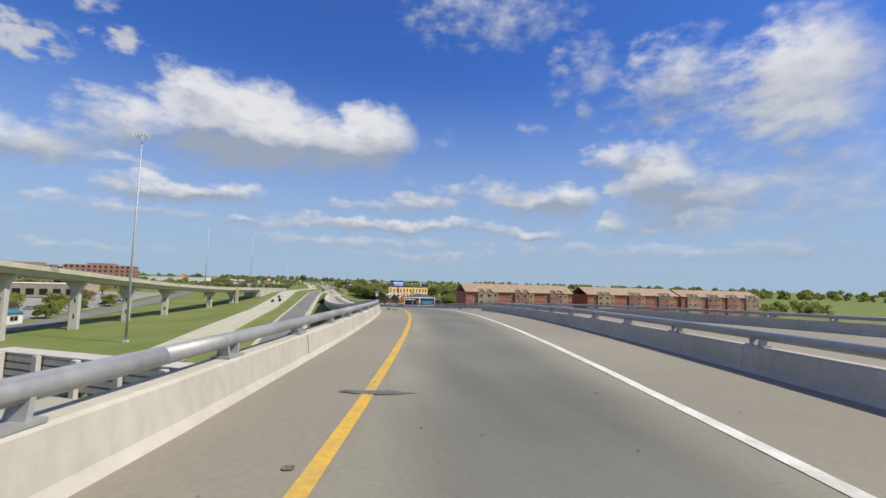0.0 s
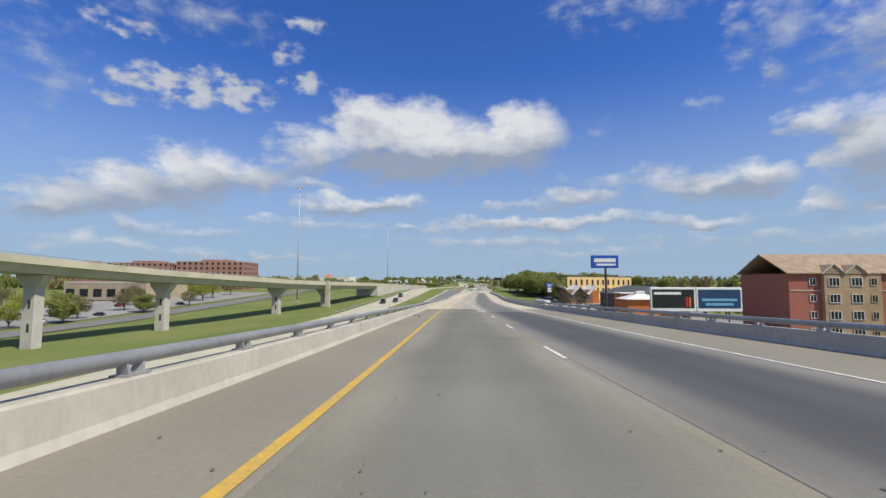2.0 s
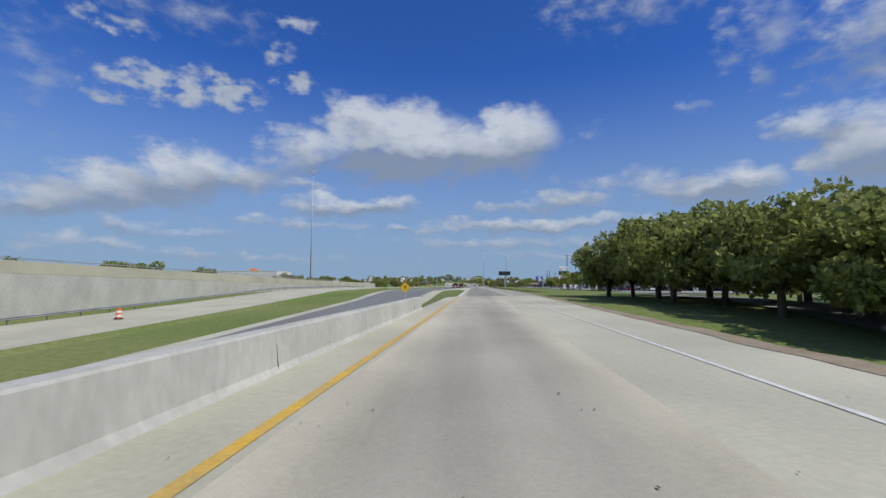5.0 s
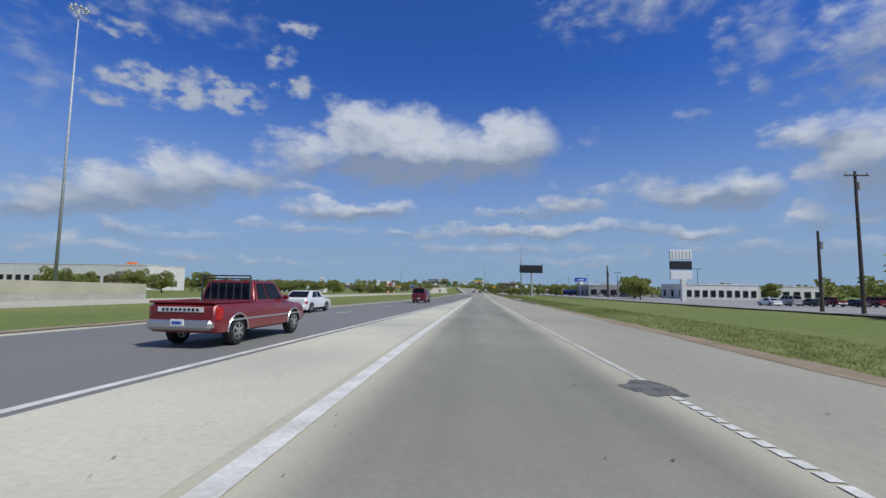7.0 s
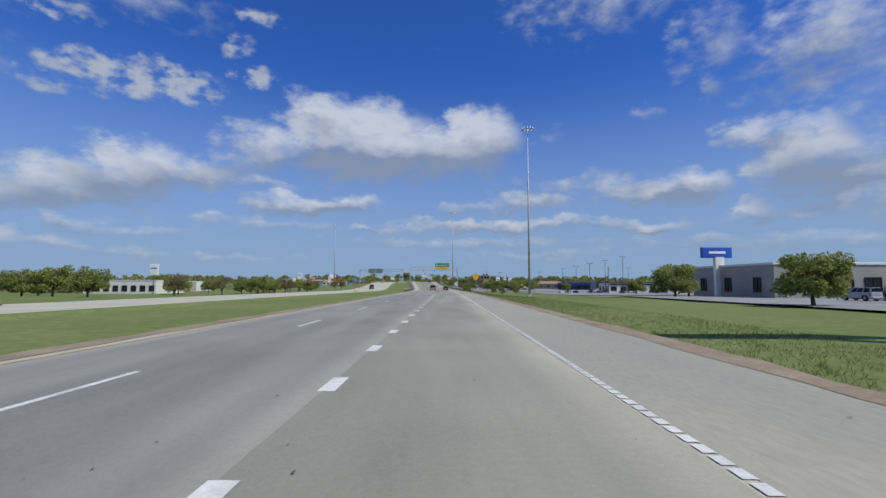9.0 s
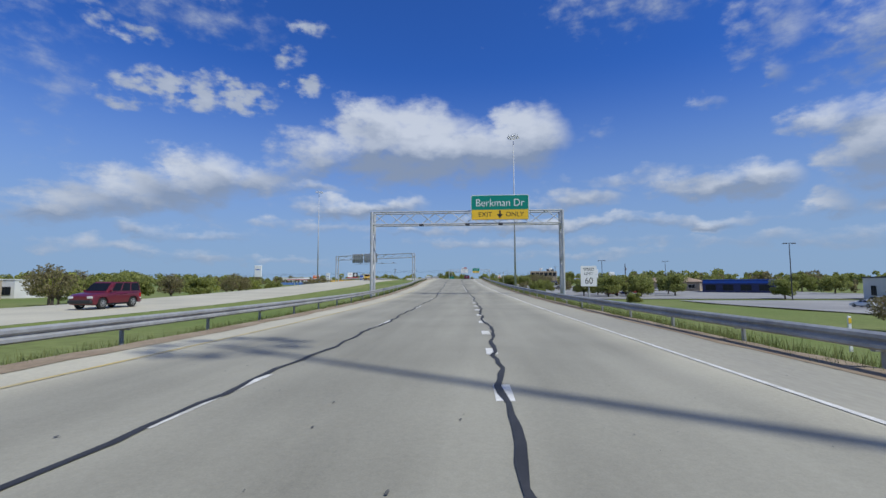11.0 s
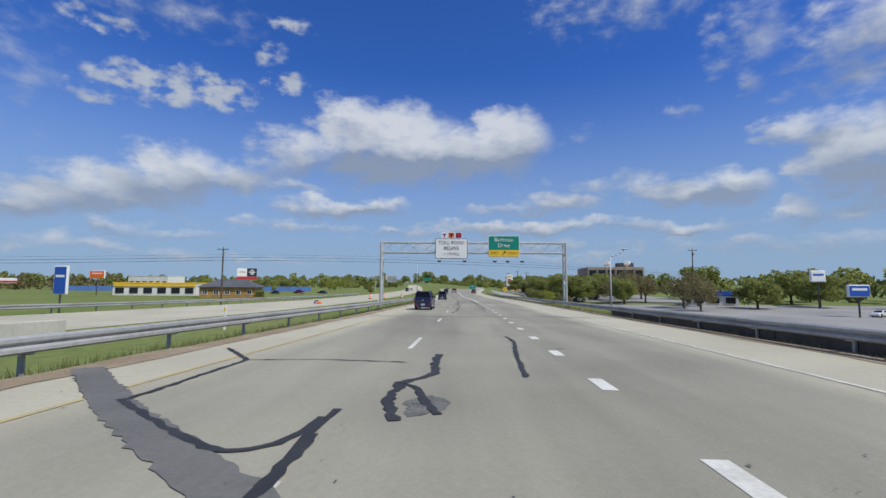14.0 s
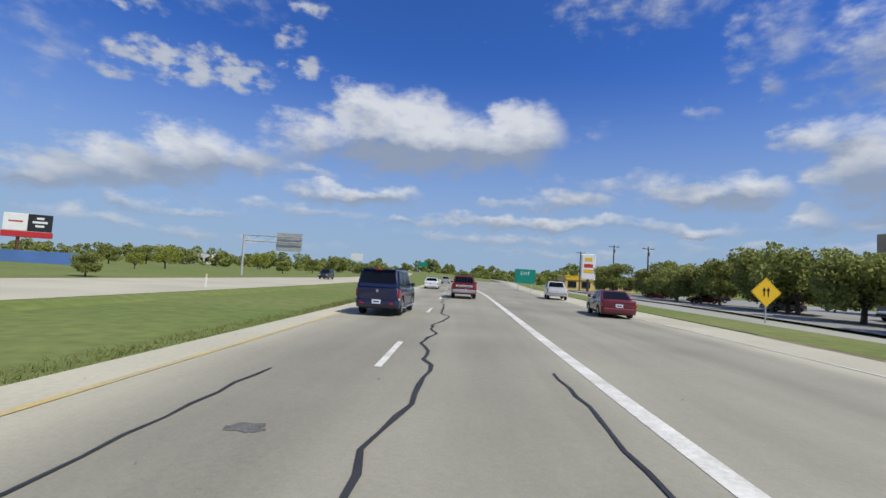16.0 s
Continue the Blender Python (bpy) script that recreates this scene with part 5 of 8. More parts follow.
    if kind == "pickup" and band:
        for sx in (-1, 1):
            bm = bmesh.new()
            box(bm, (0.02, L - 1.0, 0.05), (sx * (W / 2 + 0.004), 0.1, cl + 0.3))
            part("side_trim", bm, CHROME, th, "thin bright trim strip")
            for cy in k["ax"]:
                bm = bmesh.new()
                prev = None
                for a in range(0, 181, 15):
                    p = (sx * (W / 2 + 0.0), cy + (r + 0.09) * math.cos(radians(a)), r + (r + 0.09) * math.sin(radians(a)))
                    if prev:
                        rod(bm, prev, p, 0.028, seg=5)
                    prev = p
                part("arch_trim", bm, CHROME, th, "bright wheel arch trim")
    if kind == "suv":
        bm = bmesh.new()
        box(bm, (W - 0.46, 0.20, 0.045), (0, k["top"][0] + 0.0, roof - 0.035), bevel=0.018)
        spoiler = part("roof_spoiler", bm, paint, th)
        bm = bmesh.new()
        box(bm, (0.3, 0.03, 0.035), (0, k["top"][0] - 0.11, roof - 0.035))
        part("brake_lamp", bm, LAMPRED, spoiler, "high red brake lamp")
        bm = bmesh.new()
        rod(bm, (0, -h - 0.012, belt - 0.16), (0, -h - 0.03, belt - 0.16), 0.06, seg=14)
        part("badge", bm, CHROME, th, "round bright badge")
        for sx in (-1, 1):
            bm = bmesh.new()
            box(bm, (0.16, 0.02, 0.06), (sx * (W / 2 - 0.3), -h - 0.105, cl + 0.2), bevel=0.008)
            part("reflector", bm, LAMPRED, th)
    for sx in (-1, 1):
        for q in ((0.2, -0.55) if kind != "pickup" else (0.25,)):
            bm = bmesh.new()
            box(bm, (0.03, 0.2, 0.03), (sx * (W / 2 + 0.005), q, belt - 0.12), bevel=0.008)
            part("door_handle", bm, paint, th)
    if band:
        bm = bmesh.new()
        box(bm, (W * 0.66, 0.02, 0.13), (0, -h + 0.0, belt - 0.16), bevel=0.005)
        part("tailgate_band", bm, band, th, "pale band across the tailgate")
        for i in range(9):
            bm = bmesh.new()
            box(bm, (0.07, 0.01, 0.07), (-0.48 + i * 0.12, -h - 0.014, belt - 0.16))
            part("band_mark", bm, BLACKTRIM, th)
    if rack:
        bm = bmesh.new()
        y = k["low"][0] - 0.06
        for sx in (-0.78, 0.78):
            rod(bm, (sx, y, belt), (sx, y, roof + 0.14), 0.025, seg=6)
        for z in (roof + 0.05, roof + 0.14):
            rod(bm, (-0.78, y, z), (0.78, y, z), 0.022, seg=6)
        for i in range(5):
            x = -0.5 + 0.25 * i
            rod(bm, (x, y, belt), (x, y, roof + 0.05), 0.014, seg=5)
        part("cab_rack", bm, DARKSTEEL, th, "black tube rack behind the cab")
    if bars:
        for sx in (-1, 1):
            bm = bmesh.new()
            box(bm, (0.16, 1.9, 0.07), (sx * (W / 2 + 0.03), 0.05, cl + 0.02), bevel=0.02)
            part("step_bar", bm, CHROME, th, "silver side step")
            bm = bmesh.new()
            rod(bm, (sx * (tw - 0.14), -1.9, roof + 0.045), (sx * (tw - 0.14), 0.2, roof + 0.045), 0.022, seg=6)
            for q in (-1.85, -0.85, 0.15):
                box(bm, (0.05, 0.12, 0.06), (sx * (tw - 0.14), q, roof + 0.015), bevel=0.01)
            part("roof_rail", bm, BLACKTRIM, th)
    return th


# ---------------------------------------------------------------- buildings
WINDOWS = {}


def window_mesh(w, h, frame, bars=1):
    """A frame with mullions in one piece, and its pane."""
    key = (w, h, frame.name, bars)
    if key not in WINDOWS:
        t = 0.11
        xs = [-w / 2, -w / 2 + t]
        for i in range(bars):
            c = -w / 2 + w * (i + 1) / (bars + 1)
            xs += [c - 0.04, c + 0.04]
        xs += [w / 2 - t, w / 2]
        zs = [-h / 2, -h / 2 + t, h / 2 - t, h / 2]
        bm = bmesh.new()
        g = [[bm.verts.new((x, 0.0, z)) for x in xs] for z in zs]
        for j in range(3):
            for i in range(len(xs) - 1):
                if j == 1 and i % 2:
                    continue
                bm.faces.new((g[j][i], g[j][i + 1], g[j + 1][i + 1], g[j + 1][i]))
        res = bmesh.ops.extrude_face_region(bm, geom=list(bm.faces))
        bmesh.ops.translate(bm, vec=(0, -0.14, 0), verts=[v for v in res["geom"] if isinstance(v, bmesh.types.BMVert)])
        bmesh.ops.recalc_face_normals(bm, faces=bm.faces)
        me = bpy.data.meshes.new("window")
        bm.to_mesh(me)
        bm.free()
        me.materials.append(frame)
        bm = bmesh.new()
        box(bm, (w - 0.12, 0.04, h - 0.12), (0, -0.03, 0))
        pm = bpy.data.meshes.new("pane")
        bm.to_mesh(pm)
        bm.free()
        pm.materials.append(GLASS)
        WINDOWS[key] = (me, pm)
    return WINDOWS[key]


def window(parent, x, y, z, w, h, frame, bars=1, side=0):
    """side: 0 faces -y, 1 faces -x, 2 faces +x."""
    me, pm = window_mesh(w, h, frame, bars)
    ob = new("window", me)
    ob.parent = parent
    ob.matrix_basis = pose(x, y, z, 0, 0, {0: 0, 1: -90, 2: 90}[side])
    glass = new("pane", pm)
    glass.parent = ob
    return ob


def block(th, name, size, at, material, bevel=0.03, label=""):
    bm = bmesh.new()
    box(bm, size, (at[0], at[1], at[2] + size[2] / 2), bevel=bevel)
    return part(name, bm, material, th, label)


def gable(th, w, d, at, rise, over, material, along="x", label=""):
    """A pitched roof with thickness; the ridge runs along x or y."""
    bm = bmesh.new()
    t = 0.25
    if along == "x":
        prof = [(-d / 2 - over, 0), (0, rise), (d / 2 + over, 0), (d / 2 + over, t), (0, rise + t), (-d / 2 - over, t)]
        prism(bm, [(at[1] + p, at[2] + q) for p, q in prof], at[0] - w / 2 - over, at[0] + w / 2 + over, "x")
    else:
        prof = [(-w / 2 - over, 0), (0, rise), (w / 2 + over, 0), (w / 2 + over, t), (0, rise + t), (-w / 2 - over, t)]
        prism(bm, [(at[0] + p, at[2] + q) for p, q in prof], at[1] - d / 2 - over, at[1] + d / 2 + over, "y")
    return part("roof", bm, material, th, label)

# ---------------------------------------------------------------- the flyover on the far side
FLY_X = curve([(20, -101), (100, -97), (150, -92), (192, -86), (241, -78), (264, -73), (310, -62), (331, -57), (389, -49), (470, -43), (549, -40)])
FLY_Z = line((20, 22.0), (100, 19.0), (150, 16.0), (192, 13.2), (241, 9.8), (264, 8.3), (310, 6.2), (331, 5.6), (389, 4.7), (470, 3.0), (549, 1.9))


def fly_sweep(bm, y0, y1, outline, step=6.0, drop=None):
    rows = []
    for y in stations(y0, y1, step):
        rows.append([bm.verts.new((FLY_X(y) + u, y, (FLY_Z(y) + w) if w > -50 else ground_z(FLY_X(y) + u, y) - 0.4)) for u, w in outline])
    k = len(outline)
    for r0, r1 in zip(rows, rows[1:]):
        for i in range(k):
            bm.faces.new((r0[i], r1[i], r1[(i + 1) % k], r0[(i + 1) % k]))
    bm.faces.new(rows[0])
    bm.faces.new(rows[-1][::-1])
    bmesh.ops.recalc_face_normals(bm, faces=bm.faces)


def build_flyover():
    th = thing("flyover_bridge", (0, 0, 0), "pale concrete flyover ramp on flared columns", "bridge")
    bm = bmesh.new()
    fly_sweep(bm, 20, 389, [(0, -0.9), (0, -0.35), (-11, -0.35), (-11, -0.9), (-10.2, -0.95), (-9.2, -2.4), (-1.8, -2.4), (-0.8, -0.95)])
    part("deck", bm, PIERCON, th, "concrete deck on deep girders")
    bm = bmesh.new()
    fly_sweep(bm, 389, 549, [(0, -0.35), (-11, -0.35), (-11, -60), (0.02, -60)])
    part("retaining_wall", bm, WALLCON, th, "pale retaining wall carrying the ramp down")
    for u in (0.0, -10.6):
        bm = bmesh.new()
        fly_sweep(bm, 20, 549, [(u + 0.02, -0.9), (u + 0.02, 0.5), (u - 0.36, 0.5), (u - 0.4, -0.34)])
        part("parapet", bm, SHOULDER, th, "light concrete parapet")
        bm = bmesh.new()
        prev = None
        for y in stations(20, 500, 8):
            p = Vector((FLY_X(y) + u - 0.16, y, FLY_Z(y) + 0.78))
            if prev is not None:
                rod(bm, prev, p, 0.06, seg=6)
            prev = p
        bmesh.ops.remove_doubles(bm, verts=bm.verts, dist=0.001)
        part("rail", bm, RAILSTEEL, th)
    for y in (60, 105, 150, 183, 212, 241, 268, 310, 340):
        x = FLY_X(y) - 5.4
        top = FLY_Z(y) - 2.4
        gz = ground_z(x, y)
        bm = bmesh.new()
        hh = top - gz
        prof = [(-1.25, -0.5), (1.25, -0.5), (1.25, hh - 2.6), (2.9, hh - 0.5), (2.9, hh), (-2.9, hh), (-2.9, hh - 0.5), (-1.25, hh - 2.6)]
        prism(bm, prof, -1.0, 1.0, "y")
        bmesh.ops.bevel(bm, geom=list(bm.edges), offset=0.1, segments=1, affect="EDGES")
        col = part("column", bm, PIERCON, th, "flared concrete column")
        col.location = (x, y, gz)
        # dark plates stand proud of the column, their colour imitating shaded slots
        bm = bmesh.new()
        for z in (hh * 0.28, hh * 0.6):
            box(bm, (0.5, 0.06, 1.6), (0.2, -0.99, z))
        rec = part("recess", bm, TAR, col, "dark plate painted as a slot's shade")
    bm = bmesh.new()
    x, y = FLY_X(331) + 0.4, 331
    box(bm, (1.7, 1.5, FLY_Z(y) + 0.7 - ground_z(x, y)), (x, y, (FLY_Z(y) + 0.7 + ground_z(x, y)) / 2), bevel=0.08)
    part("end_pier", bm, SHOULDER, th, "bright square pier rising past the deck")
    bm = bmesh.new()
    box(bm, (11, 2.2, 5.5), (FLY_X(389) - 5.5, 388.0, FLY_Z(389) - 3.2), bevel=0.08)
    part("abutment", bm, PIERCON, th)


build_flyover()


def build_underpass_wall():
    th = thing("retaining_wall", (-19, 122, 0), "grey stepped retaining wall of an underpass with a wide cap", "retaining wall", "", -33.4)
    long = 72.0
    bm = bmesh.new()
    prism(bm, [(-long, -14), (1, -14), (1, -4.95), (-long, -5.6)], -3.4, 0.6)
    part("wall", bm, RAMPWALL, th, "stained grey concrete wall")
    bm = bmesh.new()
    prism(bm, [(-long, -5.6), (1, -4.95), (1, -4.7), (-long, -5.35)], -3.9, 1.2)
    part("cap", bm, PIERCON, th, "pale wide concrete cap")
    for k in range(4):
        z = -6.3 - 1.5 * k
        bm = bmesh.new()
        box(bm, (long, 0.3, 1.18), (-long / 2 + 1, -3.5 - 0.12 * k, z - 0.3), bevel=0.03)
        part("ledge", bm, RAMPWALL, th)
        bm = bmesh.new()
        box(bm, (long - 0.4, 0.06, 0.10), (-long / 2 + 1, -3.66 - 0.12 * k, z - 0.93))
        part("open_joint", bm, TAR, th, "dark open joint")
    for k in range(6):
        bm = bmesh.new()
        box(bm, (1.5, 1.0, 9.0), (-66 + 11.5 * k, -4.5, -9.8), bevel=0.06)
        part("buttress", bm, PIERCON, th, "pale concrete buttress")


build_underpass_wall()
bm = bmesh.new()
box(bm, (84, 46, 0.5), (-36, -25, -13.0))
street = tagged(link_mesh("road_underpass", bm, PAVE), "grey street in the cutting below the ramps", "road", kind="structure")
street.matrix_basis = pose(-19, 122, 0, 0, 0, -33.4)

# frontage roads and lots on the lower ground
def flat_patch(name, label, corners, material, up=0.06, cells=10, category="paving"):
    (x0, y0), (x1, y1) = corners
    bm = bmesh.new()
    n, m = max(2, int((x1 - x0) / 8)), max(2, int((y1 - y0) / 8))
    g = [[bm.verts.new((x0 + (x1 - x0) * i / n, y0 + (y1 - y0) * j / m, ground_z(x0 + (x1 - x0) * i / n, y0 + (y1 - y0) * j / m) + up + 0.1)) for i in range(n + 1)] for j in range(m + 1)]
    for j in range(m):
        for i in range(n):
            bm.faces.new((g[j][i], g[j][i + 1], g[j + 1][i + 1], g[j + 1][i]))
    return tagged(link_mesh(name, bm, material), label, category, kind="structure")


flat_patch("road_frontage", "grey frontage road beyond the flyover", ((-112, 0), (-101, 480)), ASPHALT, 0.1, category="road")
flat_patch("pavement_bank_lot", "pale parking lot behind the frontage road", ((-190, 190), (-118, 420)), LOTMAT, 0.08)
flat_patch("pavement_motel_lot", "asphalt lot round the motel", ((28, 225), (80, 420)), LOTMAT, 0.08)
flat_patch("pavement_office_lot", "parking lot in front of the offices", ((38, 470), (120, 720)), LOTMAT, 0.08)
flat_patch("pavement_store_lot", "wide parking lot below the embankment", ((40, 880), (150, 1080)), LOTMAT, 0.08)
flat_patch("pavement_dealer_lot", "car dealer lot across the grass", ((60, 780), (200, 870)), LOTMAT, 0.08)
flat_patch("pavement_east_lot", "shaded parking lot under the trees", ((34, 1090), (80, 1230)), LOTMAT, 0.08)
flat_patch("road_exit_frontage", "frontage road beside the exit", ((24.5, 1080), (31, 1500)), PAVE, 0.12, category="road")

# ---------------------------------------------------------------- guardrails
W_BEAM = [(0, 0), (0.075, 0.04), (0.075, 0.10), (0.01, 0.155), (0.075, 0.21), (0.075, 0.27), (0, 0.31), (-0.012, 0.31), (0.06, 0.26), (0.06, 0.215), (-0.012, 0.155), (0.06, 0.095), (0.06, 0.045), (-0.012, 0)]


def guardrail(label, y0, y1, off, side, zf=None, high=0.33, base=-0.35):
    th = thing("guardrail", (0, 0, 0), label, "guardrail", "guardrails")
    bm = bmesh.new()
    sweep(bm, y0, y1, off, [(-u * side, w) for u, w in W_BEAM], high, 4.0, zf)
    part("beam", bm, GUARD, th, "dull corrugated zinc beam")
    bm = bmesh.new()
    box(bm, (0.07, 0.10, 0.9), (0, 0, 0.02), bevel=0.01)
    box(bm, (0.15, 0.1, 0.26), (-0.13 * side, 0, 0.42), bevel=0.01)
    first = None
    y = y0 + 1
    while y < y1:
        if first is None:
            first = ob = part("post", bm, GUARD, th, "thin steel post")
        else:
            ob = new("post", first.data)
            ob.parent = th
        p = road_point(y, off(y) + 0.24 * side)
        if zf:
            p.z = zf(y)
        ob.matrix_basis = Matrix.Translation(p) @ Euler((0, 0, radians(road_turn(y)))).to_matrix().to_4x4()
        y += 3.8
    return th


guardrail("zinc guardrail along the median verge", 744, 1041, lambda y: MAIN_LEFT(y) - 0.9 - 1.2 * smooth01((765 - y) / 20), -1)
guardrail("zinc guardrail along the embankment shoulder", 752, 1116, lambda y: PAVE_RIGHT(y) + 0.45, 1)
guardrail("zinc guardrail beside the opposite carriageway", 880, 1100, lambda y: WEST_LEFT(y) - 0.8, -1, zf=lambda y: west_z(y) + 0.1)
guardrail("zinc guardrail in front of the retaining wall", 300, 520, lambda y: WEST_LEFT(y) - 0.9, -1, zf=lambda y: west_z(y) + 0.1)
parapet("median_bridge_parapet", "grey concrete bridge parapet in the median", 905, 985, lambda y: WEST_RIGHT(y) + 0.6, 1, rail=False, high=0.6, zf=lambda y: west_z(y))

# near-black colour puts the shade below the guardrail into the wall itself
SHADEWALL = mat("shade-dark bridge concrete", (0.105, 0.098, 0.088), 0.9, var=0.3, scale=0.8, fine=8, bump=0.008, color2=(0.07, 0.066, 0.06))


def bridge_wall(name, label, y0, y1, off, side, high, material):
    th = thing(name, (0, 0, 0), label, "barrier")
    bm = bmesh.new()
    sweep(bm, y0, y1, off, [(0, -0.4), (0, high - 0.03), (0.03 * side, high), (0.27 * side, high), (0.3 * side, high - 0.03), (0.3 * side, -1.6), (0.1 * side, -1.6)], 0.0, 3.0)
    part("wall", bm, material, th)
    y = y0 + 5
    while y < y1 - 1:
        bm = bmesh.new()
        box(bm, (0.03, 0.03, high - 0.06), road_point(y, off(y) - 0.004 * side, high / 2), road_turn(y))
        part("joint", bm, TAR, th)
        y += 9.5
    return th


bridge_wall("overpass_wall_right", "low concrete bridge wall behind the guardrail, coloured dark for shade", 884, 1000, lambda y: PAVE_RIGHT(y) + 0.75, 1, 0.52, SHADEWALL)
bridge_wall("overpass_wall_left", "low tan concrete bridge kerb under the guardrail", 884, 972, lambda y: MAIN_LEFT(y) - 0.55, -1, 0.30, RAMPWALL)

# ---------------------------------------------------------------- light masts and lamps
mast((-61, 177, ground_z(-61, 177)), 58, "tall steel light mast on the grass slope")
mast((-81, 362, ground_z(-81, 362)), 53, "tall steel light mast beyond the flyover")
mast((-80, 577, ground_z(-80, 577)), 62, "tall steel light mast behind the ramp wall")
mast((39.5, 754.5, ground_z(39.5, 754.5)), 50, "tall steel light mast on a concrete footing in the grass")
mast((-62.5, 975, ground_z(-62.5, 975)), 49, "tall steel light mast beyond the opposite carriageway")
mast((25.3, 894.5, ground_z(25.3, 894.5)), 46, "tall tapered steel light mast beside the guardrail", r=0.29)
arm_lamp((7.0, 339, ground_z(7.0, 339)), 10.5, 0, "slim grey pole behind the barrier end", 0.8)
arm_lamp((-4.4, 1117, ground_z(-4.4, 1117)), 11.2, 0, "galvanised street lamp with a long curved arm on the median", 3.4)
arm_lamp((31, 1035, ground_z(31, 1035)), 9.5, 180, "galvanised street lamp beside the frontage road", 2.2)
utility_pole((-39.5, 1059, ground_z(-39.5, 1059)), 12.6)
utility_pole((72, 1090, ground_z(72, 1090)), 14.6)
utility_pole((41.6, 536.5, ground_z(41.6, 536.5)), 8.6, arm=False)
utility_pole((43.6, 534, ground_z(43.6, 534)), 14.4)
for px, py, ph in ((58, 655, 12), (62, 668, 12.5), (56, 648, 9.5), (43, 1217, 11.6), (40, 1235, 11.0), (46, 1205, 10.5), (60, 905, 10.0), (90, 820, 12)):
    utility_pole((px, py, ground_z(px, py)), ph, arm=py > 1000)
for dx, dz, thick in ((-1.0, 0.75, 0.014), (0, 0.1, 0.03), (1.0, -0.55, 0.03)):
    za, zb = 8.6, 6.1
    cable((-39.5 + dx * 0.3, 1059 - dx, za + dz), (72 + dx * 0.3, 1090 - dx, zb + dz), -1.1, r=thick)
    cable((-39.5 + dx * 0.3, 1059 - dx, za + dz), (-190, 1010 - dx, za - 2 + dz), 1.2, r=thick)

# ---------------------------------------------------------------- gantries with their signs
G1 = gantry((2.7, 809.5, LINE_Z(810)), 19.6, 7.3, "grey lattice gantry across the road with one exit sign")
p = gantry_panel(G1, "exit_sign", 13.3, 8.9, 5.9, 2.6, SIGNGREEN, "green exit sign with white lettering")
text_mesh("Berkman Dr", 0.78, (13.3, -0.28, 9.35), SIGNWHITE, p, squeeze=0.92)
bm = bmesh.new()
box(bm, (5.7, 0.012, 1.0), (13.3, -0.275, 8.16))
part("lower_band", bm, SIGNYELLOW, p, "yellow lower band")
text_mesh("EXIT", 0.5, (11.8, -0.29, 8.16), SIGNBLACK, p)
text_mesh("ONLY", 0.5, (14.8, -0.29, 8.16), SIGNBLACK, p)
bm = bmesh.new()
prism(bm, [(13.0, 8.2), (13.6, 8.2), (13.3, 7.75)], -0.29, -0.283)
box(bm, (0.16, 0.008, 0.42), (13.3, -0.287, 8.38))
part("arrow", bm, SIGNBLACK, p)
for x in (5.4, 10.0, 13.3):
    hanging_lamp(G1, x, -1.5, 7.0)

G2 = gantry((-33.5, 912, LINE_Z(905) - 0.3), 31.0, 6.9, "grey lattice gantry over the opposite carriageway", yaw=-25)
for x, w in ((8.2, 4.6), (13.6, 5.4)):
    bm = bmesh.new()
    box(bm, (w, 0.08, 3.0), (x, 1.5, 7.3), bevel=0.03)
    q = part("sign_back", bm, SIGNBACK, G2, "bare metal back of a sign")
    for i in range(5):
        bm = bmesh.new()
        box(bm, (0.1, 0.1, 2.9), (x - w / 2 + w * (i + 0.5) / 5, 1.4, 7.3))
        part("stiffener", bm, GALV, q)
for x in (8.5, 13, 17.5, 22):
    hanging_lamp(G2, x, 2.6, 5.6)
bm = bmesh.new()
rod(bm, (6, 2.6, 5.45), (23, 2.6, 5.45), 0.06, seg=6)
part("catwalk_rail", bm, GALV, G2)

G3 = gantry((-1.4, 1026.5, LINE_Z(1026)), 23.8, 6.5, "grey lattice gantry with toll and exit signs")
z0 = LINE_Z(1026)
p = gantry_panel(G3, "toll_sign", 9.1, 8.0 - z0, 4.15, 2.6, SIGNWHITE, "white toll road sign with black lettering", border=SIGNBLACK)
text_mesh("TOLL ROAD", 0.46, (9.1, -0.28, 8.75 - z0), SIGNBLACK, p, squeeze=0.95)
text_mesh("BEGINS", 0.46, (9.1, -0.28, 8.02 - z0), SIGNBLACK, p, squeeze=0.95)
text_mesh("1 1/2 MILE", 0.36, (9.1, -0.28, 7.28 - z0), SIGNBLACK, p, squeeze=0.95)
for x, face, mark in ((8.2, SIGNWHITE, SIGNBLUE), (9.1, SIGNORANGE, SIGNBLACK), (10.05, SIGNMAROON, SIGNRED)):
    q = gantry_panel(G3, "tag_panel", x, 9.72 - z0, 0.86, 0.8, face, "small square toll tag panel")
    bm = bmesh.new()
    box(bm, (0.5, 0.01, 0.16), (x, -0.275, 9.85 - z0), bevel=0.003)
    part("tag_mark", bm, mark, q)
    bm = bmesh.new()
    box(bm, (0.16, 0.01, 0.34), (x, -0.275, 9.62 - z0), bevel=0.003)
    part("tag_mark", bm, SIGNRED if mark is SIGNBLUE else mark, q)
p = gantry_panel(G3, "exit_sign", 15.85, 8.3 - z0, 4.0, 2.75, SIGNGREEN, "green exit sign with white lettering")
text_mesh("Berkman", 0.52, (15.85, -0.28, 9.15 - z0), SIGNWHITE, p, squeeze=0.95)
text_mesh("Drive", 0.52, (15.85, -0.28, 8.42 - z0), SIGNWHITE, p, squeeze=0.95)
bm = bmesh.new()
box(bm, (3.85, 0.012, 0.84), (15.85, -0.275, 7.42 - z0))
part("lower_band", bm, SIGNYELLOW, p, "yellow lower band")
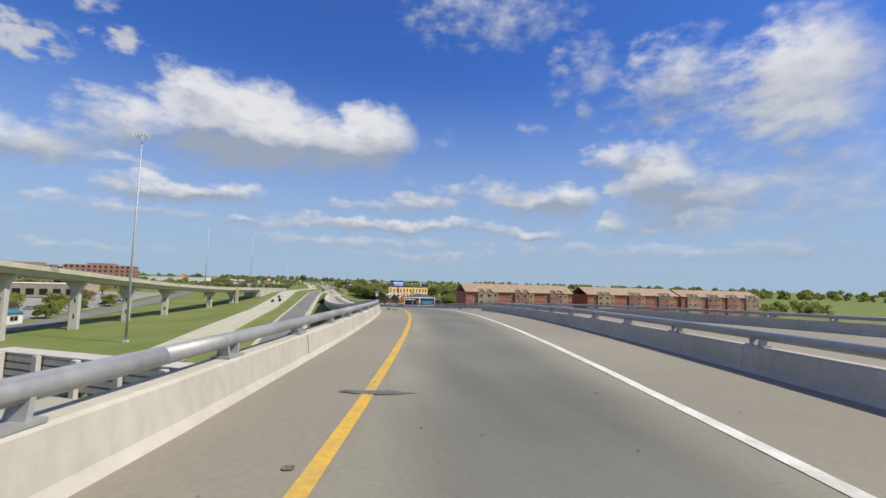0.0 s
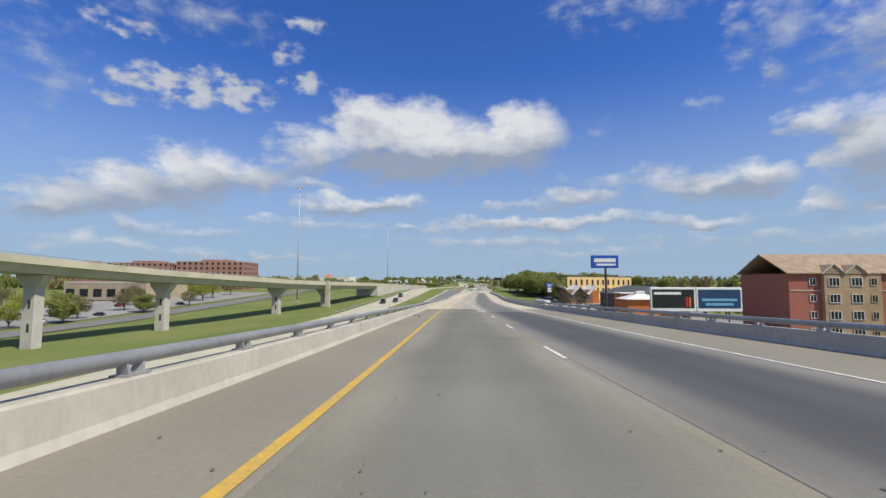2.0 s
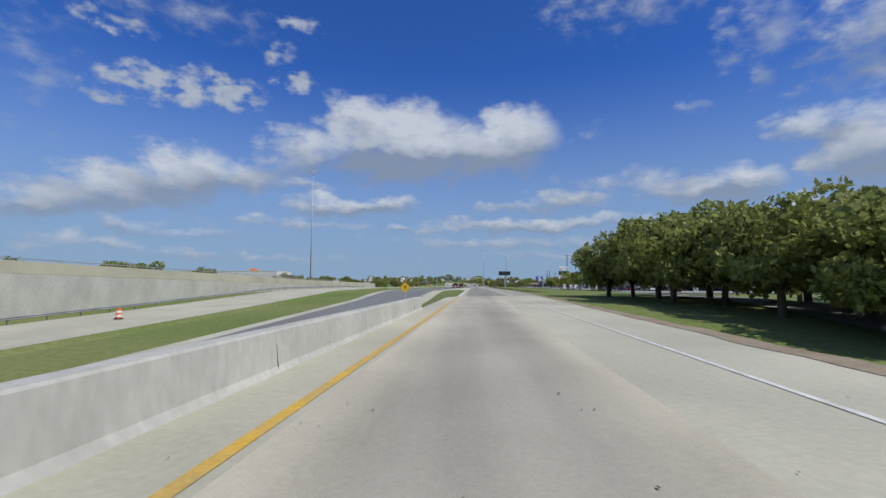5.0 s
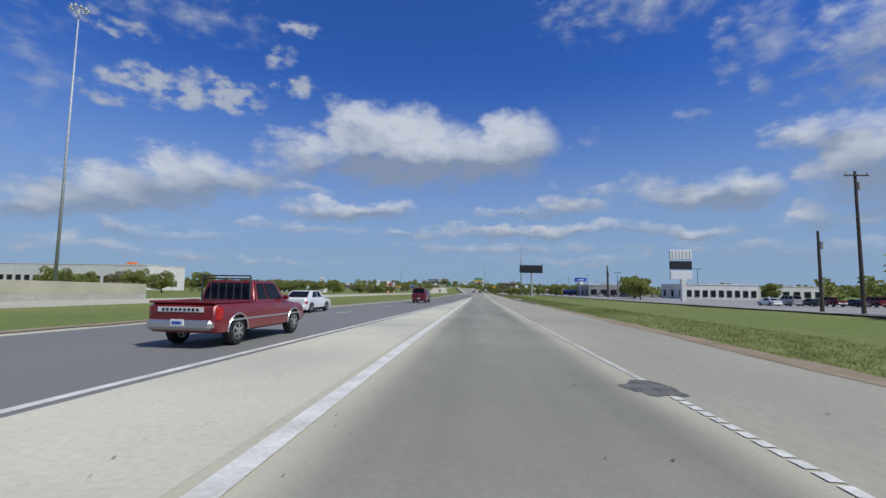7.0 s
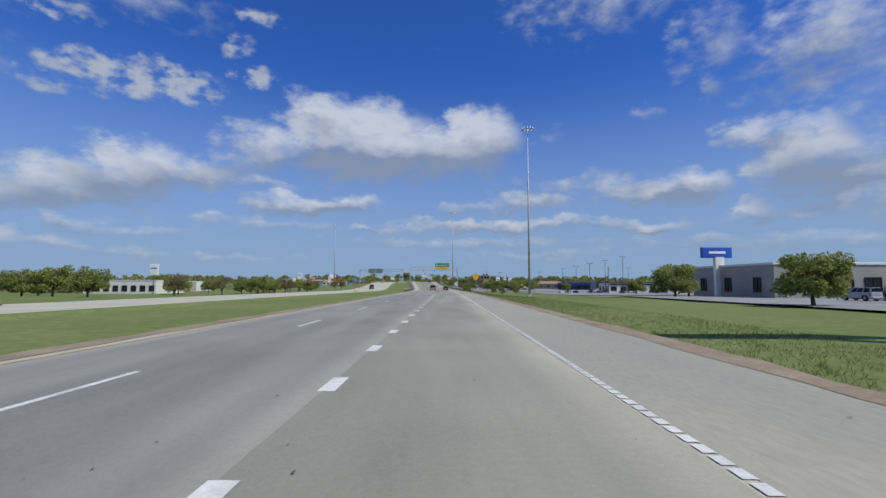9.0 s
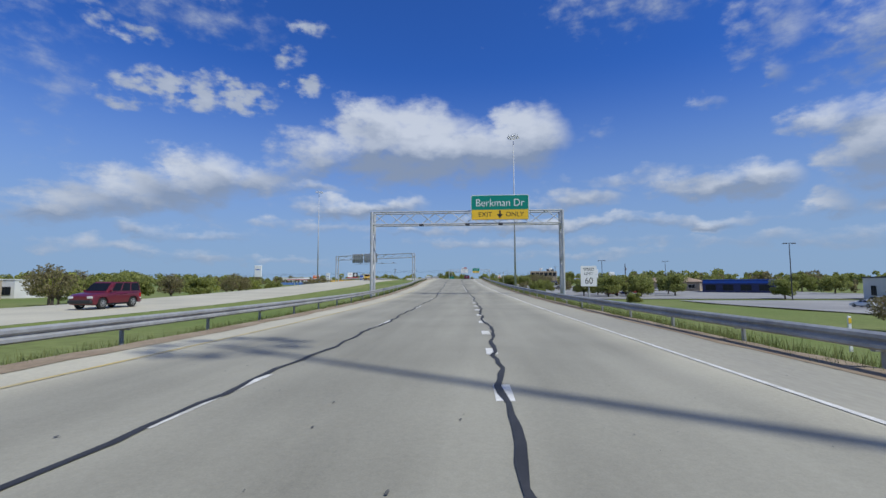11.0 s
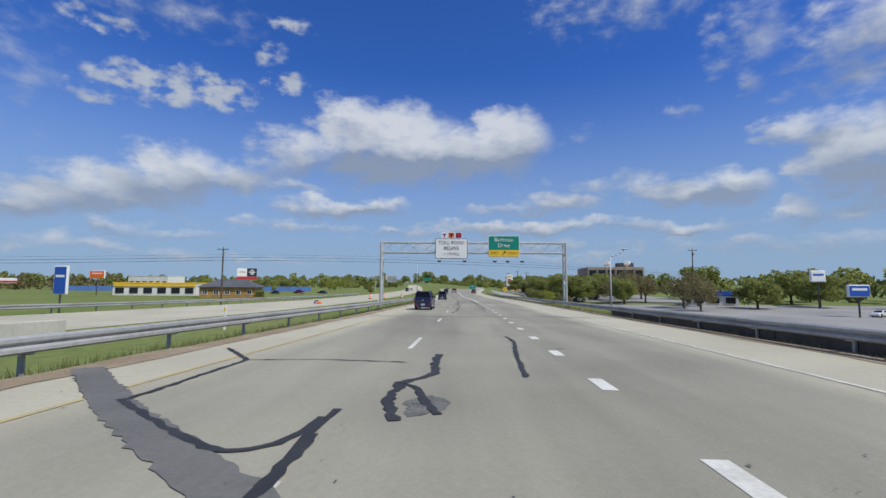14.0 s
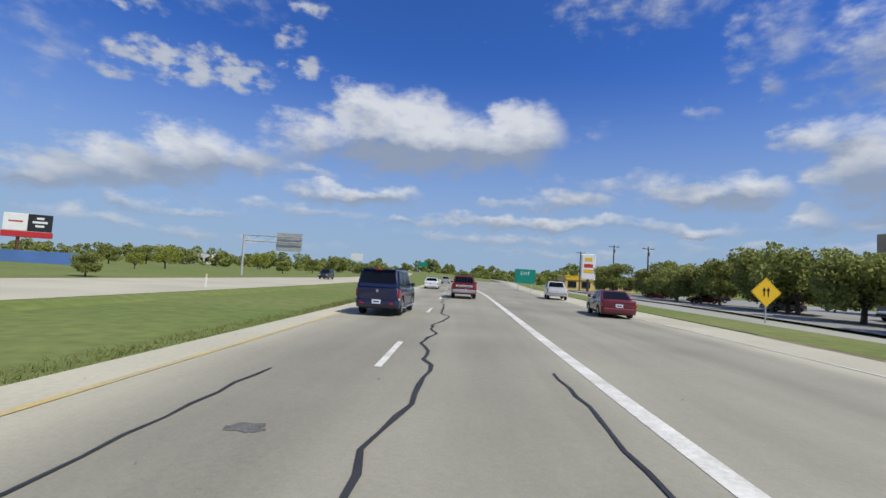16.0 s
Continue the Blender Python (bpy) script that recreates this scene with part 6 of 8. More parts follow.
text_mesh("EXIT", 0.36, (14.7, -0.29, 7.42 - z0), SIGNBLACK, p)
text_mesh("ONLY", 0.36, (17.0, -0.29, 7.42 - z0), SIGNBLACK, p)
bm = bmesh.new()
box(bm, (0.1, 0.008, 0.52), (15.8, -0.287, 7.38 - z0), ry=45)
prism(bm, [(15.78, 7.68 - z0), (16.1, 7.68 - z0), (16.1, 7.36 - z0)], -0.29, -0.283)
part("arrow", bm, SIGNBLACK, p)
for x in (7.6, 10.8, 14.6, 16.2, 18.0):
    hanging_lamp(G3, x, -1.3, 6.3 - z0)

# cantilever sign over the opposite carriageway, seen from behind
th = thing("cantilever_sign", (-31, 1188, ground_z(-31, 1188)), "grey cantilever frame with the back of a sign", "road sign")
for a, b, r, nm in (((0, 0, -0.4), (0, 0, 7.4), 0.2, "column"), ((0, 0, 7.2), (10.5, 0, 7.2), 0.09, "chord"), ((0, 0, 6.2), (10.5, 0, 6.2), 0.09, "chord")):
    bm = bmesh.new()
    rod(bm, a, b, r, seg=8)
    part(nm, bm, GALV, th)
for i in range(8):
    bm = bmesh.new()
    rod(bm, (i * 1.3, 0, 6.2 if i % 2 else 7.2), (i * 1.3 + 1.3, 0, 7.2 if i % 2 else 6.2), 0.04, seg=6)
    part("diagonal", bm, GALV, th)
bm = bmesh.new()
box(bm, (4.6, 0.08, 3.2), (8.0, 0.3, 6.3), bevel=0.02)
part("sign_back", bm, SIGNBACK, th, "bare metal back of a sign")

# ---------------------------------------------------------------- roadside signs
SIGN_LINES = [("LANE ENDS", 0.085, 0.2), ("MERGE", 0.15, 0.0), ("LEFT", 0.15, -0.22)]
diamond_sign((-5.45, 135.9, LINE_Z(135.9) + 0.4), "faded yellow diamond sign telling drivers to merge", SIGN_LINES, SIGNFADED, 0.88, 2.5, -6)
diamond_sign((10.9, 140.5, LINE_Z(140.5) + 0.4), "faded yellow diamond sign on the outer parapet", SIGN_LINES, SIGNFADED, 0.93, 3.3, -8)
diamond_sign((22.8, 745, ground_z(22.8, 745)), "yellow diamond warning sign with faint black lettering", [("BRIDGE", 0.14, 0.38), ("MAY ICE IN", 0.14, 0.12), ("COLD", 0.14, -0.14), ("WEATHER", 0.14, -0.40)], SIGNYELLOW, 1.42, 3.35 - ground_z(22.8, 745))
diamond_sign((6.6, 350, ground_z(6.6, 350)), "yellow diamond warning sign beyond the barrier", [], SIGNYELLOW, 1.2, 3.3, arrow=True)
diamond_sign((-8.6, 415, ground_z(-8.6, 415)), "yellow diamond warning sign in the gore", [], SIGNYELLOW, 1.2, 2.4, arrow=True)
diamond_sign((27.3, 1141, ground_z(27.3, 1141)), "yellow diamond sign with two black arrows", [], SIGNYELLOW, 1.35, 2.2, arrow=True)
post_sign("speed_limit_sign", (20.6, 793, ground_z(20.6, 793)), "white speed limit sign on a steel post", 1.0, 1.3, 1.5, SIGNWHITE, rows=(("SPEED", 0.2, 1.08, SIGNBLACK), ("LIMIT", 0.2, 0.8, SIGNBLACK), ("60", 0.42, 0.34, SIGNBLACK)))
post_sign("exit_gore_sign", (16.4, 1173, ground_z(16.4, 1173)), "green exit sign with a white arrow in the gore", 2.8, 1.9, 1.5, SIGNGREEN, rows=(("EXIT", 0.5, 1.3, SIGNWHITE),), posts=(-0.9, 0.9))
post_sign("green_sign", (-20, 1420, ground_z(-20, 1420)), "distant green guide sign", 7, 3, 6, SIGNGREEN, posts=(-3, 3))
post_sign("white_sign", (-45, 1330, ground_z(-45, 1330)), "distant white toll sign", 6, 3.4, 7, SIGNWHITE, posts=(-2.5, 2.5))

# the object marker at the guardrail's start
th = thing("object_marker", (3.75, 743.5, LINE_Z(743) - 0.3), "small yellow and black striped marker board", "marker board")
bm = bmesh.new()
box(bm, (0.45, 0.03, 0.45), (0, 0, 0.75), bevel=0.01)
part("panel", bm, SIGNYELLOW, th)
for i in range(3):
    bm = bmesh.new()
    box(bm, (0.5 - abs(i - 1) * 0.2, 0.01, 0.07), ((i - 1) * 0.1, -0.022, 0.75 + (i - 1) * -0.1), ry=45)
    part("stripe", bm, SIGNBLACK, th)
bm = bmesh.new()
rod(bm, (0, 0.04, -0.2), (0, 0.04, 0.8), 0.03, seg=6)
part("post", bm, GALV, th)

# barrels and delineators
for x, y in ((-8.5, 741), (-30.5, 322), (-31, 352), (-34, 390), (-27, 290), (-8.9, 1059), (-6.5, 1061), (-4.8, 1078), (-23.5, 560), (-26, 540), (-21, 640), (-22, 660), (-24, 930), (-30, 905)):
    off = x - LINE_X(y)
    z = west_z(y) + 0.12 if WEST_LEFT(y) < off < WEST_RIGHT(y) + 0.2 else ground_z(x, y) + 0.05
    barrel((x, y, z))
barrel((-9.5, 1026, ground_z(-9.5, 1026) + 0.3), 88)
for x, y in ((25.0, 779), (-2.6, 990), (-3.2, 889), (0.8, 856), (-5.5, 940), (-4, 1040), (-6, 1110), (-9, 1140), (26.2, 1096), (22.5, 1060)):
    delineator((x, y, ground_z(x, y)))

# ---------------------------------------------------------------- roadside advertising
def sign_bars(th, x, y, z, w, rows, material, h=0.35, gap=0.6):
    for i, f in enumerate(rows):
        bm = bmesh.new()
        box(bm, (w * f, 0.02, h), (x, y, z - i * gap), bevel=0.005)
        part("lettering_bar", bm, material, th)


def pole_sign(name, where, label, w, h, bottom, face, frame, poles, yaw=0.0, r=0.25, bars=()):
    th = thing(name, where, label, "sign", "", yaw)
    bm = bmesh.new()
    box(bm, (w + 0.3, 0.5, h + 0.3), (0, 0.26, bottom + h / 2), bevel=0.08)
    cab = part("cabinet", bm, frame, th)
    bm = bmesh.new()
    box(bm, (w, 0.06, h), (0, 0.0, bottom + h / 2), bevel=0.02)
    part("sign_face", bm, face, cab)
    for px in poles:
        bm = bmesh.new()
        rod(bm, (px, 0.25, -0.6), (px, 0.25, bottom + 0.2), r, seg=10)
        part("pole", bm, DARKSTEEL, th)
    return th


gz = ground_z(33, 278.5)
th = pole_sign("motel_sign", (33.1, 278.5, gz), "blue motel sign with white bars on a dark pole", 6.6, 3.0, 9.9 - gz, SIGNBLUE, SIGNBLUE, (0.2,), r=0.28)
sign_bars(th, 0, -0.05, 11.75 - gz, 5.4, (1.0,), SIGNWHITE, 0.95)
sign_bars(th, 0.3, -0.05, 10.65 - gz, 4.8, (1.0,), SIGNWHITE, 0.5)
gz = ground_z(31.5, 351.6)
th = pole_sign("motel_sign", (31.6, 351.6, gz), "smaller blue motel sign over two white panels", 2.7, 1.3, 4.0 - gz, SIGNBLUE, SIGNBLUE, (-0.6, 0.6), r=0.1)
sign_bars(th, 0, -0.05, 4.8 - gz, 2.1, (1.0, 0.8), SIGNWHITE, 0.3, 0.45)
for z in (3.3, 2.3):
    bm = bmesh.new()
    box(bm, (1.6, 0.2, 0.75), (0, 0.2, z - gz), bevel=0.03)
    part("panel", bm, SIGNWHITE, th)
gz = ground_z(36, 239)
th = thing("double_billboard", (36.2, 239, gz), "white-framed billboard with two dark adverts", "billboard")
for i, (x, m) in enumerate(((-3.7, SIGNBLACK), (3.75, mat("navy advert", (0.015, 0.05, 0.13), 0.5, var=0.2, scale=0.4, fine=2)))):
    bm = bmesh.new()
    box(bm, (7.3, 0.4, 4.0), (x, 0.2, 3.35 - gz), bevel=0.06)
    fr = part("frame", bm, SIGNWHITE, th)
    bm = bmesh.new()
    box(bm, (6.8, 0.05, 3.1), (x, -0.01, 3.45 - gz), bevel=0.01)
    part("advert", bm, m, fr)
    sign_bars(th, x - 0.9 * (1 - i), -0.05, 4.35 - gz if i == 0 else 3.3 - gz, 4.4 if i == 0 else 5.6, (1.0,) if i == 0 else (1.0, 0.8), SIGNWHITE if i == 0 else mat("pale blue print", (0.16, 0.42, 0.62), 0.5), 0.42, 0.75)
for x, m in ((-1.5, SIGNRED), (-1.0, SIGNORANGE)):
    bm = bmesh.new()
    box(bm, (0.32, 0.03, 1.6), (x, -0.05, 2.9 - gz), bevel=0.01)
    part("advert_shape", bm, m, th)
for x in (-5.5, -1.8, 1.8, 5.5):
    bm = bmesh.new()
    rod(bm, (x, 0.5, -0.4), (x, 0.5, 2.0 - gz), 0.12, seg=8)
    part("post", bm, DARKSTEEL, th)

gz = ground_z(27, 637)
th = pole_sign("display_board", (27.2, 637, gz), "large dark electronic display board on a steel column", 7.3, 2.3, 7.9 - gz, LEDBLACK, DARKSTEEL, (), r=0.3)
bm = bmesh.new()
rod(bm, (0.2, 0.4, -0.4), (0.2, 0.4, 8.0 - gz), 0.32, seg=12)
part("column", bm, GALV, th)
for x in (-3.5, 3.6):
    bm = bmesh.new()
    box(bm, (0.3, 0.3, 0.35), (x, 0.2, 10.5 - gz), bevel=0.05)
    part("camera_box", bm, DARKSTEEL, th)
gz = ground_z(55.5, 595)
th = thing("pylon_sign", (55.6, 595, gz), "tall pylon sign with white and dark panels", "sign")
for z0_, h_, m in ((9.9, 2.2, SIGNWHITE), (7.5, 2.0, LEDBLACK), (5.2, 1.9, SIGNWHITE)):
    bm = bmesh.new()
    box(bm, (5.0, 0.6, h_), (0, 0, z0_ + h_ / 2 - gz), bevel=0.06)
    part("panel", bm, m, th)
for i in range(6):
    bm = bmesh.new()
    box(bm, (0.12, 0.04, 1.7), (-2.0 + 0.8 * i, -0.33, 11.0 - gz))
    part("lattice_bar", bm, STUCCOGREY, th)
bm = bmesh.new()
box(bm, (1.1, 0.8, 5.2 - gz + 0.4), (0.5, 0.1, (5.2 - gz) / 2 - 0.2), bevel=0.05)
part("column", bm, STUCCOWHITE, th)
gz = ground_z(60.5, 702)
th = pole_sign("dealer_sign", (60.6, 702, gz), "blue oval dealer sign on a white column", 5.2, 1.6, 6.3 - gz, SIGNBLUE, SIGNBLUE, ())
sign_bars(th, 0, -0.05, 7.1 - gz, 3.0, (1.0,), SIGNWHITE, 0.4)
bm = bmesh.new()
box(bm, (1.6, 0.7, 6.4 - gz), (0.4, 0.3, (6.4 - gz) / 2 - 0.1), bevel=0.05)
part("column", bm, STUCCOWHITE, th)
gz = ground_z(-116.5, 1232)
th = thing("billboard", (-116.5, 1232, gz), "large billboard with a white and dark advert over red trim", "billboard", "", 27)
for x, m in ((-2.75, SIGNWHITE), (2.75, LEDBLACK)):
    bm = bmesh.new()
    box(bm, (5.4, 0.6, 4.9), (x, 0, 10.0 - gz), bevel=0.08)
    part("panel", bm, m, th)
sign_bars(th, -2.6, -0.33, 10.2 - gz, 3.2, (1.0,), SIGNRED, 0.4)
sign_bars(th, 2.8, -0.33, 11.3 - gz, 3.4, (0.5, 1.0, 0.6), SIGNWHITE, 0.6, 1.1)
bm = bmesh.new()
box(bm, (11.2, 1.2, 1.7), (0, 0.2, 6.6 - gz), bevel=0.08)
part("catwalk", bm, SIGNRED, th, "dull red lower trim")
bm = bmesh.new()
rod(bm, (-2, 0.4, -0.5), (-2, 0.4, 6.0 - gz), 0.4, seg=12)
part("column", bm, mat("rust brown paint", (0.12, 0.045, 0.03), 0.7), th)
gz = ground_z(38.7, 1225)
th = pole_sign("fuel_sign", (39.5, 1225, gz), "white fuel station sign with yellow and red shapes", 3.2, 6.2, 3.0 - gz, SIGNWHITE, SIGNWHITE, (0,), r=0.3)
for z, m, w in ((8.0, SIGNYELLOW, 1.8), (6.4, SIGNRED, 2.2), (5.0, SIGNYELLOW, 2.4)):
    bm = bmesh.new()
    box(bm, (w, 0.02, 0.9), (0, -0.05, z - gz), bevel=0.005)
    part("sign_shape", bm, m, th)
for x, y, m, w, h_, b_ in ((88, 1069, SIGNWHITE, 3, 2.2, 4.6), (78, 1048, SIGNBLUE, 3.4, 1.8, 1.8), (92, 1030, SIGNYELLOW, 4, 2.0, 1.6), (60, 940, SIGNWHITE, 2.4, 5.0, 0.8), (72, 958, SIGNWHITE, 2.0, 4.2, 1.0), (-82, 1048, SIGNWHITE, 2.2, 6.0, 1.5), (-58, 1042, SIGNBLUE, 2.0, 4.5, 1.5), (-116, 1120, SIGNORANGE, 5.0, 2.4, 5.0), (-85, 960, SIGNWHITE, 3.0, 5, 4), (-95, 800, SIGNWHITE, 3.0, 4.0, 4.5)):
    gz = ground_z(x, y)
    th = pole_sign("shop_sign", (x, y, gz), "shop sign on a steel pole beside the lot", w, h_, b_ - gz, m, SIGNWHITE, (0,), r=0.14)
    sign_bars(th, 0, -0.05, b_ + h_ * 0.65 - gz, w * 0.75, (1.0,), SIGNWHITE if m is not SIGNWHITE else SIGNBLUE, 0.4)


# ---------------------------------------------------------------- lamps over the lots
def lot_lamp(where, height, heads=2):
    th = thing("lot_lamp", where, "dark steel parking lot lamp with two box heads", "lot lamp", "parking lot lamps")
    bm = bmesh.new()
    rod(bm, (0, 0, -0.4), (0, 0, height), 0.13, 0.08, 8)
    part("pole", bm, DARKSTEEL, th)
    bm = bmesh.new()
    rod(bm, (-0.9, 0, height - 0.05), (0.9, 0, height - 0.05), 0.05, seg=6)
    part("cross_bar", bm, DARKSTEEL, th)
    for dx in (-0.95, 0.95):
        bm = bmesh.new()
        box(bm, (0.75, 0.5, 0.22), (dx, 0, height - 0.12), bevel=0.04)
        part("lamp_head", bm, DARKSTEEL, th)
    return th


for x, y, top in ((85.4, 830, 11.0), (83.1, 842, 10.0), (92.7, 830, 12.3), (97.5, 822, 13.6), (112.8, 850, 9.7), (85, 870, 9.8), (66, 668, 9.5), (88, 650, 10.5), (60, 930, 9.0), (95, 960, 10.0)):
    gz = ground_z(x, y)
    lot_lamp((x, y, gz), top - gz)

# ---------------------------------------------------------------- apartment blocks of red brick
def apartment(x0, x1, y, top, label):
    w = x1 - x0
    gz = min(ground_z(x0, y), ground_z(x1, y)) - 0.3
    th = thing("apartment_building", ((x0 + x1) / 2, y, gz), label, "apartment building", "brick apartments")
    eave = (top - gz) * 0.76
    d = 17.0
    block(th, "wall", (w, d, eave), (0, d / 2, 0), BRICKRED, 0.05, "red brick wall")
    fh = eave / 4.0
    gable(th, w, d, (0, d / 2, eave), (top - gz) - eave, 0.7, ROOFBROWN, "x", "brown shingle roof")
    n = max(3, int(w / 17))
    for i in range(n):
        cx = -w / 2 + w * (i + 0.5) / n
        # projecting twin-gabled bay
        bm = bmesh.new()
        box(bm, (8.6, 1.0, eave), (cx, -0.5, eave / 2), bevel=0.03)
        bay = part("bay", bm, BRICKTAN if i % 3 == 0 else BRICKRED, th)
        bm = bmesh.new()
        box(bm, (3.2, 0.5, eave), (cx + 6.2, -0.25, eave / 2), bevel=0.03)
        part("tan_bay", bm, BRICKTAN, th, "tan brick bay")
        for dx in (-2.3, 2.3):
            bm = bmesh.new()
            prism(bm, [(cx + dx - 2.4, eave), (cx + dx + 2.4, eave), (cx + dx, eave + 2.0)], -1.15, 4.0, "y")
            gab = part("gable", bm, ROOFBROWN, th)
            for s in (-1, 1):
                bm = bmesh.new()
                rod(bm, (cx + dx + s * 2.5, -1.25, eave - 0.1), (cx + dx, -1.25, eave + 2.05), 0.16, seg=4)
                part("bargeboard", bm, TRIMTAN, gab, "tan barge board")
        for f in range(4):
            z = fh * (f + 0.52)
            for dx in (-2.3, 2.3):
                window(th, cx + dx, -1.02, z, 2.3, 1.9, TRIMWHITE, 2)
            window(th, cx + 6.2, -0.52, z, 1.3, 1.6, TRIMTAN, 1)
            window(th, cx - 6.0, -0.02, z, 1.4, 1.6, TRIMWHITE, 1)
        bm = bmesh.new()
        box(bm, (w / n - 0.4, 0.12, 0.25), (cx, -0.06, fh * 2.98), bevel=0.02)
        part("band_course", bm, TRIMTAN, th)
    return th


apartment(68, 134, 264, 12.6, "four-storey red brick apartments with brown gabled roof")
apartment(147, 214, 268, 12.4, "brick apartment block with twin tan gables")
apartment(224, 292, 275, 12.2, "further brick apartment block under a brown roof")

# ---------------------------------------------------------------- yellow office block
th = thing("office_building", (61, 381, ground_z(61, 381)), "two-storey yellow stucco building with narrow windows", "office building", "", 26)
hh = 8.5 - ground_z(61, 381)
block(th, "wall", (39, 20, hh), (0, 10, 0), STUCCOYEL, 0.05)
block(th, "roof_edge", (39.3, 20.3, 0.35), (0, 10, hh), ROOFGREY, 0.03, "dark flat roof edge")
for i in range(12):
    for f in (0.40, 0.76):
        window(th, -17.6 + 3.2 * i, -0.01, hh * f, 0.95, 2.5, BLACKTRIM, 0)
for i in range(9):
    bm = bmesh.new()
    box(bm, (0.12, 0.1, hh * 0.9), (-16 + 4 * i + 0.2, -0.04, hh * 0.5))
    part("pilaster", bm, STUCCOTAN, th)
for i in range(4):
    for f in (0.40, 0.76):
        window(th, -19.51, 3 + 4.5 * i, hh * f, 0.95, 2.5, BLACKTRIM, 0, side=1)

# ---------------------------------------------------------------- motel lobby with a folded white canopy roof
gz = ground_z(44, 355)
th = thing("motel_lobby", (44.5, 354, gz), "brick motel lobby under a folded white shell roof", "motel", "", 8)
th.matrix_basis = th.matrix_basis @ Matrix.Diagonal((0.8, 0.8, 1.0, 1.0))
block(th, "wall", (15.5, 9, 2.9 - gz), (0, 5.5, 0), mat("brown brick", (0.26, 0.13, 0.07), 0.85, var=0.3, scale=1, fine=8), 0.04)
bm = bmesh.new()
for i in range(2):
    xa = -8.8 + i * 8.8
    # each fold dips to a point at the ground and rises to an edge on both sides
    n = 8
    rows = []
    for j in range(n + 1):
        v = j / n
        row = []
        for k2 in range(n + 1):
            u = k2 / n
            dip = 1 - abs(2 * u - 1)
            z = 3.6 - gz - dip * (3.6 if j == 0 else 3.6 * (1 - 0.55 * v)) * 0.85 + 0.5 * abs(2 * u - 1) ** 2
            row.append(bm.verts.new((xa + u * 8.8, -1.6 + v * 11.5, z + 0.5 * v)))
        rows.append(row)
    for r0, r1 in zip(rows, rows[1:]):
        for k2 in range(n):
            bm.faces.new((r0[k2], r0[k2 + 1], r1[k2 + 1], r1[k2]))
res = bmesh.ops.extrude_face_region(bm, geom=list(bm.faces))
bmesh.ops.translate(bm, vec=(0, 0, 0.22), verts=[v for v in res["geom"] if isinstance(v, bmesh.types.BMVert)])
bmesh.ops.recalc_face_normals(bm, faces=bm.faces)
part("shell_roof", bm, STUCCOWHITE, th, "white folded concrete shell")
for x in (-5.8, -2.6, 2.6, 5.8):
    window(th, x, 0.98, 1.5 - gz * 0.4, 1.5, 1.5, TRIMWHITE, 1)
bm = bmesh.new()
box(bm, (4, 6, 2.6 - gz), (10.0, 6, (2.6 - gz) / 2), bevel=0.04)
part("wing", bm, STUCCOORANGE, th, "orange side wing")

# low dark-roofed motel wing
gz = ground_z(57, 316)
th = thing("motel_wing", (57, 320, gz), "low motel wing with orange walls and a dark hipped roof", "motel", "", -4)
block(th, "wall", (15, 50, 2.0 - gz), (0, 3, 0), mat("brown siding", (0.14, 0.10, 0.075), 0.85, var=0.2), 0.04)
bm = bmesh.new()
low = [(-8.6, -23, 2.0 - gz), (8.6, -23, 2.0 - gz), (8.6, 29, 2.0 - gz), (-8.6, 29, 2.0 - gz)]
top = [(-0.6, -15, 4.9 - gz), (0.6, -15, 4.9 - gz), (0.6, 15, 4.9 - gz), (-0.6, 15, 4.9 - gz)]
loft_sides(bm, low, top)
part("roof", bm, ROOFGREY, th, "dark grey hipped shingle roof")
bm = bmesh.new()
box(bm, (6.5, 9, 2.6 - gz), (-8.5, -17.5, (2.6 - gz) / 2), bevel=0.04)
part("orange_wing", bm, STUCCOORANGE, th, "orange end wall")
bm = bmesh.new()
box(bm, (7, 9.6, 0.3), (-8.5, -17.5, 2.75 - gz), bevel=0.04)
part("parapet_cap", bm, TRIMWHITE, th, "white cap")
gz = ground_z(44, 288)
th = thing("small_hut", (43.5, 284, gz), "small orange hut with a white pyramid roof", "hut")
block(th, "wall", (8.5, 7, 1.7 - gz), (0, 0, 0), STUCCOORANGE, 0.04)
bm = bmesh.new()
loft_sides(bm, [(-5, -4.2, 1.7 - gz), (5, -4.2, 1.7 - gz), (5, 4.2, 1.7 - gz), (-5, 4.2, 1.7 - gz)], [(-1.2, -1, 3.0 - gz), (1.2, -1, 3.0 - gz), (1.2, 1, 3.0 - gz), (-1.2, 1, 3.0 - gz)])
part("roof", bm, STUCCOWHITE, th, "white hipped roof")
block(th, "roof_unit", (2.2, 1.6, 0.8), (0, 0, 3.0 - gz), TRIMWHITE, 0.05, "white rooftop unit")

# ---------------------------------------------------------------- pink office campus beyond the flyover
def stone_office(x, y, w, d, top, label, yaw=0.0):
    gz = ground_z(x, y)
    th = thing("office_building", (x, y, gz), label, "office building", "pink stone offices", yaw)
    hh = top - gz
    block(th, "wall", (w, d, hh), (0, d / 2, 0), BRICKPINK, 0.06)
    block(th, "roof_drum", (w * 0.4, d * 0.5, 1.6), (0, d / 2, hh), BRICKPINK, 0.05)
    floors = 6
    for f in range(floors):
        z = hh * (f + 0.55) / floors
        n = int(w / 3.4)
        for i in range(n):
            window(th, -w / 2 + w * (i + 0.5) / n, -0.01, z, 1.7, hh / floors * 0.55, BRICKPINK, 0)
        m = int(d / 3.4)
        for i in range(m):
            window(th, w / 2 + 0.01, d * (i + 0.5) / m, z, 1.9, hh / floors * 0.5, BRICKPINK, 0, side=2)
    return th


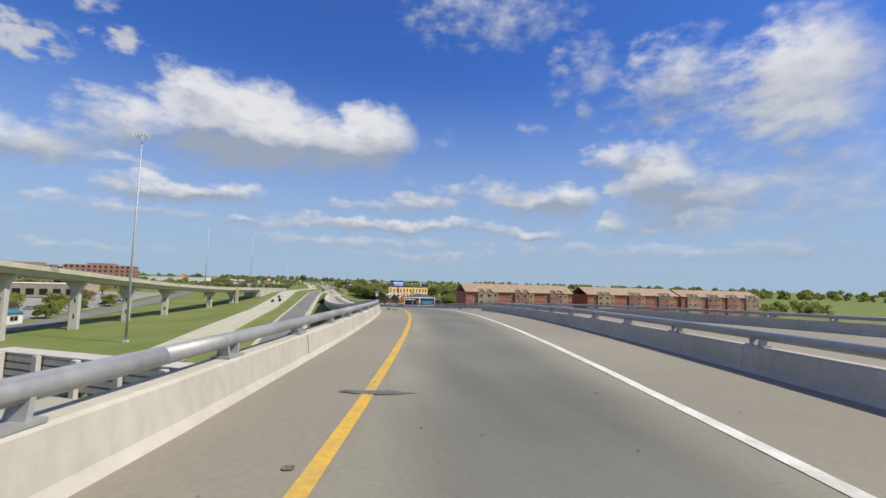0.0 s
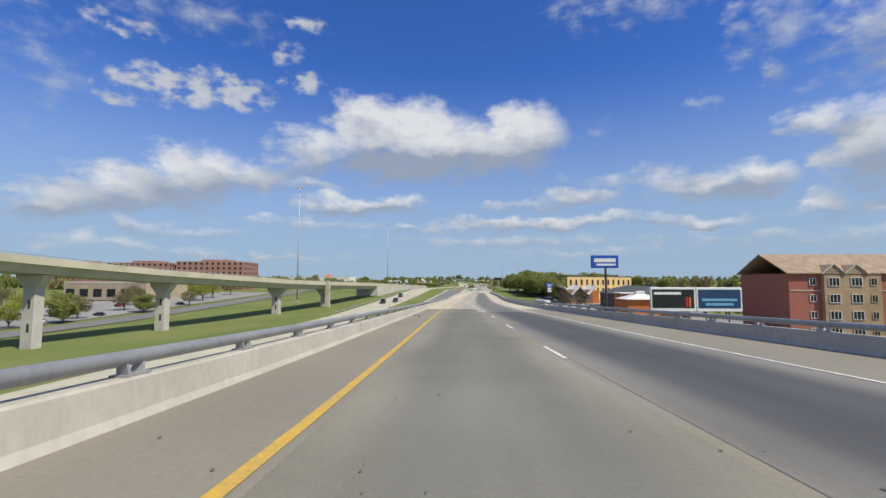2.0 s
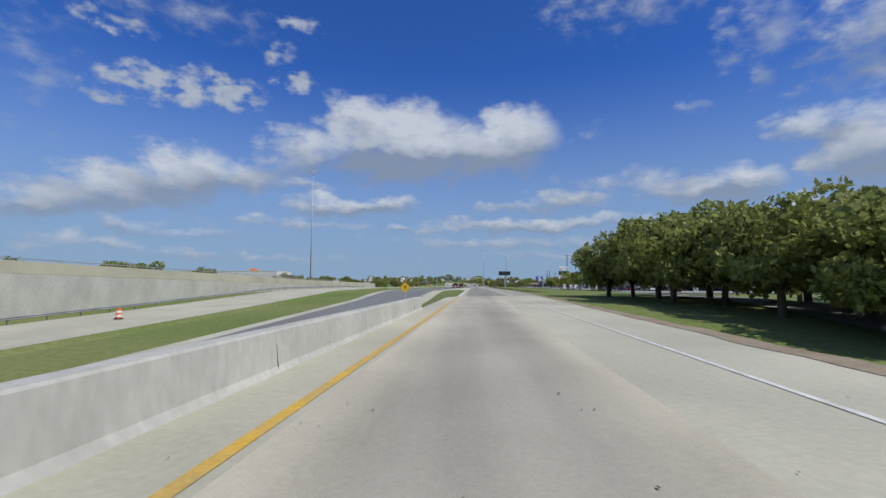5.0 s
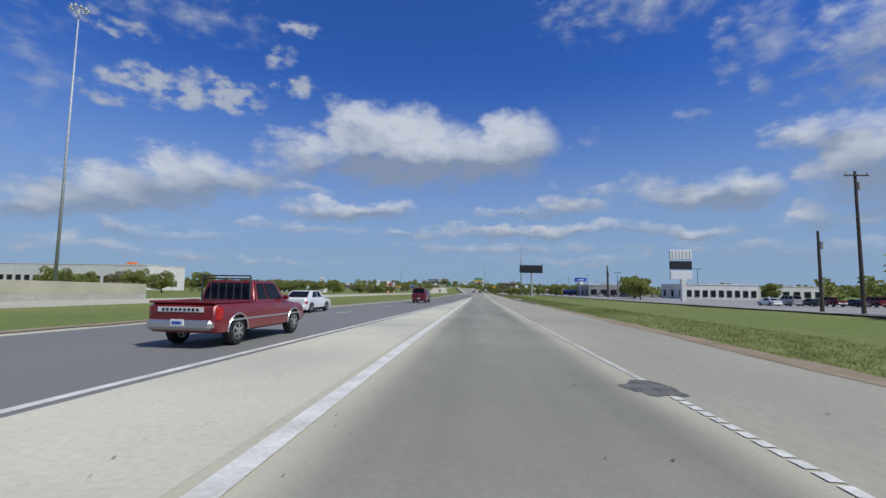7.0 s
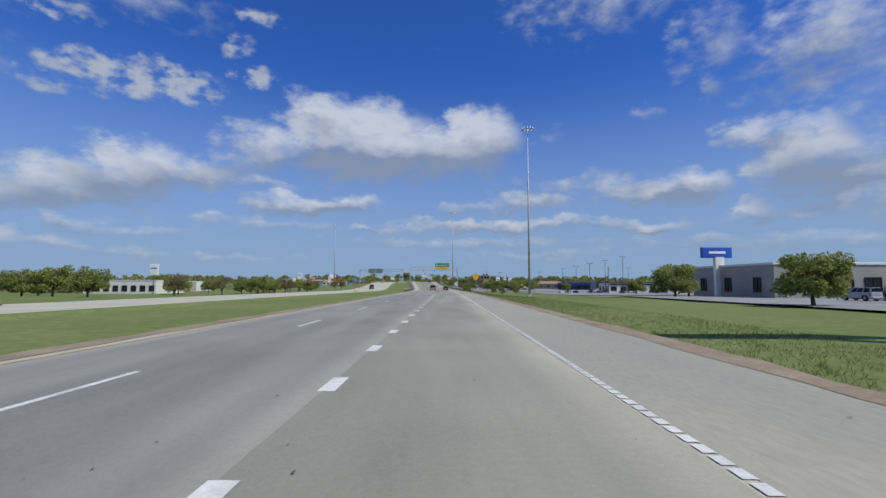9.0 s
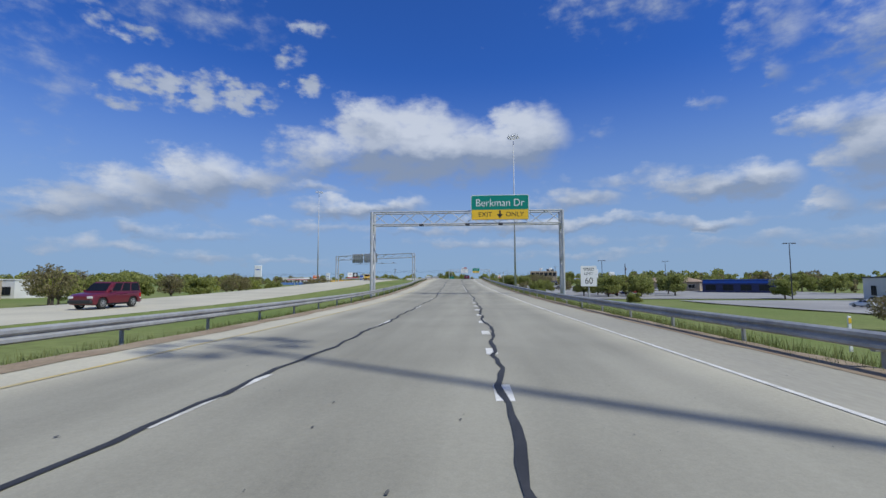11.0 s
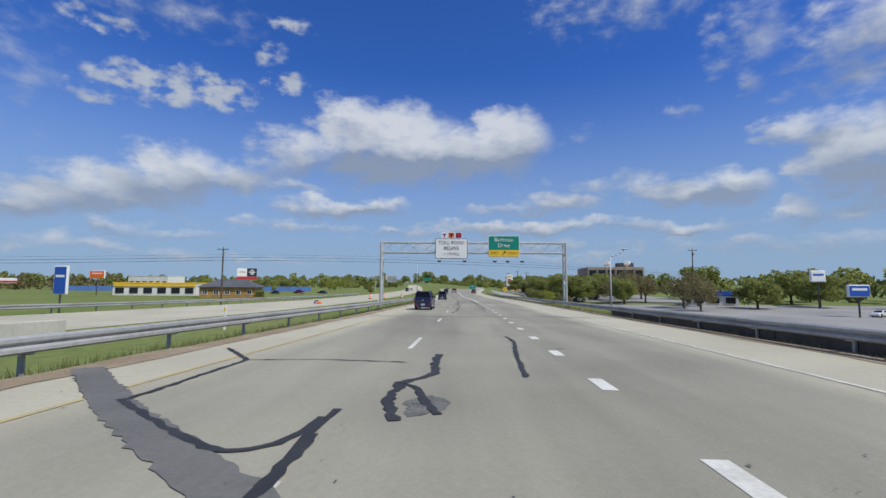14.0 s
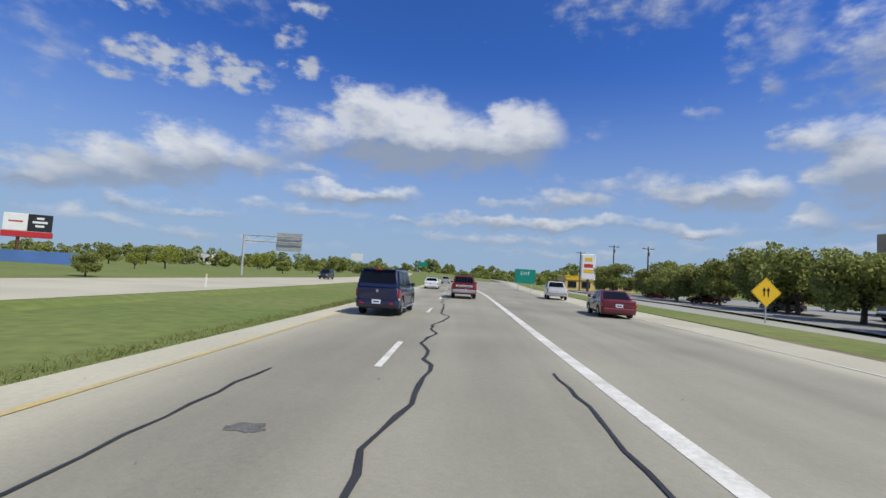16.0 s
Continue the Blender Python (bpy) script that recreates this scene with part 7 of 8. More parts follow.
stone_office(-178, 452, 44, 30, 19.5, "pink stone office block with rows of small windows", 8)
stone_office(-226, 448, 40, 30, 18.6, "pink stone office wing with rows of small windows", 8)
stone_office(-276, 446, 44, 30, 18.2, "further pink stone office wing", 8)
gz = ground_z(-204, 452)
th = thing("glass_atrium", (-203, 458, gz), "dark glass atrium with a low pyramid roof", "atrium")
block(th, "wall", (10, 12, 17.5 - gz), (0, 6, 0), GLASS, 0.04)
bm = bmesh.new()
loft_sides(bm, [(-6, 0, 17.5 - gz), (6, 0, 17.5 - gz), (6, 12, 17.5 - gz), (-6, 12, 17.5 - gz)], [(-0.3, 5.7, 20.5 - gz), (0.3, 5.7, 20.5 - gz), (0.3, 6.3, 20.5 - gz), (-0.3, 6.3, 20.5 - gz)])
part("roof", bm, STUCCOGREY, th)

# restaurant with a teal roof
def roofed_hut(name, x, y, w, d, hh, wall, roof, label, yaw=0.0, rise=2.2, windows=4):
    gz = ground_z(x, y)
    th = thing(name, (x, y, gz), label, "shop", "", yaw)
    block(th, "wall", (w, d, hh), (0, 0, 0), wall, 0.04)
    bm = bmesh.new()
    loft_sides(bm, [(-w / 2 - 0.8, -d / 2 - 0.8, hh), (w / 2 + 0.8, -d / 2 - 0.8, hh), (w / 2 + 0.8, d / 2 + 0.8, hh), (-w / 2 - 0.8, d / 2 + 0.8, hh)], [(-w / 2 + d * 0.4, -0.3, hh + rise), (w / 2 - d * 0.4, -0.3, hh + rise), (w / 2 - d * 0.4, 0.3, hh + rise), (-w / 2 + d * 0.4, 0.3, hh + rise)])
    part("roof", bm, roof, th)
    for i in range(windows):
        window(th, -w / 2 + w * (i + 0.5) / windows, -d / 2 - 0.01, hh * 0.5, w / windows * 0.45, hh * 0.45, TRIMWHITE, 1)
    for i in range(2):
        window(th, w / 2 + 0.01, -d / 4 + d / 2 * i, hh * 0.5, 1.6, hh * 0.45, TRIMWHITE, 1, side=2)
    return th


def flat_shop(name, x, y, w, d, hh, wall, label, band=None, yaw=0.0, windows=5, tall=0.45):
    gz = ground_z(x, y)
    th = thing(name, (x, y, gz), label, "shop", "", yaw)
    block(th, "wall", (w, d, hh), (0, 0, 0), wall, 0.04)
    block(th, "roof_edge", (w + 0.3, d + 0.3, 0.35), (0, 0, hh), band or TRIMWHITE, 0.03)
    if band:
        bm = bmesh.new()
        box(bm, (w * 0.98, 0.3, hh * 0.2), (0, -d / 2 - 0.1, hh * 0.85), bevel=0.03)
        part("fascia", bm, band, th)
    for i in range(windows):
        window(th, -w / 2 + w * (i + 0.5) / windows, -d / 2 - 0.01, hh * 0.42, w / windows * 0.6, hh * tall, BLACKTRIM, 1)
    for i in range(3):
        window(th, -w / 2 - 0.01, -d / 3 + d / 3 * i, hh * 0.42, 1.6, hh * tall, BLACKTRIM, 1, side=1)
    return th


roofed_hut("restaurant", -124, 222, 26, 16, 4.2, STUCCOWHITE, ROOFTEAL, "white restaurant with a teal metal roof", 70, 2.6)
roofed_hut("restaurant", -140, 232, 18, 14, 5.4, STUCCOWHITE, ROOFTEAL, "white shop with a teal roof behind", 70, 1.6)
flat_shop("shop_building", -175, 230, 60, 25, 6, STUCCOTAN, "long low tan shop building", ROOFBROWN, 60, 6)
flat_shop("shop_building", -170, 372, 40, 30, 8, STUCCOTAN, "tan building behind the trees", None, 0, 6)

# white offices and a far row on the left
flat_shop("office_building", -192, 716, 82, 30, 12.6, STUCCOWHITE, "white two-storey office building", None, 0, 18, 0.3)
bm = bmesh.new()
th = thing("dome_building", (-190, 742, ground_z(-190, 742)), "small building with a red-orange roof", "shop")
block(th, "wall", (10, 10, 13), (0, 0, 0), STUCCOTAN, 0.04)
bm = bmesh.new()
loft_sides(bm, [(-5.5, -5.5, 13), (5.5, -5.5, 13), (5.5, 5.5, 13), (-5.5, 5.5, 13)], [(-1, -1, 17), (1, -1, 17), (1, 1, 17), (-1, 1, 17)])
part("roof", bm, STUCCOORANGE, th, "red-orange pointed roof")
for x, y, w, wall in ((-150, 870, 60, STUCCOTAN), (-150, 900, 50, STUCCOWHITE), (-190, 960, 70, STUCCOTAN), (-120, 830, 30, STUCCOWHITE), (-230, 1010, 60, STUCCOWHITE)):
    flat_shop("shop_building", x, y, w, 22, 5.5, wall, "low pale commercial building behind trees", None, 0, 8)
# canopy and diner on the left by the overpass
gz = ground_z(-98, 1056)
th = thing("fuel_canopy", (-98, 1056, gz), "white and red fuel station canopy", "canopy", "", 5)
block(th, "canopy_roof", (24, 12, 1.1), (0, 0, 5.0), SIGNWHITE, 0.06)
bm = bmesh.new()
box(bm, (24.1, 12.1, 0.4), (0, 0, 5.35), bevel=0.04)
part("red_band", bm, SIGNRED, th)
for x in (-8, 8):
    for y in (-3.5, 3.5):
        bm = bmesh.new()
        box(bm, (0.45, 0.45, 5.2), (x, y, 2.5), bevel=0.03)
        part("column", bm, SIGNWHITE, th)
roofed_hut("diner", -62, 1108, 16, 10, 3.2, mat("painted diner wall", (0.45, 0.26, 0.08), 0.7, var=0.3, scale=0.6), ROOFGREY, "small diner with painted walls and a brown roof", 10, 2.4, 5)
flat_shop("shop_building", -92, 1120, 26, 12, 4, STUCCOWHITE, "white shop with a yellow fascia", SIGNYELLOW, 8, 6)
gz = ground_z(-125, 1190)
th = thing("blue_wall", (-118, 1180, gz), "long low blue painted wall across the field", "wall", "", 12)
block(th, "wall", (110, 0.5, 2.4), (0, 0, -0.2), mat("blue painted wall", (0.10, 0.20, 0.48), 0.8, var=0.15, scale=0.3), 0.03)
flat_shop("office_building", -236, 1500, 44, 20, 9.5, STUCCOWHITE, "far white office block with dark window bands", None, 0, 10, 0.35)
flat_shop("office_building", -190, 1260, 26, 18, 8, STUCCOWHITE, "far white building among trees", None, 0, 6, 0.35)

# ---------------------------------------------------------------- concrete office with white fins
gz = ground_z(70, 520)
th = thing("office_building", (85.5, 505, gz), "grey three-storey office block with white concrete fins", "office building", "", -3)
hh = 11.6 - gz
block(th, "wall", (48, 34, hh - 3.1), (0, 17, 3.1), STUCCOGREY, 0.05)
block(th, "ground_floor", (45, 31, 3.2), (0, 17, 0), GLASS, 0.04, "set-back dark ground floor")
for f in (0.52, 0.84):
    for i in range(5):
        window(th, -19.2 + 9.6 * i, -0.01, hh * f, 7.8, hh * 0.17, BLACKTRIM, 5)
    for i in range(3):
        window(th, -24.01, 6 + 11 * i, hh * f, 8.5, hh * 0.17, BLACKTRIM, 5, side=1)
for i in range(6):
    bm = bmesh.new()
    prism(bm, [(-24 + 9.6 * i - 0.55, 0), (-24 + 9.6 * i + 0.55, 0), (-24 + 9.6 * i + 0.4, hh + 0.5), (-24 + 9.6 * i, hh + 0.9), (-24 + 9.6 * i - 0.4, hh + 0.5)], -1.0, 0.4, "y")
    part("fin", bm, STUCCOWHITE, th, "white concrete fin")
for i in range(4):
    bm = bmesh.new()
    prism(bm, [(0.3 + 11 * i - 0.5, 0), (0.3 + 11 * i + 0.5, 0), (0.3 + 11 * i + 0.35, hh + 0.5), (0.3 + 11 * i - 0.35, hh + 0.5)], -24.9, -23.6, "x")
    part("fin", bm, STUCCOWHITE, th, "white concrete fin")

flat_shop("dealer_building", 74, 700, 26, 20, 5.2, STUCCOGREY, "grey car dealer hall with a white portal", None, 0, 6)
gz = ground_z(82, 688)
th = thing("dealer_portal", (84, 688.5, gz), "white portal on the dealer front", "portal")
block(th, "portal", (7, 1.6, 5.9), (0, 0, 0), STUCCOWHITE, 0.05)
flat_shop("shop_building", 92, 652, 24, 18, 5.0, STUCCOWHITE, "white low commercial building behind cars", None, 0, 9)
flat_shop("shop_building", 150, 712, 44, 20, 6, STUCCOWHITE, "white low workshop building", None, 0, 9)
flat_shop("dealer_building", 128, 868, 40, 22, 5.2, STUCCOWHITE, "white dealer hall with a dark fascia", DARKSTEEL, -8, 8)
# shops below the embankment
flat_shop("shop_building", 93, 1045, 12, 10, 3.3, STUCCOYEL, "small yellow flat-roofed shop", None, -30, 2)
roofed_hut("shop_building", 108, 985, 26, 14, 4.2, STUCCOTAN, ROOFBROWN, "tan roofed shop behind the lot", -35, 2.0)
flat_shop("shop_building", 122, 955, 24, 16, 5.0, mat("dark blue shopfront", (0.03, 0.04, 0.12), 0.7), "dark blue shopfront across the lot", SIGNBLUE, -35, 4)
flat_shop("shop_building", 72, 1082, 10, 8, 3.2, STUCCOWHITE, "small white shop by the lot", SIGNBLUE, -20, 3)
# tan office with antennas behind the trees
gz = ground_z(76, 1155)
th = thing("office_building", (73, 1150, gz), "tan office block with rooftop dishes behind trees", "office building", "", -6)
block(th, "wall", (22, 24, 10.9 - gz), (0, 12, 0), STUCCOTAN, 0.05)
for i in range(6):
    window(th, -9 + 3.6 * i, -0.01, 8.2 - gz, 2.6, 3.0, BLACKTRIM, 1)
    bm = bmesh.new()
    box(bm, (0.3, 0.4, 10.5 - gz), (-10.8 + 3.6 * i, -0.1, (10.5 - gz) / 2))
    part("fin", bm, STUCCOTAN, th)
for x in (-2, 6):
    bm = bmesh.new()
    rod(bm, (x, 6, 10.9 - gz), (x, 6, 12.3 - gz), 0.1, seg=6)
    rod(bm, (x, 5.6, 12.5 - gz), (x - 0.5, 5.0, 13.0 - gz), 1.3, 1.1, 14)
    part("dish", bm, STUCCOWHITE, th, "white satellite dish")
block(th, "plant_room", (6, 6, 2.0), (6, 10, 10.9 - gz), ROOFGREY, 0.05)
flat_shop("fuel_shop", 52, 1262, 22, 12, 4.2, STUCCOYEL, "yellow fuel station shop with a flat canopy", SIGNYELLOW, 0, 5)

# ---------------------------------------------------------------- trees
OAK = tree_form("tree", "broad green oak with a dense crown", 9.0, 4.8, LEAF_GREEN, 3, where=(40, 1100, ground_z(40, 1100)))
OAK2 = tree_form("tree", "spreading green roadside tree", 8.0, 4.6, LEAF_GREEN, 8, where=(56.5, 626, ground_z(56.5, 626)))
SPRING = tree_form("tree", "young tree with fresh yellow-green leaves", 7.0, 3.6, LEAF_SPRING, 5, 0.36, 50, skirt=0.36, where=(43, 512, ground_z(43, 512)))
DULL = tree_form("tree", "half-bare tree with brownish spring leaves", 8.0, 4.0, LEAF_DULL, 11, 0.34, 45, skirt=0.34, where=(60, 1092, ground_z(60, 1092)))
FORMS = [OAK, OAK2, SPRING, DULL]
tree_form("bare_tree", "leafless grey tree with thin branches", 7.0, 3.6, LEAF_DULL, 21, 0.25, 2, where=(-70, 690, ground_z(-70, 690)))


def plant(kind, x, y, height, seed):
    f = FORMS[kind]
    base = (9.0, 8.0, 7.0, 8.0)[kind]
    k = height / base
    return copy_thing(f, Matrix.Translation((x, y, ground_z(x, y) - 0.1)) @ Euler((0, 0, seed * 1.7)).to_matrix().to_4x4() @ Matrix.Diagonal((k * (0.9 + 0.2 * ((seed * 37) % 10) / 10), k, k, 1)))


rng = random.Random(4)
SPOTS = []
# row under which cars are parked, beside the exit
for i in range(30):
    SPOTS.append((rng.choice((0, 1, 0, 3)), 41 + rng.uniform(-2, 12), 1092 + i * 4.2 + rng.uniform(-2, 2), rng.uniform(5.6, 8.8)))
for i in range(14):
    SPOTS.append((rng.choice((0, 3, 3)), 56 + rng.uniform(-6, 12), 1060 + i * 7.5, rng.uniform(7.0, 10.0)))
# low bushes along the frontage road
for i in range(9):
    SPOTS.append((rng.choice((1, 3, 2)), 31.5 + rng.uniform(-1.0, 3.0), 1066 + i * 6.2 + rng.uniform(-2, 2), rng.uniform(2.2, 4.6)))
# brownish row beyond the opposite carriageway, green row below the embankment
for i in range(22):
    SPOTS.append((rng.choice((3, 1, 3, 2)), -52 - rng.uniform(0, 26), 780 + i * 8.5 + rng.uniform(-3, 3), rng.uniform(6.0, 8.4)))
for x, y, h in ((33, 868, 2.4), (52, 896, 7.4), (57, 904, 7.8), (62, 898, 7.0), (66, 912, 8.0), (71, 922, 7.6), (55, 918, 7.0), (48, 908, 6.6), (76, 908, 8.0), (44, 852, 2.8), (38, 940, 6.0), (43, 952, 6.5), (36, 966, 5.5), (84, 932, 8.0)):
    SPOTS.append((rng.choice((0, 1, 0, 3)), x, y, h))
# dark clump in front of the yellow block's end
for x, y, h in ((28, 374, 11), (31, 379, 11.5), (35, 372, 11), (38, 367, 10.5), (26, 384, 11), (33, 386, 12), (40, 376, 11.5), (22, 394, 10.5), (24, 402, 11), (20, 408, 9.5)):
    SPOTS.append((rng.choice((0, 1)), x, y, h))
# behind the motel and yellow block
for x, y, h in ((26, 392, 10.5), (30, 402, 13), (37, 396, 12), (44, 410, 13.5), (52, 418, 13), (33, 418, 11), (24, 410, 9), (66, 424, 14), (78, 432, 13), (90, 420, 12), (98, 400, 11), (84, 350, 9), (96, 330, 9.5), (80, 310, 8.5), (84, 300, 11), (74, 312, 11), (66, 322, 10), (90, 300, 10), (110, 320, 12), (120, 350, 12), (48, 300, 6)):
    SPOTS.append((0 if h > 9 else 1, x, y, h))
# by the white-finned offices
for x, y, h in ((46, 507, 7.4), (50, 518, 7.0), (41, 521, 7.4), (45, 529, 7.2), (53, 500, 6.5)):
    SPOTS.append((2 if h > 6.8 else 3, x, y, h))
for x, y, h in ((52, 610, 7), (62, 640, 8.5), (70, 660, 7), (46, 690, 6), (66, 720, 8), (100, 690, 7), (140, 690, 8), (100, 815, 7.5), (110, 800, 9), (40, 660, 5)):
    SPOTS.append((0, x, y, h))
# left lots
for x, y, h in ((-116, 232, 6), (-114, 250, 7.5), (-118, 268, 7), (-122, 292, 8), (-128, 318, 8.5), (-118, 340, 7), (-126, 362, 9), (-150, 392, 10), (-135, 402, 9), (-170, 405, 10), (-200, 410, 11), (-150, 300, 8), (-160, 262, 9), (-112, 206, 5.5), (-117, 214, 8), (-121, 240, 8.5), (-130, 254, 9), (-117, 282, 8), (-134, 300, 9), (-116, 312, 7.5), (-140, 338, 9.5), (-132, 380, 9), (-115, 180, 9), (-110, 160, 8), (-108, 140, 8), (-190, 330, 9), (-115, 420, 9), (-100, 440, 9), (-122, 446, 10), (-92, 462, 9), (-80, 480, 8), (-104, 482, 10)):
    SPOTS.append((rng.choice((0, 1, 2, 3)), x, y, h))
for x, y, h in ((-86, 560, 8), (-92, 590, 7), (-80, 610, 7), (-110, 640, 9), (-98, 660, 9), (-140, 668, 9), (-160, 676, 9), (-60, 662, 6), (-52, 682, 6.5), (-45, 700, 5.5), (-75, 730, 8), (-95, 745, 8), (-60, 752, 7), (-112, 770, 8), (-80, 790, 8), (-60, 812, 7), (-98, 850, 8), (-70, 846, 8), (-125, 870, 9), (-80, 880, 9), (-55, 870, 7), (-140, 810, 9)):
    SPOTS.append((rng.choice((1, 1, 3, 0)), x, y, h))
for x, y, h in ((-70, 1160, 3.2), (-60, 1210, 6), (-45, 1240, 4.5), (-52, 1190, 3.4), (-90, 1230, 6.5), (-130, 1215, 7), (-105, 1265, 8), (-150, 1250, 8), (-75, 1290, 8), (-60, 1310, 7), (-90, 1320, 8), (-40, 1330, 6), (-50, 1100, 3), (-26, 1150, 2.6)):
    SPOTS.append((rng.choice((0, 1, 2)), x, y, h))
for x, y, h in ((110, 1100, 11), (96, 1088, 10), (120, 1070, 10), (134, 1040, 10), (140, 1010, 9), (84, 1110, 12), (50, 1245, 8), (62, 1240, 9), (46, 930, 6.5), (34, 905, 3.2), (45, 800, 3.4), (37, 786, 2.6), (150, 960, 9), (150, 900, 8), (140, 930, 8), (90, 880, 6), (74, 1068, 8), (92, 1074, 9)):
    SPOTS.append((rng.choice((0, 1, 3)), x, y, h))
for i, (kd, x, y, h) in enumerate(SPOTS):
    plant(kd, x, y, h, i)
for i, (x, y, h) in enumerate(((31, 310, 7.0), (35, 313, 6.5), (29, 318, 5.8), (38, 330, 6), (45, 299, 5.5), (40, 302, 5), (43, 338, 5.6))):
    palm_form((x, y, ground_z(x, y)), h + (ground_z(31, 310) * -0.35), 60 + i)

woods("far_woods_left", "belt of far mixed trees", [((-130, 500), (-330, 780), 12), ((-330, 780), (-420, 1200), 16), ((-210, 900), (-300, 1300), 14), ((-300, 1300), (-120, 1700), 18), ((-560, 500), (-700, 1500), 30), ((-250, 460), (-480, 520), 14), ((-160, 1330), (-60, 1500), 10)], LEAF_GREEN, 10, 31)
woods("far_woods_right", "belt of far mixed trees", [((130, 330), (260, 560), 14), ((150, 560), (240, 760), 14), ((170, 760), (260, 1000), 14), ((150, 1000), (110, 1250), 12), ((80, 1260), (60, 1600), 14), ((300, 300), (520, 700), 26), ((500, 700), (420, 1500), 26), ((120, 290), (400, 300), 8), ((60, 1600), (0, 2000), 22)], LEAF_GREEN, 10, 32)
woods("far_woods_brown", "belt of brownish spring trees", [((-140, 820), (-240, 900), 10), ((150, 780), (230, 900), 12), ((120, 1090), (170, 960), 10), ((-180, 1180), (-330, 1240), 14), ((100, 420), (180, 520), 12)], LEAF_DULL, 8.5, 33, 1.2)
woods("far_hill_woods", "dark woods on the horizon", [((-1500, 1500), (-700, 2300), 60), ((-700, 2300), (300, 2600), 60), ((300, 2600), (1300, 1900), 60), ((900, 300), (1300, 1900), 60), ((-1300, 400), (-1500, 1500), 60), ((-300, 1900), (250, 2000), 30)], LEAF_GREEN, 22, 34, 4.0)


def tuft_belt(name, label, y0, y1, off, width, n, seed, tall=0.35, zf=None):
    """Tufts of grass along a verge."""
    r = np.random.default_rng(seed)
    vs, fs = [], []
    for i in range(n):
        y = y0 + (y1 - y0) * r.random()
        o = off(y) + width * r.random()
        p = road_point(y, o)
        z = ground_z(p.x, p.y)
        for k in range(5):
            a = r.random() * 6.283
            h = tall * (0.5 + r.random())
            j = len(vs)
            bx, by = p.x + r.normal() * 0.12, p.y + r.normal() * 0.12
            vs += [(bx - 0.014 * math.cos(a), by - 0.014 * math.sin(a), z - 0.05), (bx + 0.014 * math.cos(a), by + 0.014 * math.sin(a), z - 0.05), (bx + r.normal() * 0.12, by + r.normal() * 0.12, z + h)]
            fs.append((j, j + 1, j + 2))
    me = bpy.data.meshes.new(name)
    me.from_pydata(vs, [], fs)
    me.materials.append(GRASSBLADE)
    return tagged(new(name, me), label, "grass", kind="stuff")


tuft_belt("verge_grass_right", "uneven grass along the kerb", 350, 745, lambda y: PAVE_RIGHT(y) + 0.1, 1.2, 7000, 41, 0.12)
tuft_belt("verge_grass_lush", "thick green grass beside the shoulder", 440, 760, lambda y: PAVE_RIGHT(y) + 0.7, 7.0, 26000, 46, 0.10)
tuft_belt("verge_grass_bank", "dry tufts below the guardrail", 745, 1118, lambda y: PAVE_RIGHT(y) + 0.25, 1.6, 16000, 42, 0.36)
tuft_belt("verge_grass_median", "dry tufts along the median guardrail", 736, 1050, lambda y: MAIN_LEFT(y) - 1.9, 1.5, 16000, 43, 0.34)
tuft_belt("verge_grass_left", "rough median grass", 1050, 1180, lambda y: MAIN_LEFT(y) - 2.0, 1.9, 9000, 44, 0.09)
tuft_belt("verge_grass_gore", "rough median grass before the overpass", 560, 738, lambda y: MAIN_LEFT(y) - 1.5, 1.4, 6000, 45, 0.13)

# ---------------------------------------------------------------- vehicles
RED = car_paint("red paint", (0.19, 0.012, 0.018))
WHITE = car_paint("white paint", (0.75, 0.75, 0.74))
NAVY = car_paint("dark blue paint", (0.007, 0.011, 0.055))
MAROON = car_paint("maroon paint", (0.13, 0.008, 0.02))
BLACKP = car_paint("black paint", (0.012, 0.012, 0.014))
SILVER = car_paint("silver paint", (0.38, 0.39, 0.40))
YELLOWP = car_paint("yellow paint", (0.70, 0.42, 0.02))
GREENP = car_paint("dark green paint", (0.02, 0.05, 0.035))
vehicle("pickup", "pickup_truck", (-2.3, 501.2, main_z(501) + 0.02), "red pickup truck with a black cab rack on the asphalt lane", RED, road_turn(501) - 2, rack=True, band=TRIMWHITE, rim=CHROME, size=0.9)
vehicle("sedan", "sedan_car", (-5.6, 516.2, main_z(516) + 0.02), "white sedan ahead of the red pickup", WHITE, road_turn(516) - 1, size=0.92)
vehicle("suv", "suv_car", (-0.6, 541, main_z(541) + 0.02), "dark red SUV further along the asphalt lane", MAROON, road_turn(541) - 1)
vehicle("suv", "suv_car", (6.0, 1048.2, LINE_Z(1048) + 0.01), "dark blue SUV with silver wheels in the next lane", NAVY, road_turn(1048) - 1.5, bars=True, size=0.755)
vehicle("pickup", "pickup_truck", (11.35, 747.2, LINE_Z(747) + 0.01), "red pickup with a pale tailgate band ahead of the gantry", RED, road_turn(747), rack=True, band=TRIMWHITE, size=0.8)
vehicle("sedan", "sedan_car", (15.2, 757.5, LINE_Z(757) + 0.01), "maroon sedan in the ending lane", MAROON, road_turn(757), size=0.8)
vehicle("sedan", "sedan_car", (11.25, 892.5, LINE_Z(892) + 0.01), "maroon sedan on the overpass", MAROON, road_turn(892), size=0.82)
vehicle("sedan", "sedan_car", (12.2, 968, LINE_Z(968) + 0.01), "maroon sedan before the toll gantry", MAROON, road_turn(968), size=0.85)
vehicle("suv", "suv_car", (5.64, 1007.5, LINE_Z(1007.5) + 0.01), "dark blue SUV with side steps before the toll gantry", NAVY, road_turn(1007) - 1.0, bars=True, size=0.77)
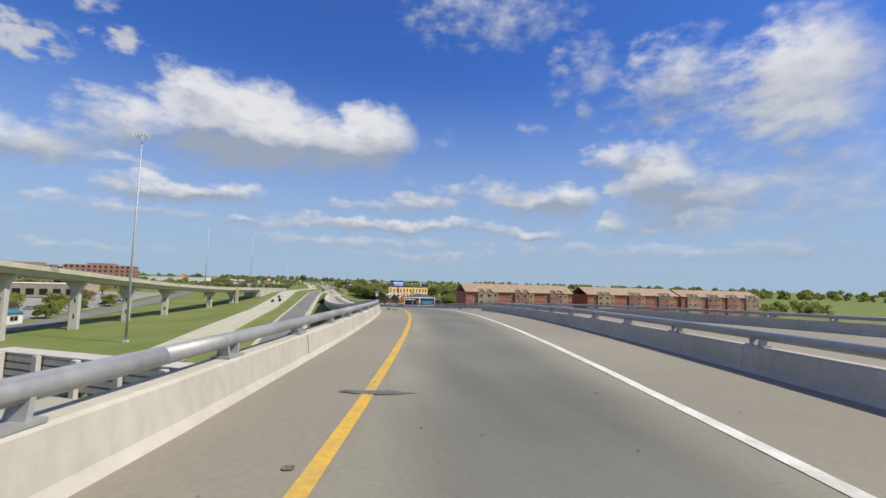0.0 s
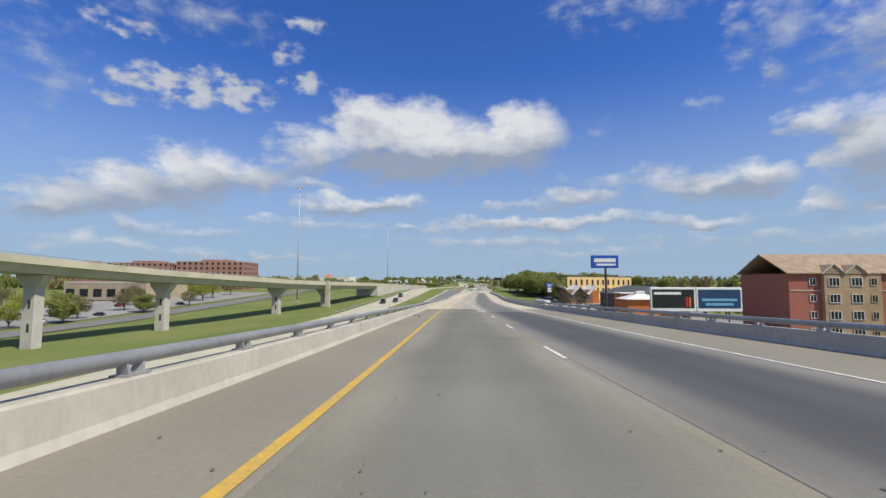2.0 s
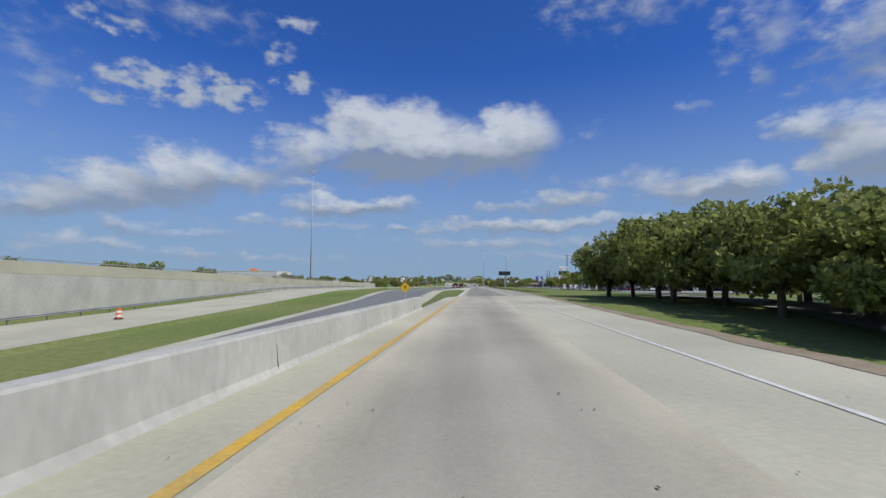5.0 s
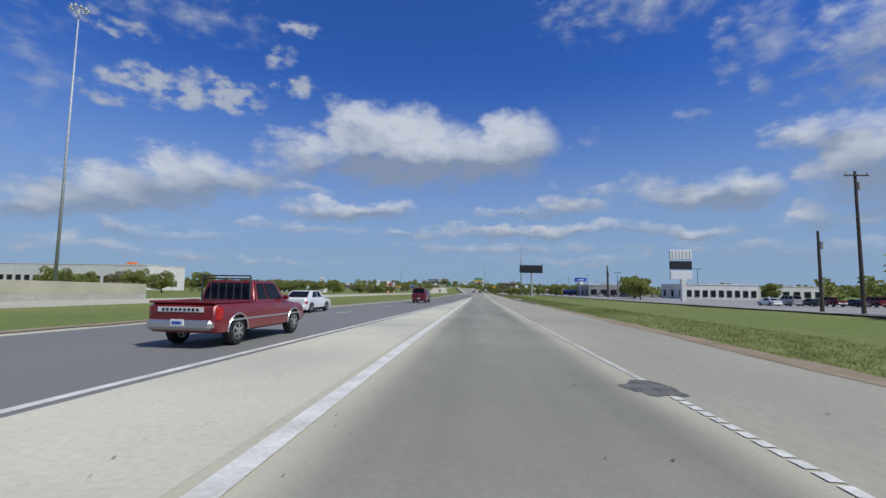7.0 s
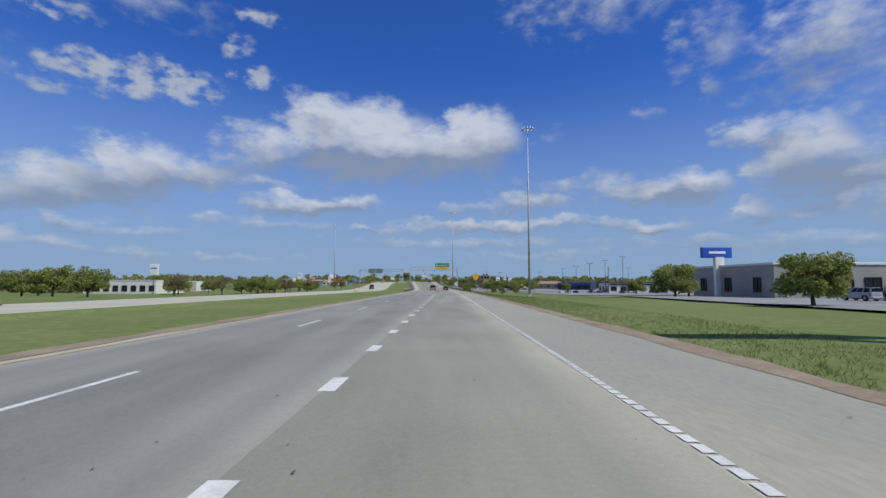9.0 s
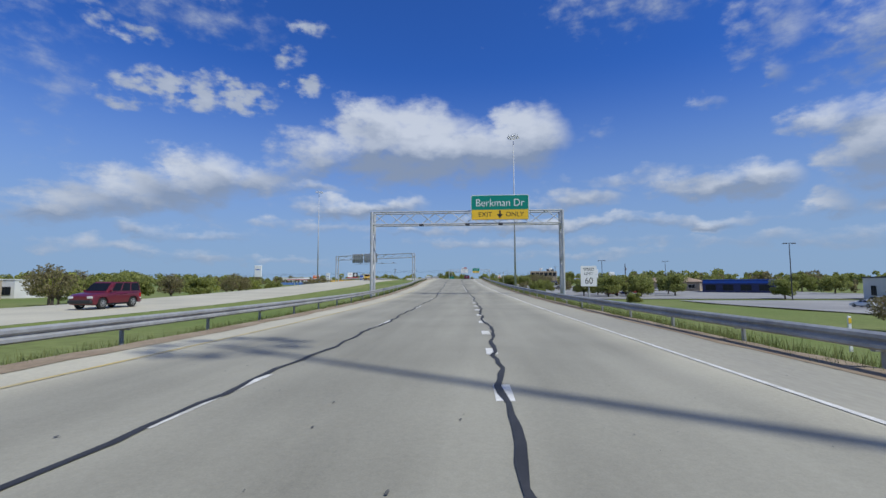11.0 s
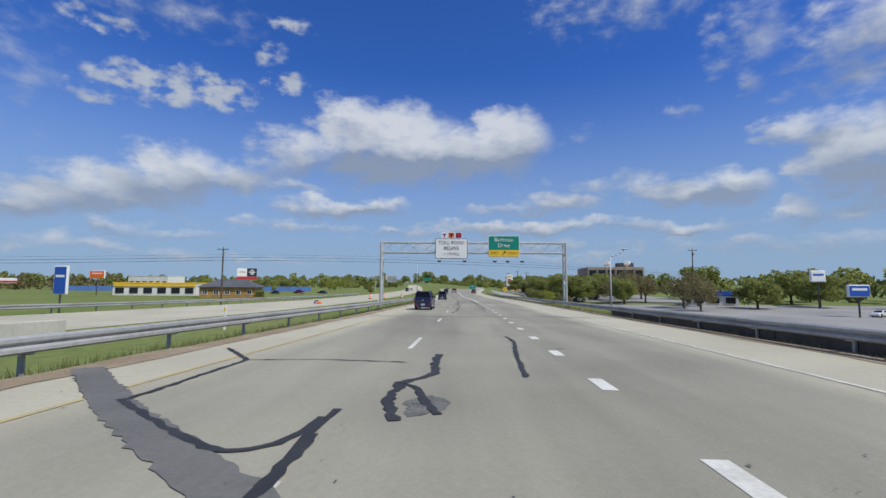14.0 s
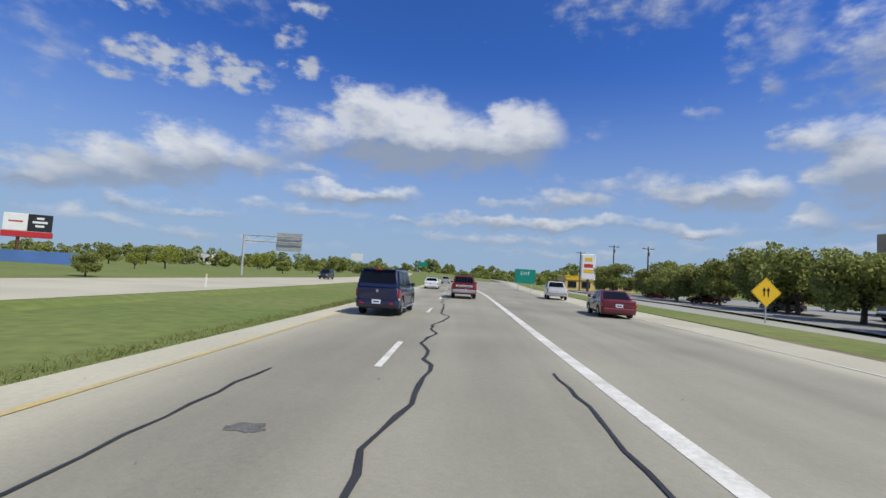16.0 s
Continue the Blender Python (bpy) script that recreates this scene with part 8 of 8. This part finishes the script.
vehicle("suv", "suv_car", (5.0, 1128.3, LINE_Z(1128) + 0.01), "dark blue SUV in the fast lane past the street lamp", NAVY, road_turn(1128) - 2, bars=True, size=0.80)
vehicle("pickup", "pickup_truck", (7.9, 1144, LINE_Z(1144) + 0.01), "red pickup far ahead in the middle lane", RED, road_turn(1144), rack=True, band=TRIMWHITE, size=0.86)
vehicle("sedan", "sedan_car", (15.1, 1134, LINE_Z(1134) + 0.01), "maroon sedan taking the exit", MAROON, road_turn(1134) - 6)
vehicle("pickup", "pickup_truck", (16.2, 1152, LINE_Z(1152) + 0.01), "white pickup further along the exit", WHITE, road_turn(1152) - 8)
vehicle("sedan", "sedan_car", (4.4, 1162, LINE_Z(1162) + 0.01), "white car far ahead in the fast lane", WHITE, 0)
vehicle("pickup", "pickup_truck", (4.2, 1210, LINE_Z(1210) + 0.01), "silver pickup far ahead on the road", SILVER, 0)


def west_car(kind, name, y, lane, label, paint):
    p = road_point(y, WEST_RIGHT(y) - 3.0 - lane * 3.6)
    vehicle(kind, name, (p.x, p.y, west_z(p.y) + 0.13), label, paint, 180 + road_turn(y), "cars on the opposite carriageway")


west_car("suv", "suv_car", 345, 0, "black SUV on the opposite carriageway", BLACKP)
west_car("suv", "suv_car", 338, 1, "second black SUV on the opposite carriageway", BLACKP)
west_car("suv", "suv_car", 374, 1, "dark SUV on the opposite carriageway", GREENP)
west_car("suv", "suv_car", 793, 0.6, "maroon and silver SUV coming the other way", MAROON)
west_car("suv", "suv_car", 884, 1, "yellow off-road car coming the other way", YELLOWP)
vehicle("van", "delivery_van", (-36, 958, ground_z(-36, 958) + 0.1), "white delivery van beyond the opposite carriageway", WHITE, 180)
west_car("suv", "suv_car", 1186, 1, "dark SUV on the opposite carriageway", BLACKP)
west_car("sedan", "sedan_car", 1230, 1, "silver car far off coming the other way", SILVER)
vehicle("suv", "suv_car", (FLY_X(505) - 4, 505, FLY_Z(505) - 0.3), "white SUV on the descending ramp", WHITE, 185)
vehicle("suv", "suv_car", (FLY_X(150) - 4, 150, FLY_Z(150) - 0.3), "dark car up on the flyover", BLACKP, 175)

# parked cars: one sedan, one SUV and one pickup form, copied over the lots
PAINTS = [WHITE, SILVER, BLACKP, MAROON, NAVY, RED, GREENP]
PARK = []
for i in range(14):
    PARK.append((44 + (i % 2) * 6 + rng.uniform(-0.3, 0.3), 1098 + i * 8.2, 88, i))
for i in range(9):
    PARK.append((48 + i * 3.1, 503 - (i % 3), 4, i + 2))
for i in range(10):
    PARK.append((52 + i * 3.2, 560 + (i % 2) * 0.5, 2, i))
for i in range(14):
    PARK.append((62 + i * 3.2, 678 + (i % 2) * 0.6, 0, i + 1))
for i in range(14):
    PARK.append((74 + i * 5.0, 838 + (i % 3) * 4, 8, i))
for i in range(12):
    PARK.append((58 + (i * 7.7) % 60, 912 + i * 12.5, 50 + (i % 3) * 30, i + 3))
for i in range(8):
    PARK.append((-122 - (i % 2) * 18, 280 + i * 10.0, 80, i))
for i in range(5):
    PARK.append((38 + i * 5, 226 + (i % 2) * 4, 90, i))
for i in range(5):
    PARK.append((-75 + i * 8, 1128 + i * 3, 70, i))
for i in range(3):
    PARK.append((34 + i * 5.5, 368 - i * 1.0, 60, i))
MADE = {}
for x, y, yaw, k in PARK:
    kind, tint = ("sedan", "suv", "sedan", "pickup")[k % 4], ("white", "silver", "black", "maroon", "dark blue", "red", "dark green")[k % 7]
    where = (x, y, ground_z(x, y) + 0.2)
    if (kind, tint) in MADE:
        copy_thing(MADE[kind, tint], pose(*where, 0, 0, yaw) @ Matrix.Scale(0.9, 4))
        continue
    names = {"sedan": "sedan_car", "suv": "suv_car", "pickup": "pickup_truck"}
    MADE[kind, tint] = vehicle(kind, names[kind], where, "parked %s %s on the lot" % (tint, {"sedan": "sedan", "suv": "SUV", "pickup": "pickup"}[kind]), PAINTS[k % 7], yaw, "parked cars", size=0.9)

# white box trailer by the motel
gz = ground_z(27, 338)
th = thing("stock_trailer", (27, 340, gz), "white slatted livestock trailer parked by the motel", "trailer", "", 20)
block(th, "body", (2.3, 7.5, 2.3), (0, 0, 0.55), STUCCOWHITE, 0.08)
for i in range(5):
    bm = bmesh.new()
    box(bm, (0.04, 7.0, 0.1), (-1.16, 0, 1.2 + 0.3 * i))
    part("slot", bm, BLACKTRIM, th)
for sx in (-1, 1):
    for y in (-0.5, 0.5):
        wheel(th, sx * 1.1, y, 0.36, 0.24)

# ---------------------------------------------------------------- marks and litter on the road
def crack(name, label, y0, y1, off, wander, wide, seed, up=0.018):
    bm = bmesh.new()
    r = random.Random(seed)
    rows, w = [], 0.0
    y = y0
    while y < y1:
        w = w * 0.86 + r.uniform(-1, 1) * wander
        ww = wide * r.uniform(0.6, 1.25)
        rows.append((bm.verts.new(road_point(y, off(y) + w - ww / 2, up)), bm.verts.new(road_point(y, off(y) + w + ww / 2, up))))
        y += 0.45
    for a, b in zip(rows, rows[1:]):
        bm.faces.new((a[0], a[1], b[1], b[0]))
    return tagged(link_mesh(name, bm, TAR), label, "crack seal", kind="structure")


crack("trim_crack_left", "dark bitumen line along the lane joint", 680, 975, lambda y: LANE_TWO(y) - 0.02, 0.07, 0.10, 1)
crack("trim_crack_drop", "wandering bitumen line by the short dashes", 690, 935, lambda y: DROP_LINE(y) + 0.10, 0.08, 0.10, 2)
crack("trim_crack_lane", "wandering bitumen line in the middle lane", 1000, 1180, lambda y: LANE_TWO(y) + 0.55, 0.13, 0.07, 3)
crack("trim_crack_right", "bitumen line near the exit line", 1004, 1066, lambda y: DROP_LINE(y) - 0.62, 0.07, 0.06, 4)
crack("trim_crack_fast", "thin bitumen line in the fast lane", 1040, 1118, lambda y: LANE_TWO(y) - 1.45, 0.05, 0.045, 5)


def seal(label, nodes, wide, seed, up=0.019, material=None):
    """A bitumen seal run by hand through a few bends."""
    r = random.Random(seed)
    pts = []
    for (y0, o0), (y1, o1) in zip(nodes, nodes[1:]):
        n = max(2, int(math.hypot(y1 - y0, o1 - o0) / 0.12))
        pts += [(y0 + (y1 - y0) * i / n, o0 + (o1 - o0) * i / n) for i in range(n)]
    pts.append(nodes[-1])
    for _ in range(3):
        pts = [pts[0]] + [tuple((a[i] + 2 * b[i] + c[i]) / 4 for i in (0, 1)) for a, b, c in zip(pts, pts[1:], pts[2:])] + [pts[-1]]
    bm = bmesh.new()
    rows = []
    for i, (y, o) in enumerate(pts):
        a, b = pts[max(0, i - 1)], pts[min(len(pts) - 1, i + 1)]
        d = math.hypot(b[0] - a[0], b[1] - a[1]) or 1.0
        ny, no = -(b[1] - a[1]) / d, (b[0] - a[0]) / d
        jag = min(wide, 0.16)
        w = wide / 2 + jag * r.uniform(-0.2, 0.12)
        j = jag * 0.2 * r.uniform(-1, 1)
        rows.append((bm.verts.new(road_point(y - ny * (w + j), o - no * (w + j), up)), bm.verts.new(road_point(y + ny * (w - j), o + no * (w - j), up))))
    for a, b in zip(rows, rows[1:]):
        bm.faces.new((a[0], a[1], b[1], b[0]))
    bmesh.ops.recalc_face_normals(bm, faces=bm.faces)
    return tagged(link_mesh("trim_seal", bm, material or TAR), label, "crack seal", "crack seals", kind="structure")


crack("trim_crack_exit", "short bitumen line beside the exit line", 1112, 1119, lambda y: DROP_LINE(y) - 0.6, 0.05, 0.05, 6)
GREYBAND = mat("grey road band", (0.16, 0.155, 0.142), 0.85, var=0.25, scale=0.8, fine=14)
seal("broad grey road band running across the fast lane", [(977.2, -6.9), (974.6, -4.2), (972.6, -1.8), (971.6, -0.6)], 0.5, 1, 0.015, GREYBAND)
seal("curved bitumen seal beside the band", [(975.0, -4.5), (973.5, -2.6), (973.2, -2.05), (973.5, -1.7), (974.4, -1.6)], 0.10, 2)
seal("short bitumen seal on the lane joint", [(972.0, -1.45), (973.8, -1.5)], 0.12, 3)
seal("forked bitumen seal from the shoulder", [(980.2, -5.9), (978.4, -4.5), (976.5, -4.45), (974.9, -4.4)], 0.10, 4)
seal("curling bitumen seal in the middle lane", [(979.6, -0.63), (977.0, -0.55), (976.5, -0.95), (975.3, -1.05), (974.3, -0.8)], 0.17, 5)
seal("curling bitumen seal in the middle lane", [(976.4, -1.1), (976.1, -0.74), (975.1, -0.5), (974.6, -0.3)], 0.12, 6)
seal("short wavy bitumen seal", [(984.0, 1.3), (982.4, 1.4), (979.7, 1.15), (977.0, 1.03)], 0.11, 7)
seal("thin sealed crack across two lanes", [(978.4, -4.5), (978.6, -3.0), (978.4, -1.2)], 0.06, 8)
seal("sealed crack running in from the guardrail", [(943.3, -6.6), (943.7, -6.0), (942.9, -4.75), (942.0, -3.2)], 0.09, 9)
seal("sealed crack joining the lane joint", [(942.8, -4.65), (942.0, -4.3), (941.2, -3.3), (940.9, -2.6), (940.7, -1.6), (941.2, -1.35)], 0.11, 10)


def cross_mark(name, label, y, o0, o1, wide, material, skew=0.0, up=0.016):
    bm = bmesh.new()
    r = random.Random(int(y))
    rows = []
    n = 14
    for i in range(n + 1):
        f = i / n
        o = o0 + (o1 - o0) * f
        yy = y + skew * f + r.uniform(-0.03, 0.03)
        rows.append((bm.verts.new(road_point(yy, o, up)), bm.verts.new(road_point(yy + wide * r.uniform(0.8, 1.2), o, up))))
    for a, b in zip(rows, rows[1:]):
        bm.faces.new((a[0], b[0], b[1], a[1]))
    return tagged(link_mesh(name, bm, material), label, "joint", kind="structure")


cross_mark("trim_joint_ramp", "dark expansion joint across the ramp", 71.6, -3.2, 6.0, 0.06, TAR, 2.6)
cross_mark("trim_joint_deck", "expansion joint where the bridge ends", 262.5, -3.6, 8.7, 0.12, TAR)
cross_mark("trim_joint_overpass", "joint at the end of the overpass", 996, -5.8, 9.0, 0.15, TAR)


POTHOLE = mat("broken dark patch", (0.16, 0.155, 0.14), 0.9, var=0.55, scale=4.0, fine=30, bump=0.02, color2=(0.09, 0.088, 0.082))


def blot(y, off, rx, ry, seed, material=POTHOLE, up=0.0108):
    bm = bmesh.new()
    r = random.Random(seed)
    c = bm.verts.new(road_point(y, off, up))
    ring = []
    n = 40
    for i in range(n):
        a = i * 6.2832 / n
        k = 0.95 + 0.42 * noise.noise((math.cos(a) * 1.6 + seed * 3.1, math.sin(a) * 1.6, seed)) + 0.22 * noise.noise((math.cos(a) * 5, math.sin(a) * 5, seed + 7.0))
        ring.append(bm.verts.new(road_point(y + math.sin(a) * ry * k, off + math.cos(a) * rx * k, up)))
    for i in range(n):
        bm.faces.new((c, ring[i], ring[(i + 1) % n]))
    return tagged(link_mesh("stain", bm, material), "dark oily stain on the pavement", "stain", "pavement stains", kind="structure")


for i, (y, o, rx, ry) in enumerate(((495.6, 2.7, 0.45, 0.55), (255.7, -0.7, 0.25, 0.24), (256.5, -0.72, 0.13, 0.1), (258.2, -2.4, 0.5, 0.25), (258.6, 0.35, 0.3, 0.12), (226.5, 0.8, 0.2, 0.2), (228.0, 0.9, 0.15, 0.1), (226.0, 1.1, 0.25, 0.12), (227.6, 0.2, 0.12, 0.1), (40.5, -0.9, 0.55, 0.12), (38, -1.2, 0.06, 0.05), (135.5, 0.4, 0.08, 0.05), (975, -0.5, 0.3, 0.5), (981, 2.4, 0.14, 0.08), (1115.5, -1.8, 0.2, 0.12), (560, -0.4, 0.1, 0.4), (876, 4.0, 0.4, 0.2), (835, 4.2, 0.5, 0.25), (722, 0.6, 0.1, 0.2))):
    blot(y, o, rx, ry, i)

# crushed box on the shoulder
p = road_point(105.6, -3.45, 0.02)
th = thing("crushed_box", tuple(p), "flattened white cardboard box lying on the shoulder", "litter", "", 15)
th.matrix_basis = th.matrix_basis @ Matrix.Scale(0.8, 4)
for sz, at, rz, m in (((1.5, 0.9, 0.03), (0, 0, 0.13), 0, STUCCOGREY), ((1.5, 0.35, 0.03), (0.05, -0.5, 0.06), 4, STUCCOWHITE), ((0.3, 0.9, 0.03), (-0.8, 0, 0.06), -6, STUCCOWHITE), ((1.2, 0.3, 0.03), (0.1, 0.5, 0.16), 8, STUCCOWHITE)):
    bm = bmesh.new()
    box(bm, sz, at, rz, bevel=0.006, rx=6)
    part("flap", bm, m, th)
for y, o, s in ((102.0, -3.6, 0.17), (87, 6.9, 0.35), (89, 7.6, 0.2), (196, -3.0, 0.16), (197.5, -3.4, 0.1), (947, -6.6, 0.3), (1062, -4.5, 0.2), (115, -3.2, 0.12)):
    p = road_point(y, o, 0.0)
    bm = bmesh.new()
    bmesh.ops.create_icosphere(bm, subdivisions=2, radius=s)
    for v in bm.verts:
        k = 0.7 + 0.5 * noise.noise(v.co * 6 / s * 0.3 + Vector((y, 0, 0)))
        v.co = Vector((v.co.x * k, v.co.y * k, (v.co.z * 0.45 + s * 0.3) * k))
    ob = link_mesh("litter", bm, BLACKTRIM if s > 0.25 else STAIN)
    ob.location = p
    tagged(ob, "crumpled scrap of road litter on the shoulder", "litter", "road litter")
# drain grates on the ramp
for y, o in ((70.9, -2.0), (70.2, -2.15)):
    p = road_point(y, o, 0.012)
    th = thing("drain_grate", tuple(p), "iron drain grate let into the shoulder", "drain grate", "drain grates", road_turn(y))
    bm = bmesh.new()
    box(bm, (0.36, 0.22, 0.012), (0, 0, 0))
    part("pit", bm, SIGNBLACK, th)
    for i in range(7):
        bm = bmesh.new()
        box(bm, (0.024, 0.21, 0.02), (-0.15 + 0.05 * i, 0, 0.012))
        part("bar", bm, DARKSTEEL, th)
# gravel spilled in the gore
r = random.Random(9)
bm = bmesh.new()
for i in range(260):
    p = road_point(82 + r.gauss(0, 2.0), 5.6 + r.gauss(0, 0.7), 0.02)
    box(bm, (0.05 * r.uniform(0.5, 2), 0.05 * r.uniform(0.5, 2), 0.04), p, r.uniform(0, 90))
tagged(link_mesh("gravel", bm, STUCCOGREY), "spilled pale gravel in the gore", "gravel", kind="stuff")
# weeds by the drains
tuft_belt_p = np.random.default_rng(7)
for y, o, s in ((71.5, -2.55, 0.34), (70.6, -2.65, 0.28)):
    p = road_point(y, o, 0.0)
    vs, fs = leaf_cloud([((0, 0, s * 0.25), s * 0.5)], 0.07, 1600, tuft_belt_p, 0.5)
    me = bpy.data.meshes.new("weed")
    me.from_pydata([tuple(v) for v in vs], [], fs)
    me.materials.append(LEAF_DULL)
    ob = new("weed", me)
    ob.location = p
    tagged(ob, "dry weed growing at the parapet foot", "weed", "weeds")

# small dark specks, chips and rubber crumbs strewn over the lanes
r = random.Random(77)
bm = bmesh.new()
for i in range(9000):
    y = r.uniform(30, 1150)
    o = r.uniform(-3.4, 5.0) if y < 560 else r.uniform(-7.0, 8.0)
    rad = 0.007 + 0.014 * r.random() ** 3
    sq = r.uniform(0.4, 1.6)
    a0 = r.uniform(0, 6.28)
    bm.faces.new([bm.verts.new(road_point(y + math.sin(a0 + k * 1.2566) * rad * sq * 1.6, o + math.cos(a0 + k * 1.2566) * rad * r.uniform(0.6, 1.3), 0.021)) for k in range(5)])
bmesh.ops.recalc_face_normals(bm, faces=bm.faces)
tagged(link_mesh("road_specks", bm, STAIN), "small dark specks and rubber crumbs on the pavement", "road grit", kind="stuff")


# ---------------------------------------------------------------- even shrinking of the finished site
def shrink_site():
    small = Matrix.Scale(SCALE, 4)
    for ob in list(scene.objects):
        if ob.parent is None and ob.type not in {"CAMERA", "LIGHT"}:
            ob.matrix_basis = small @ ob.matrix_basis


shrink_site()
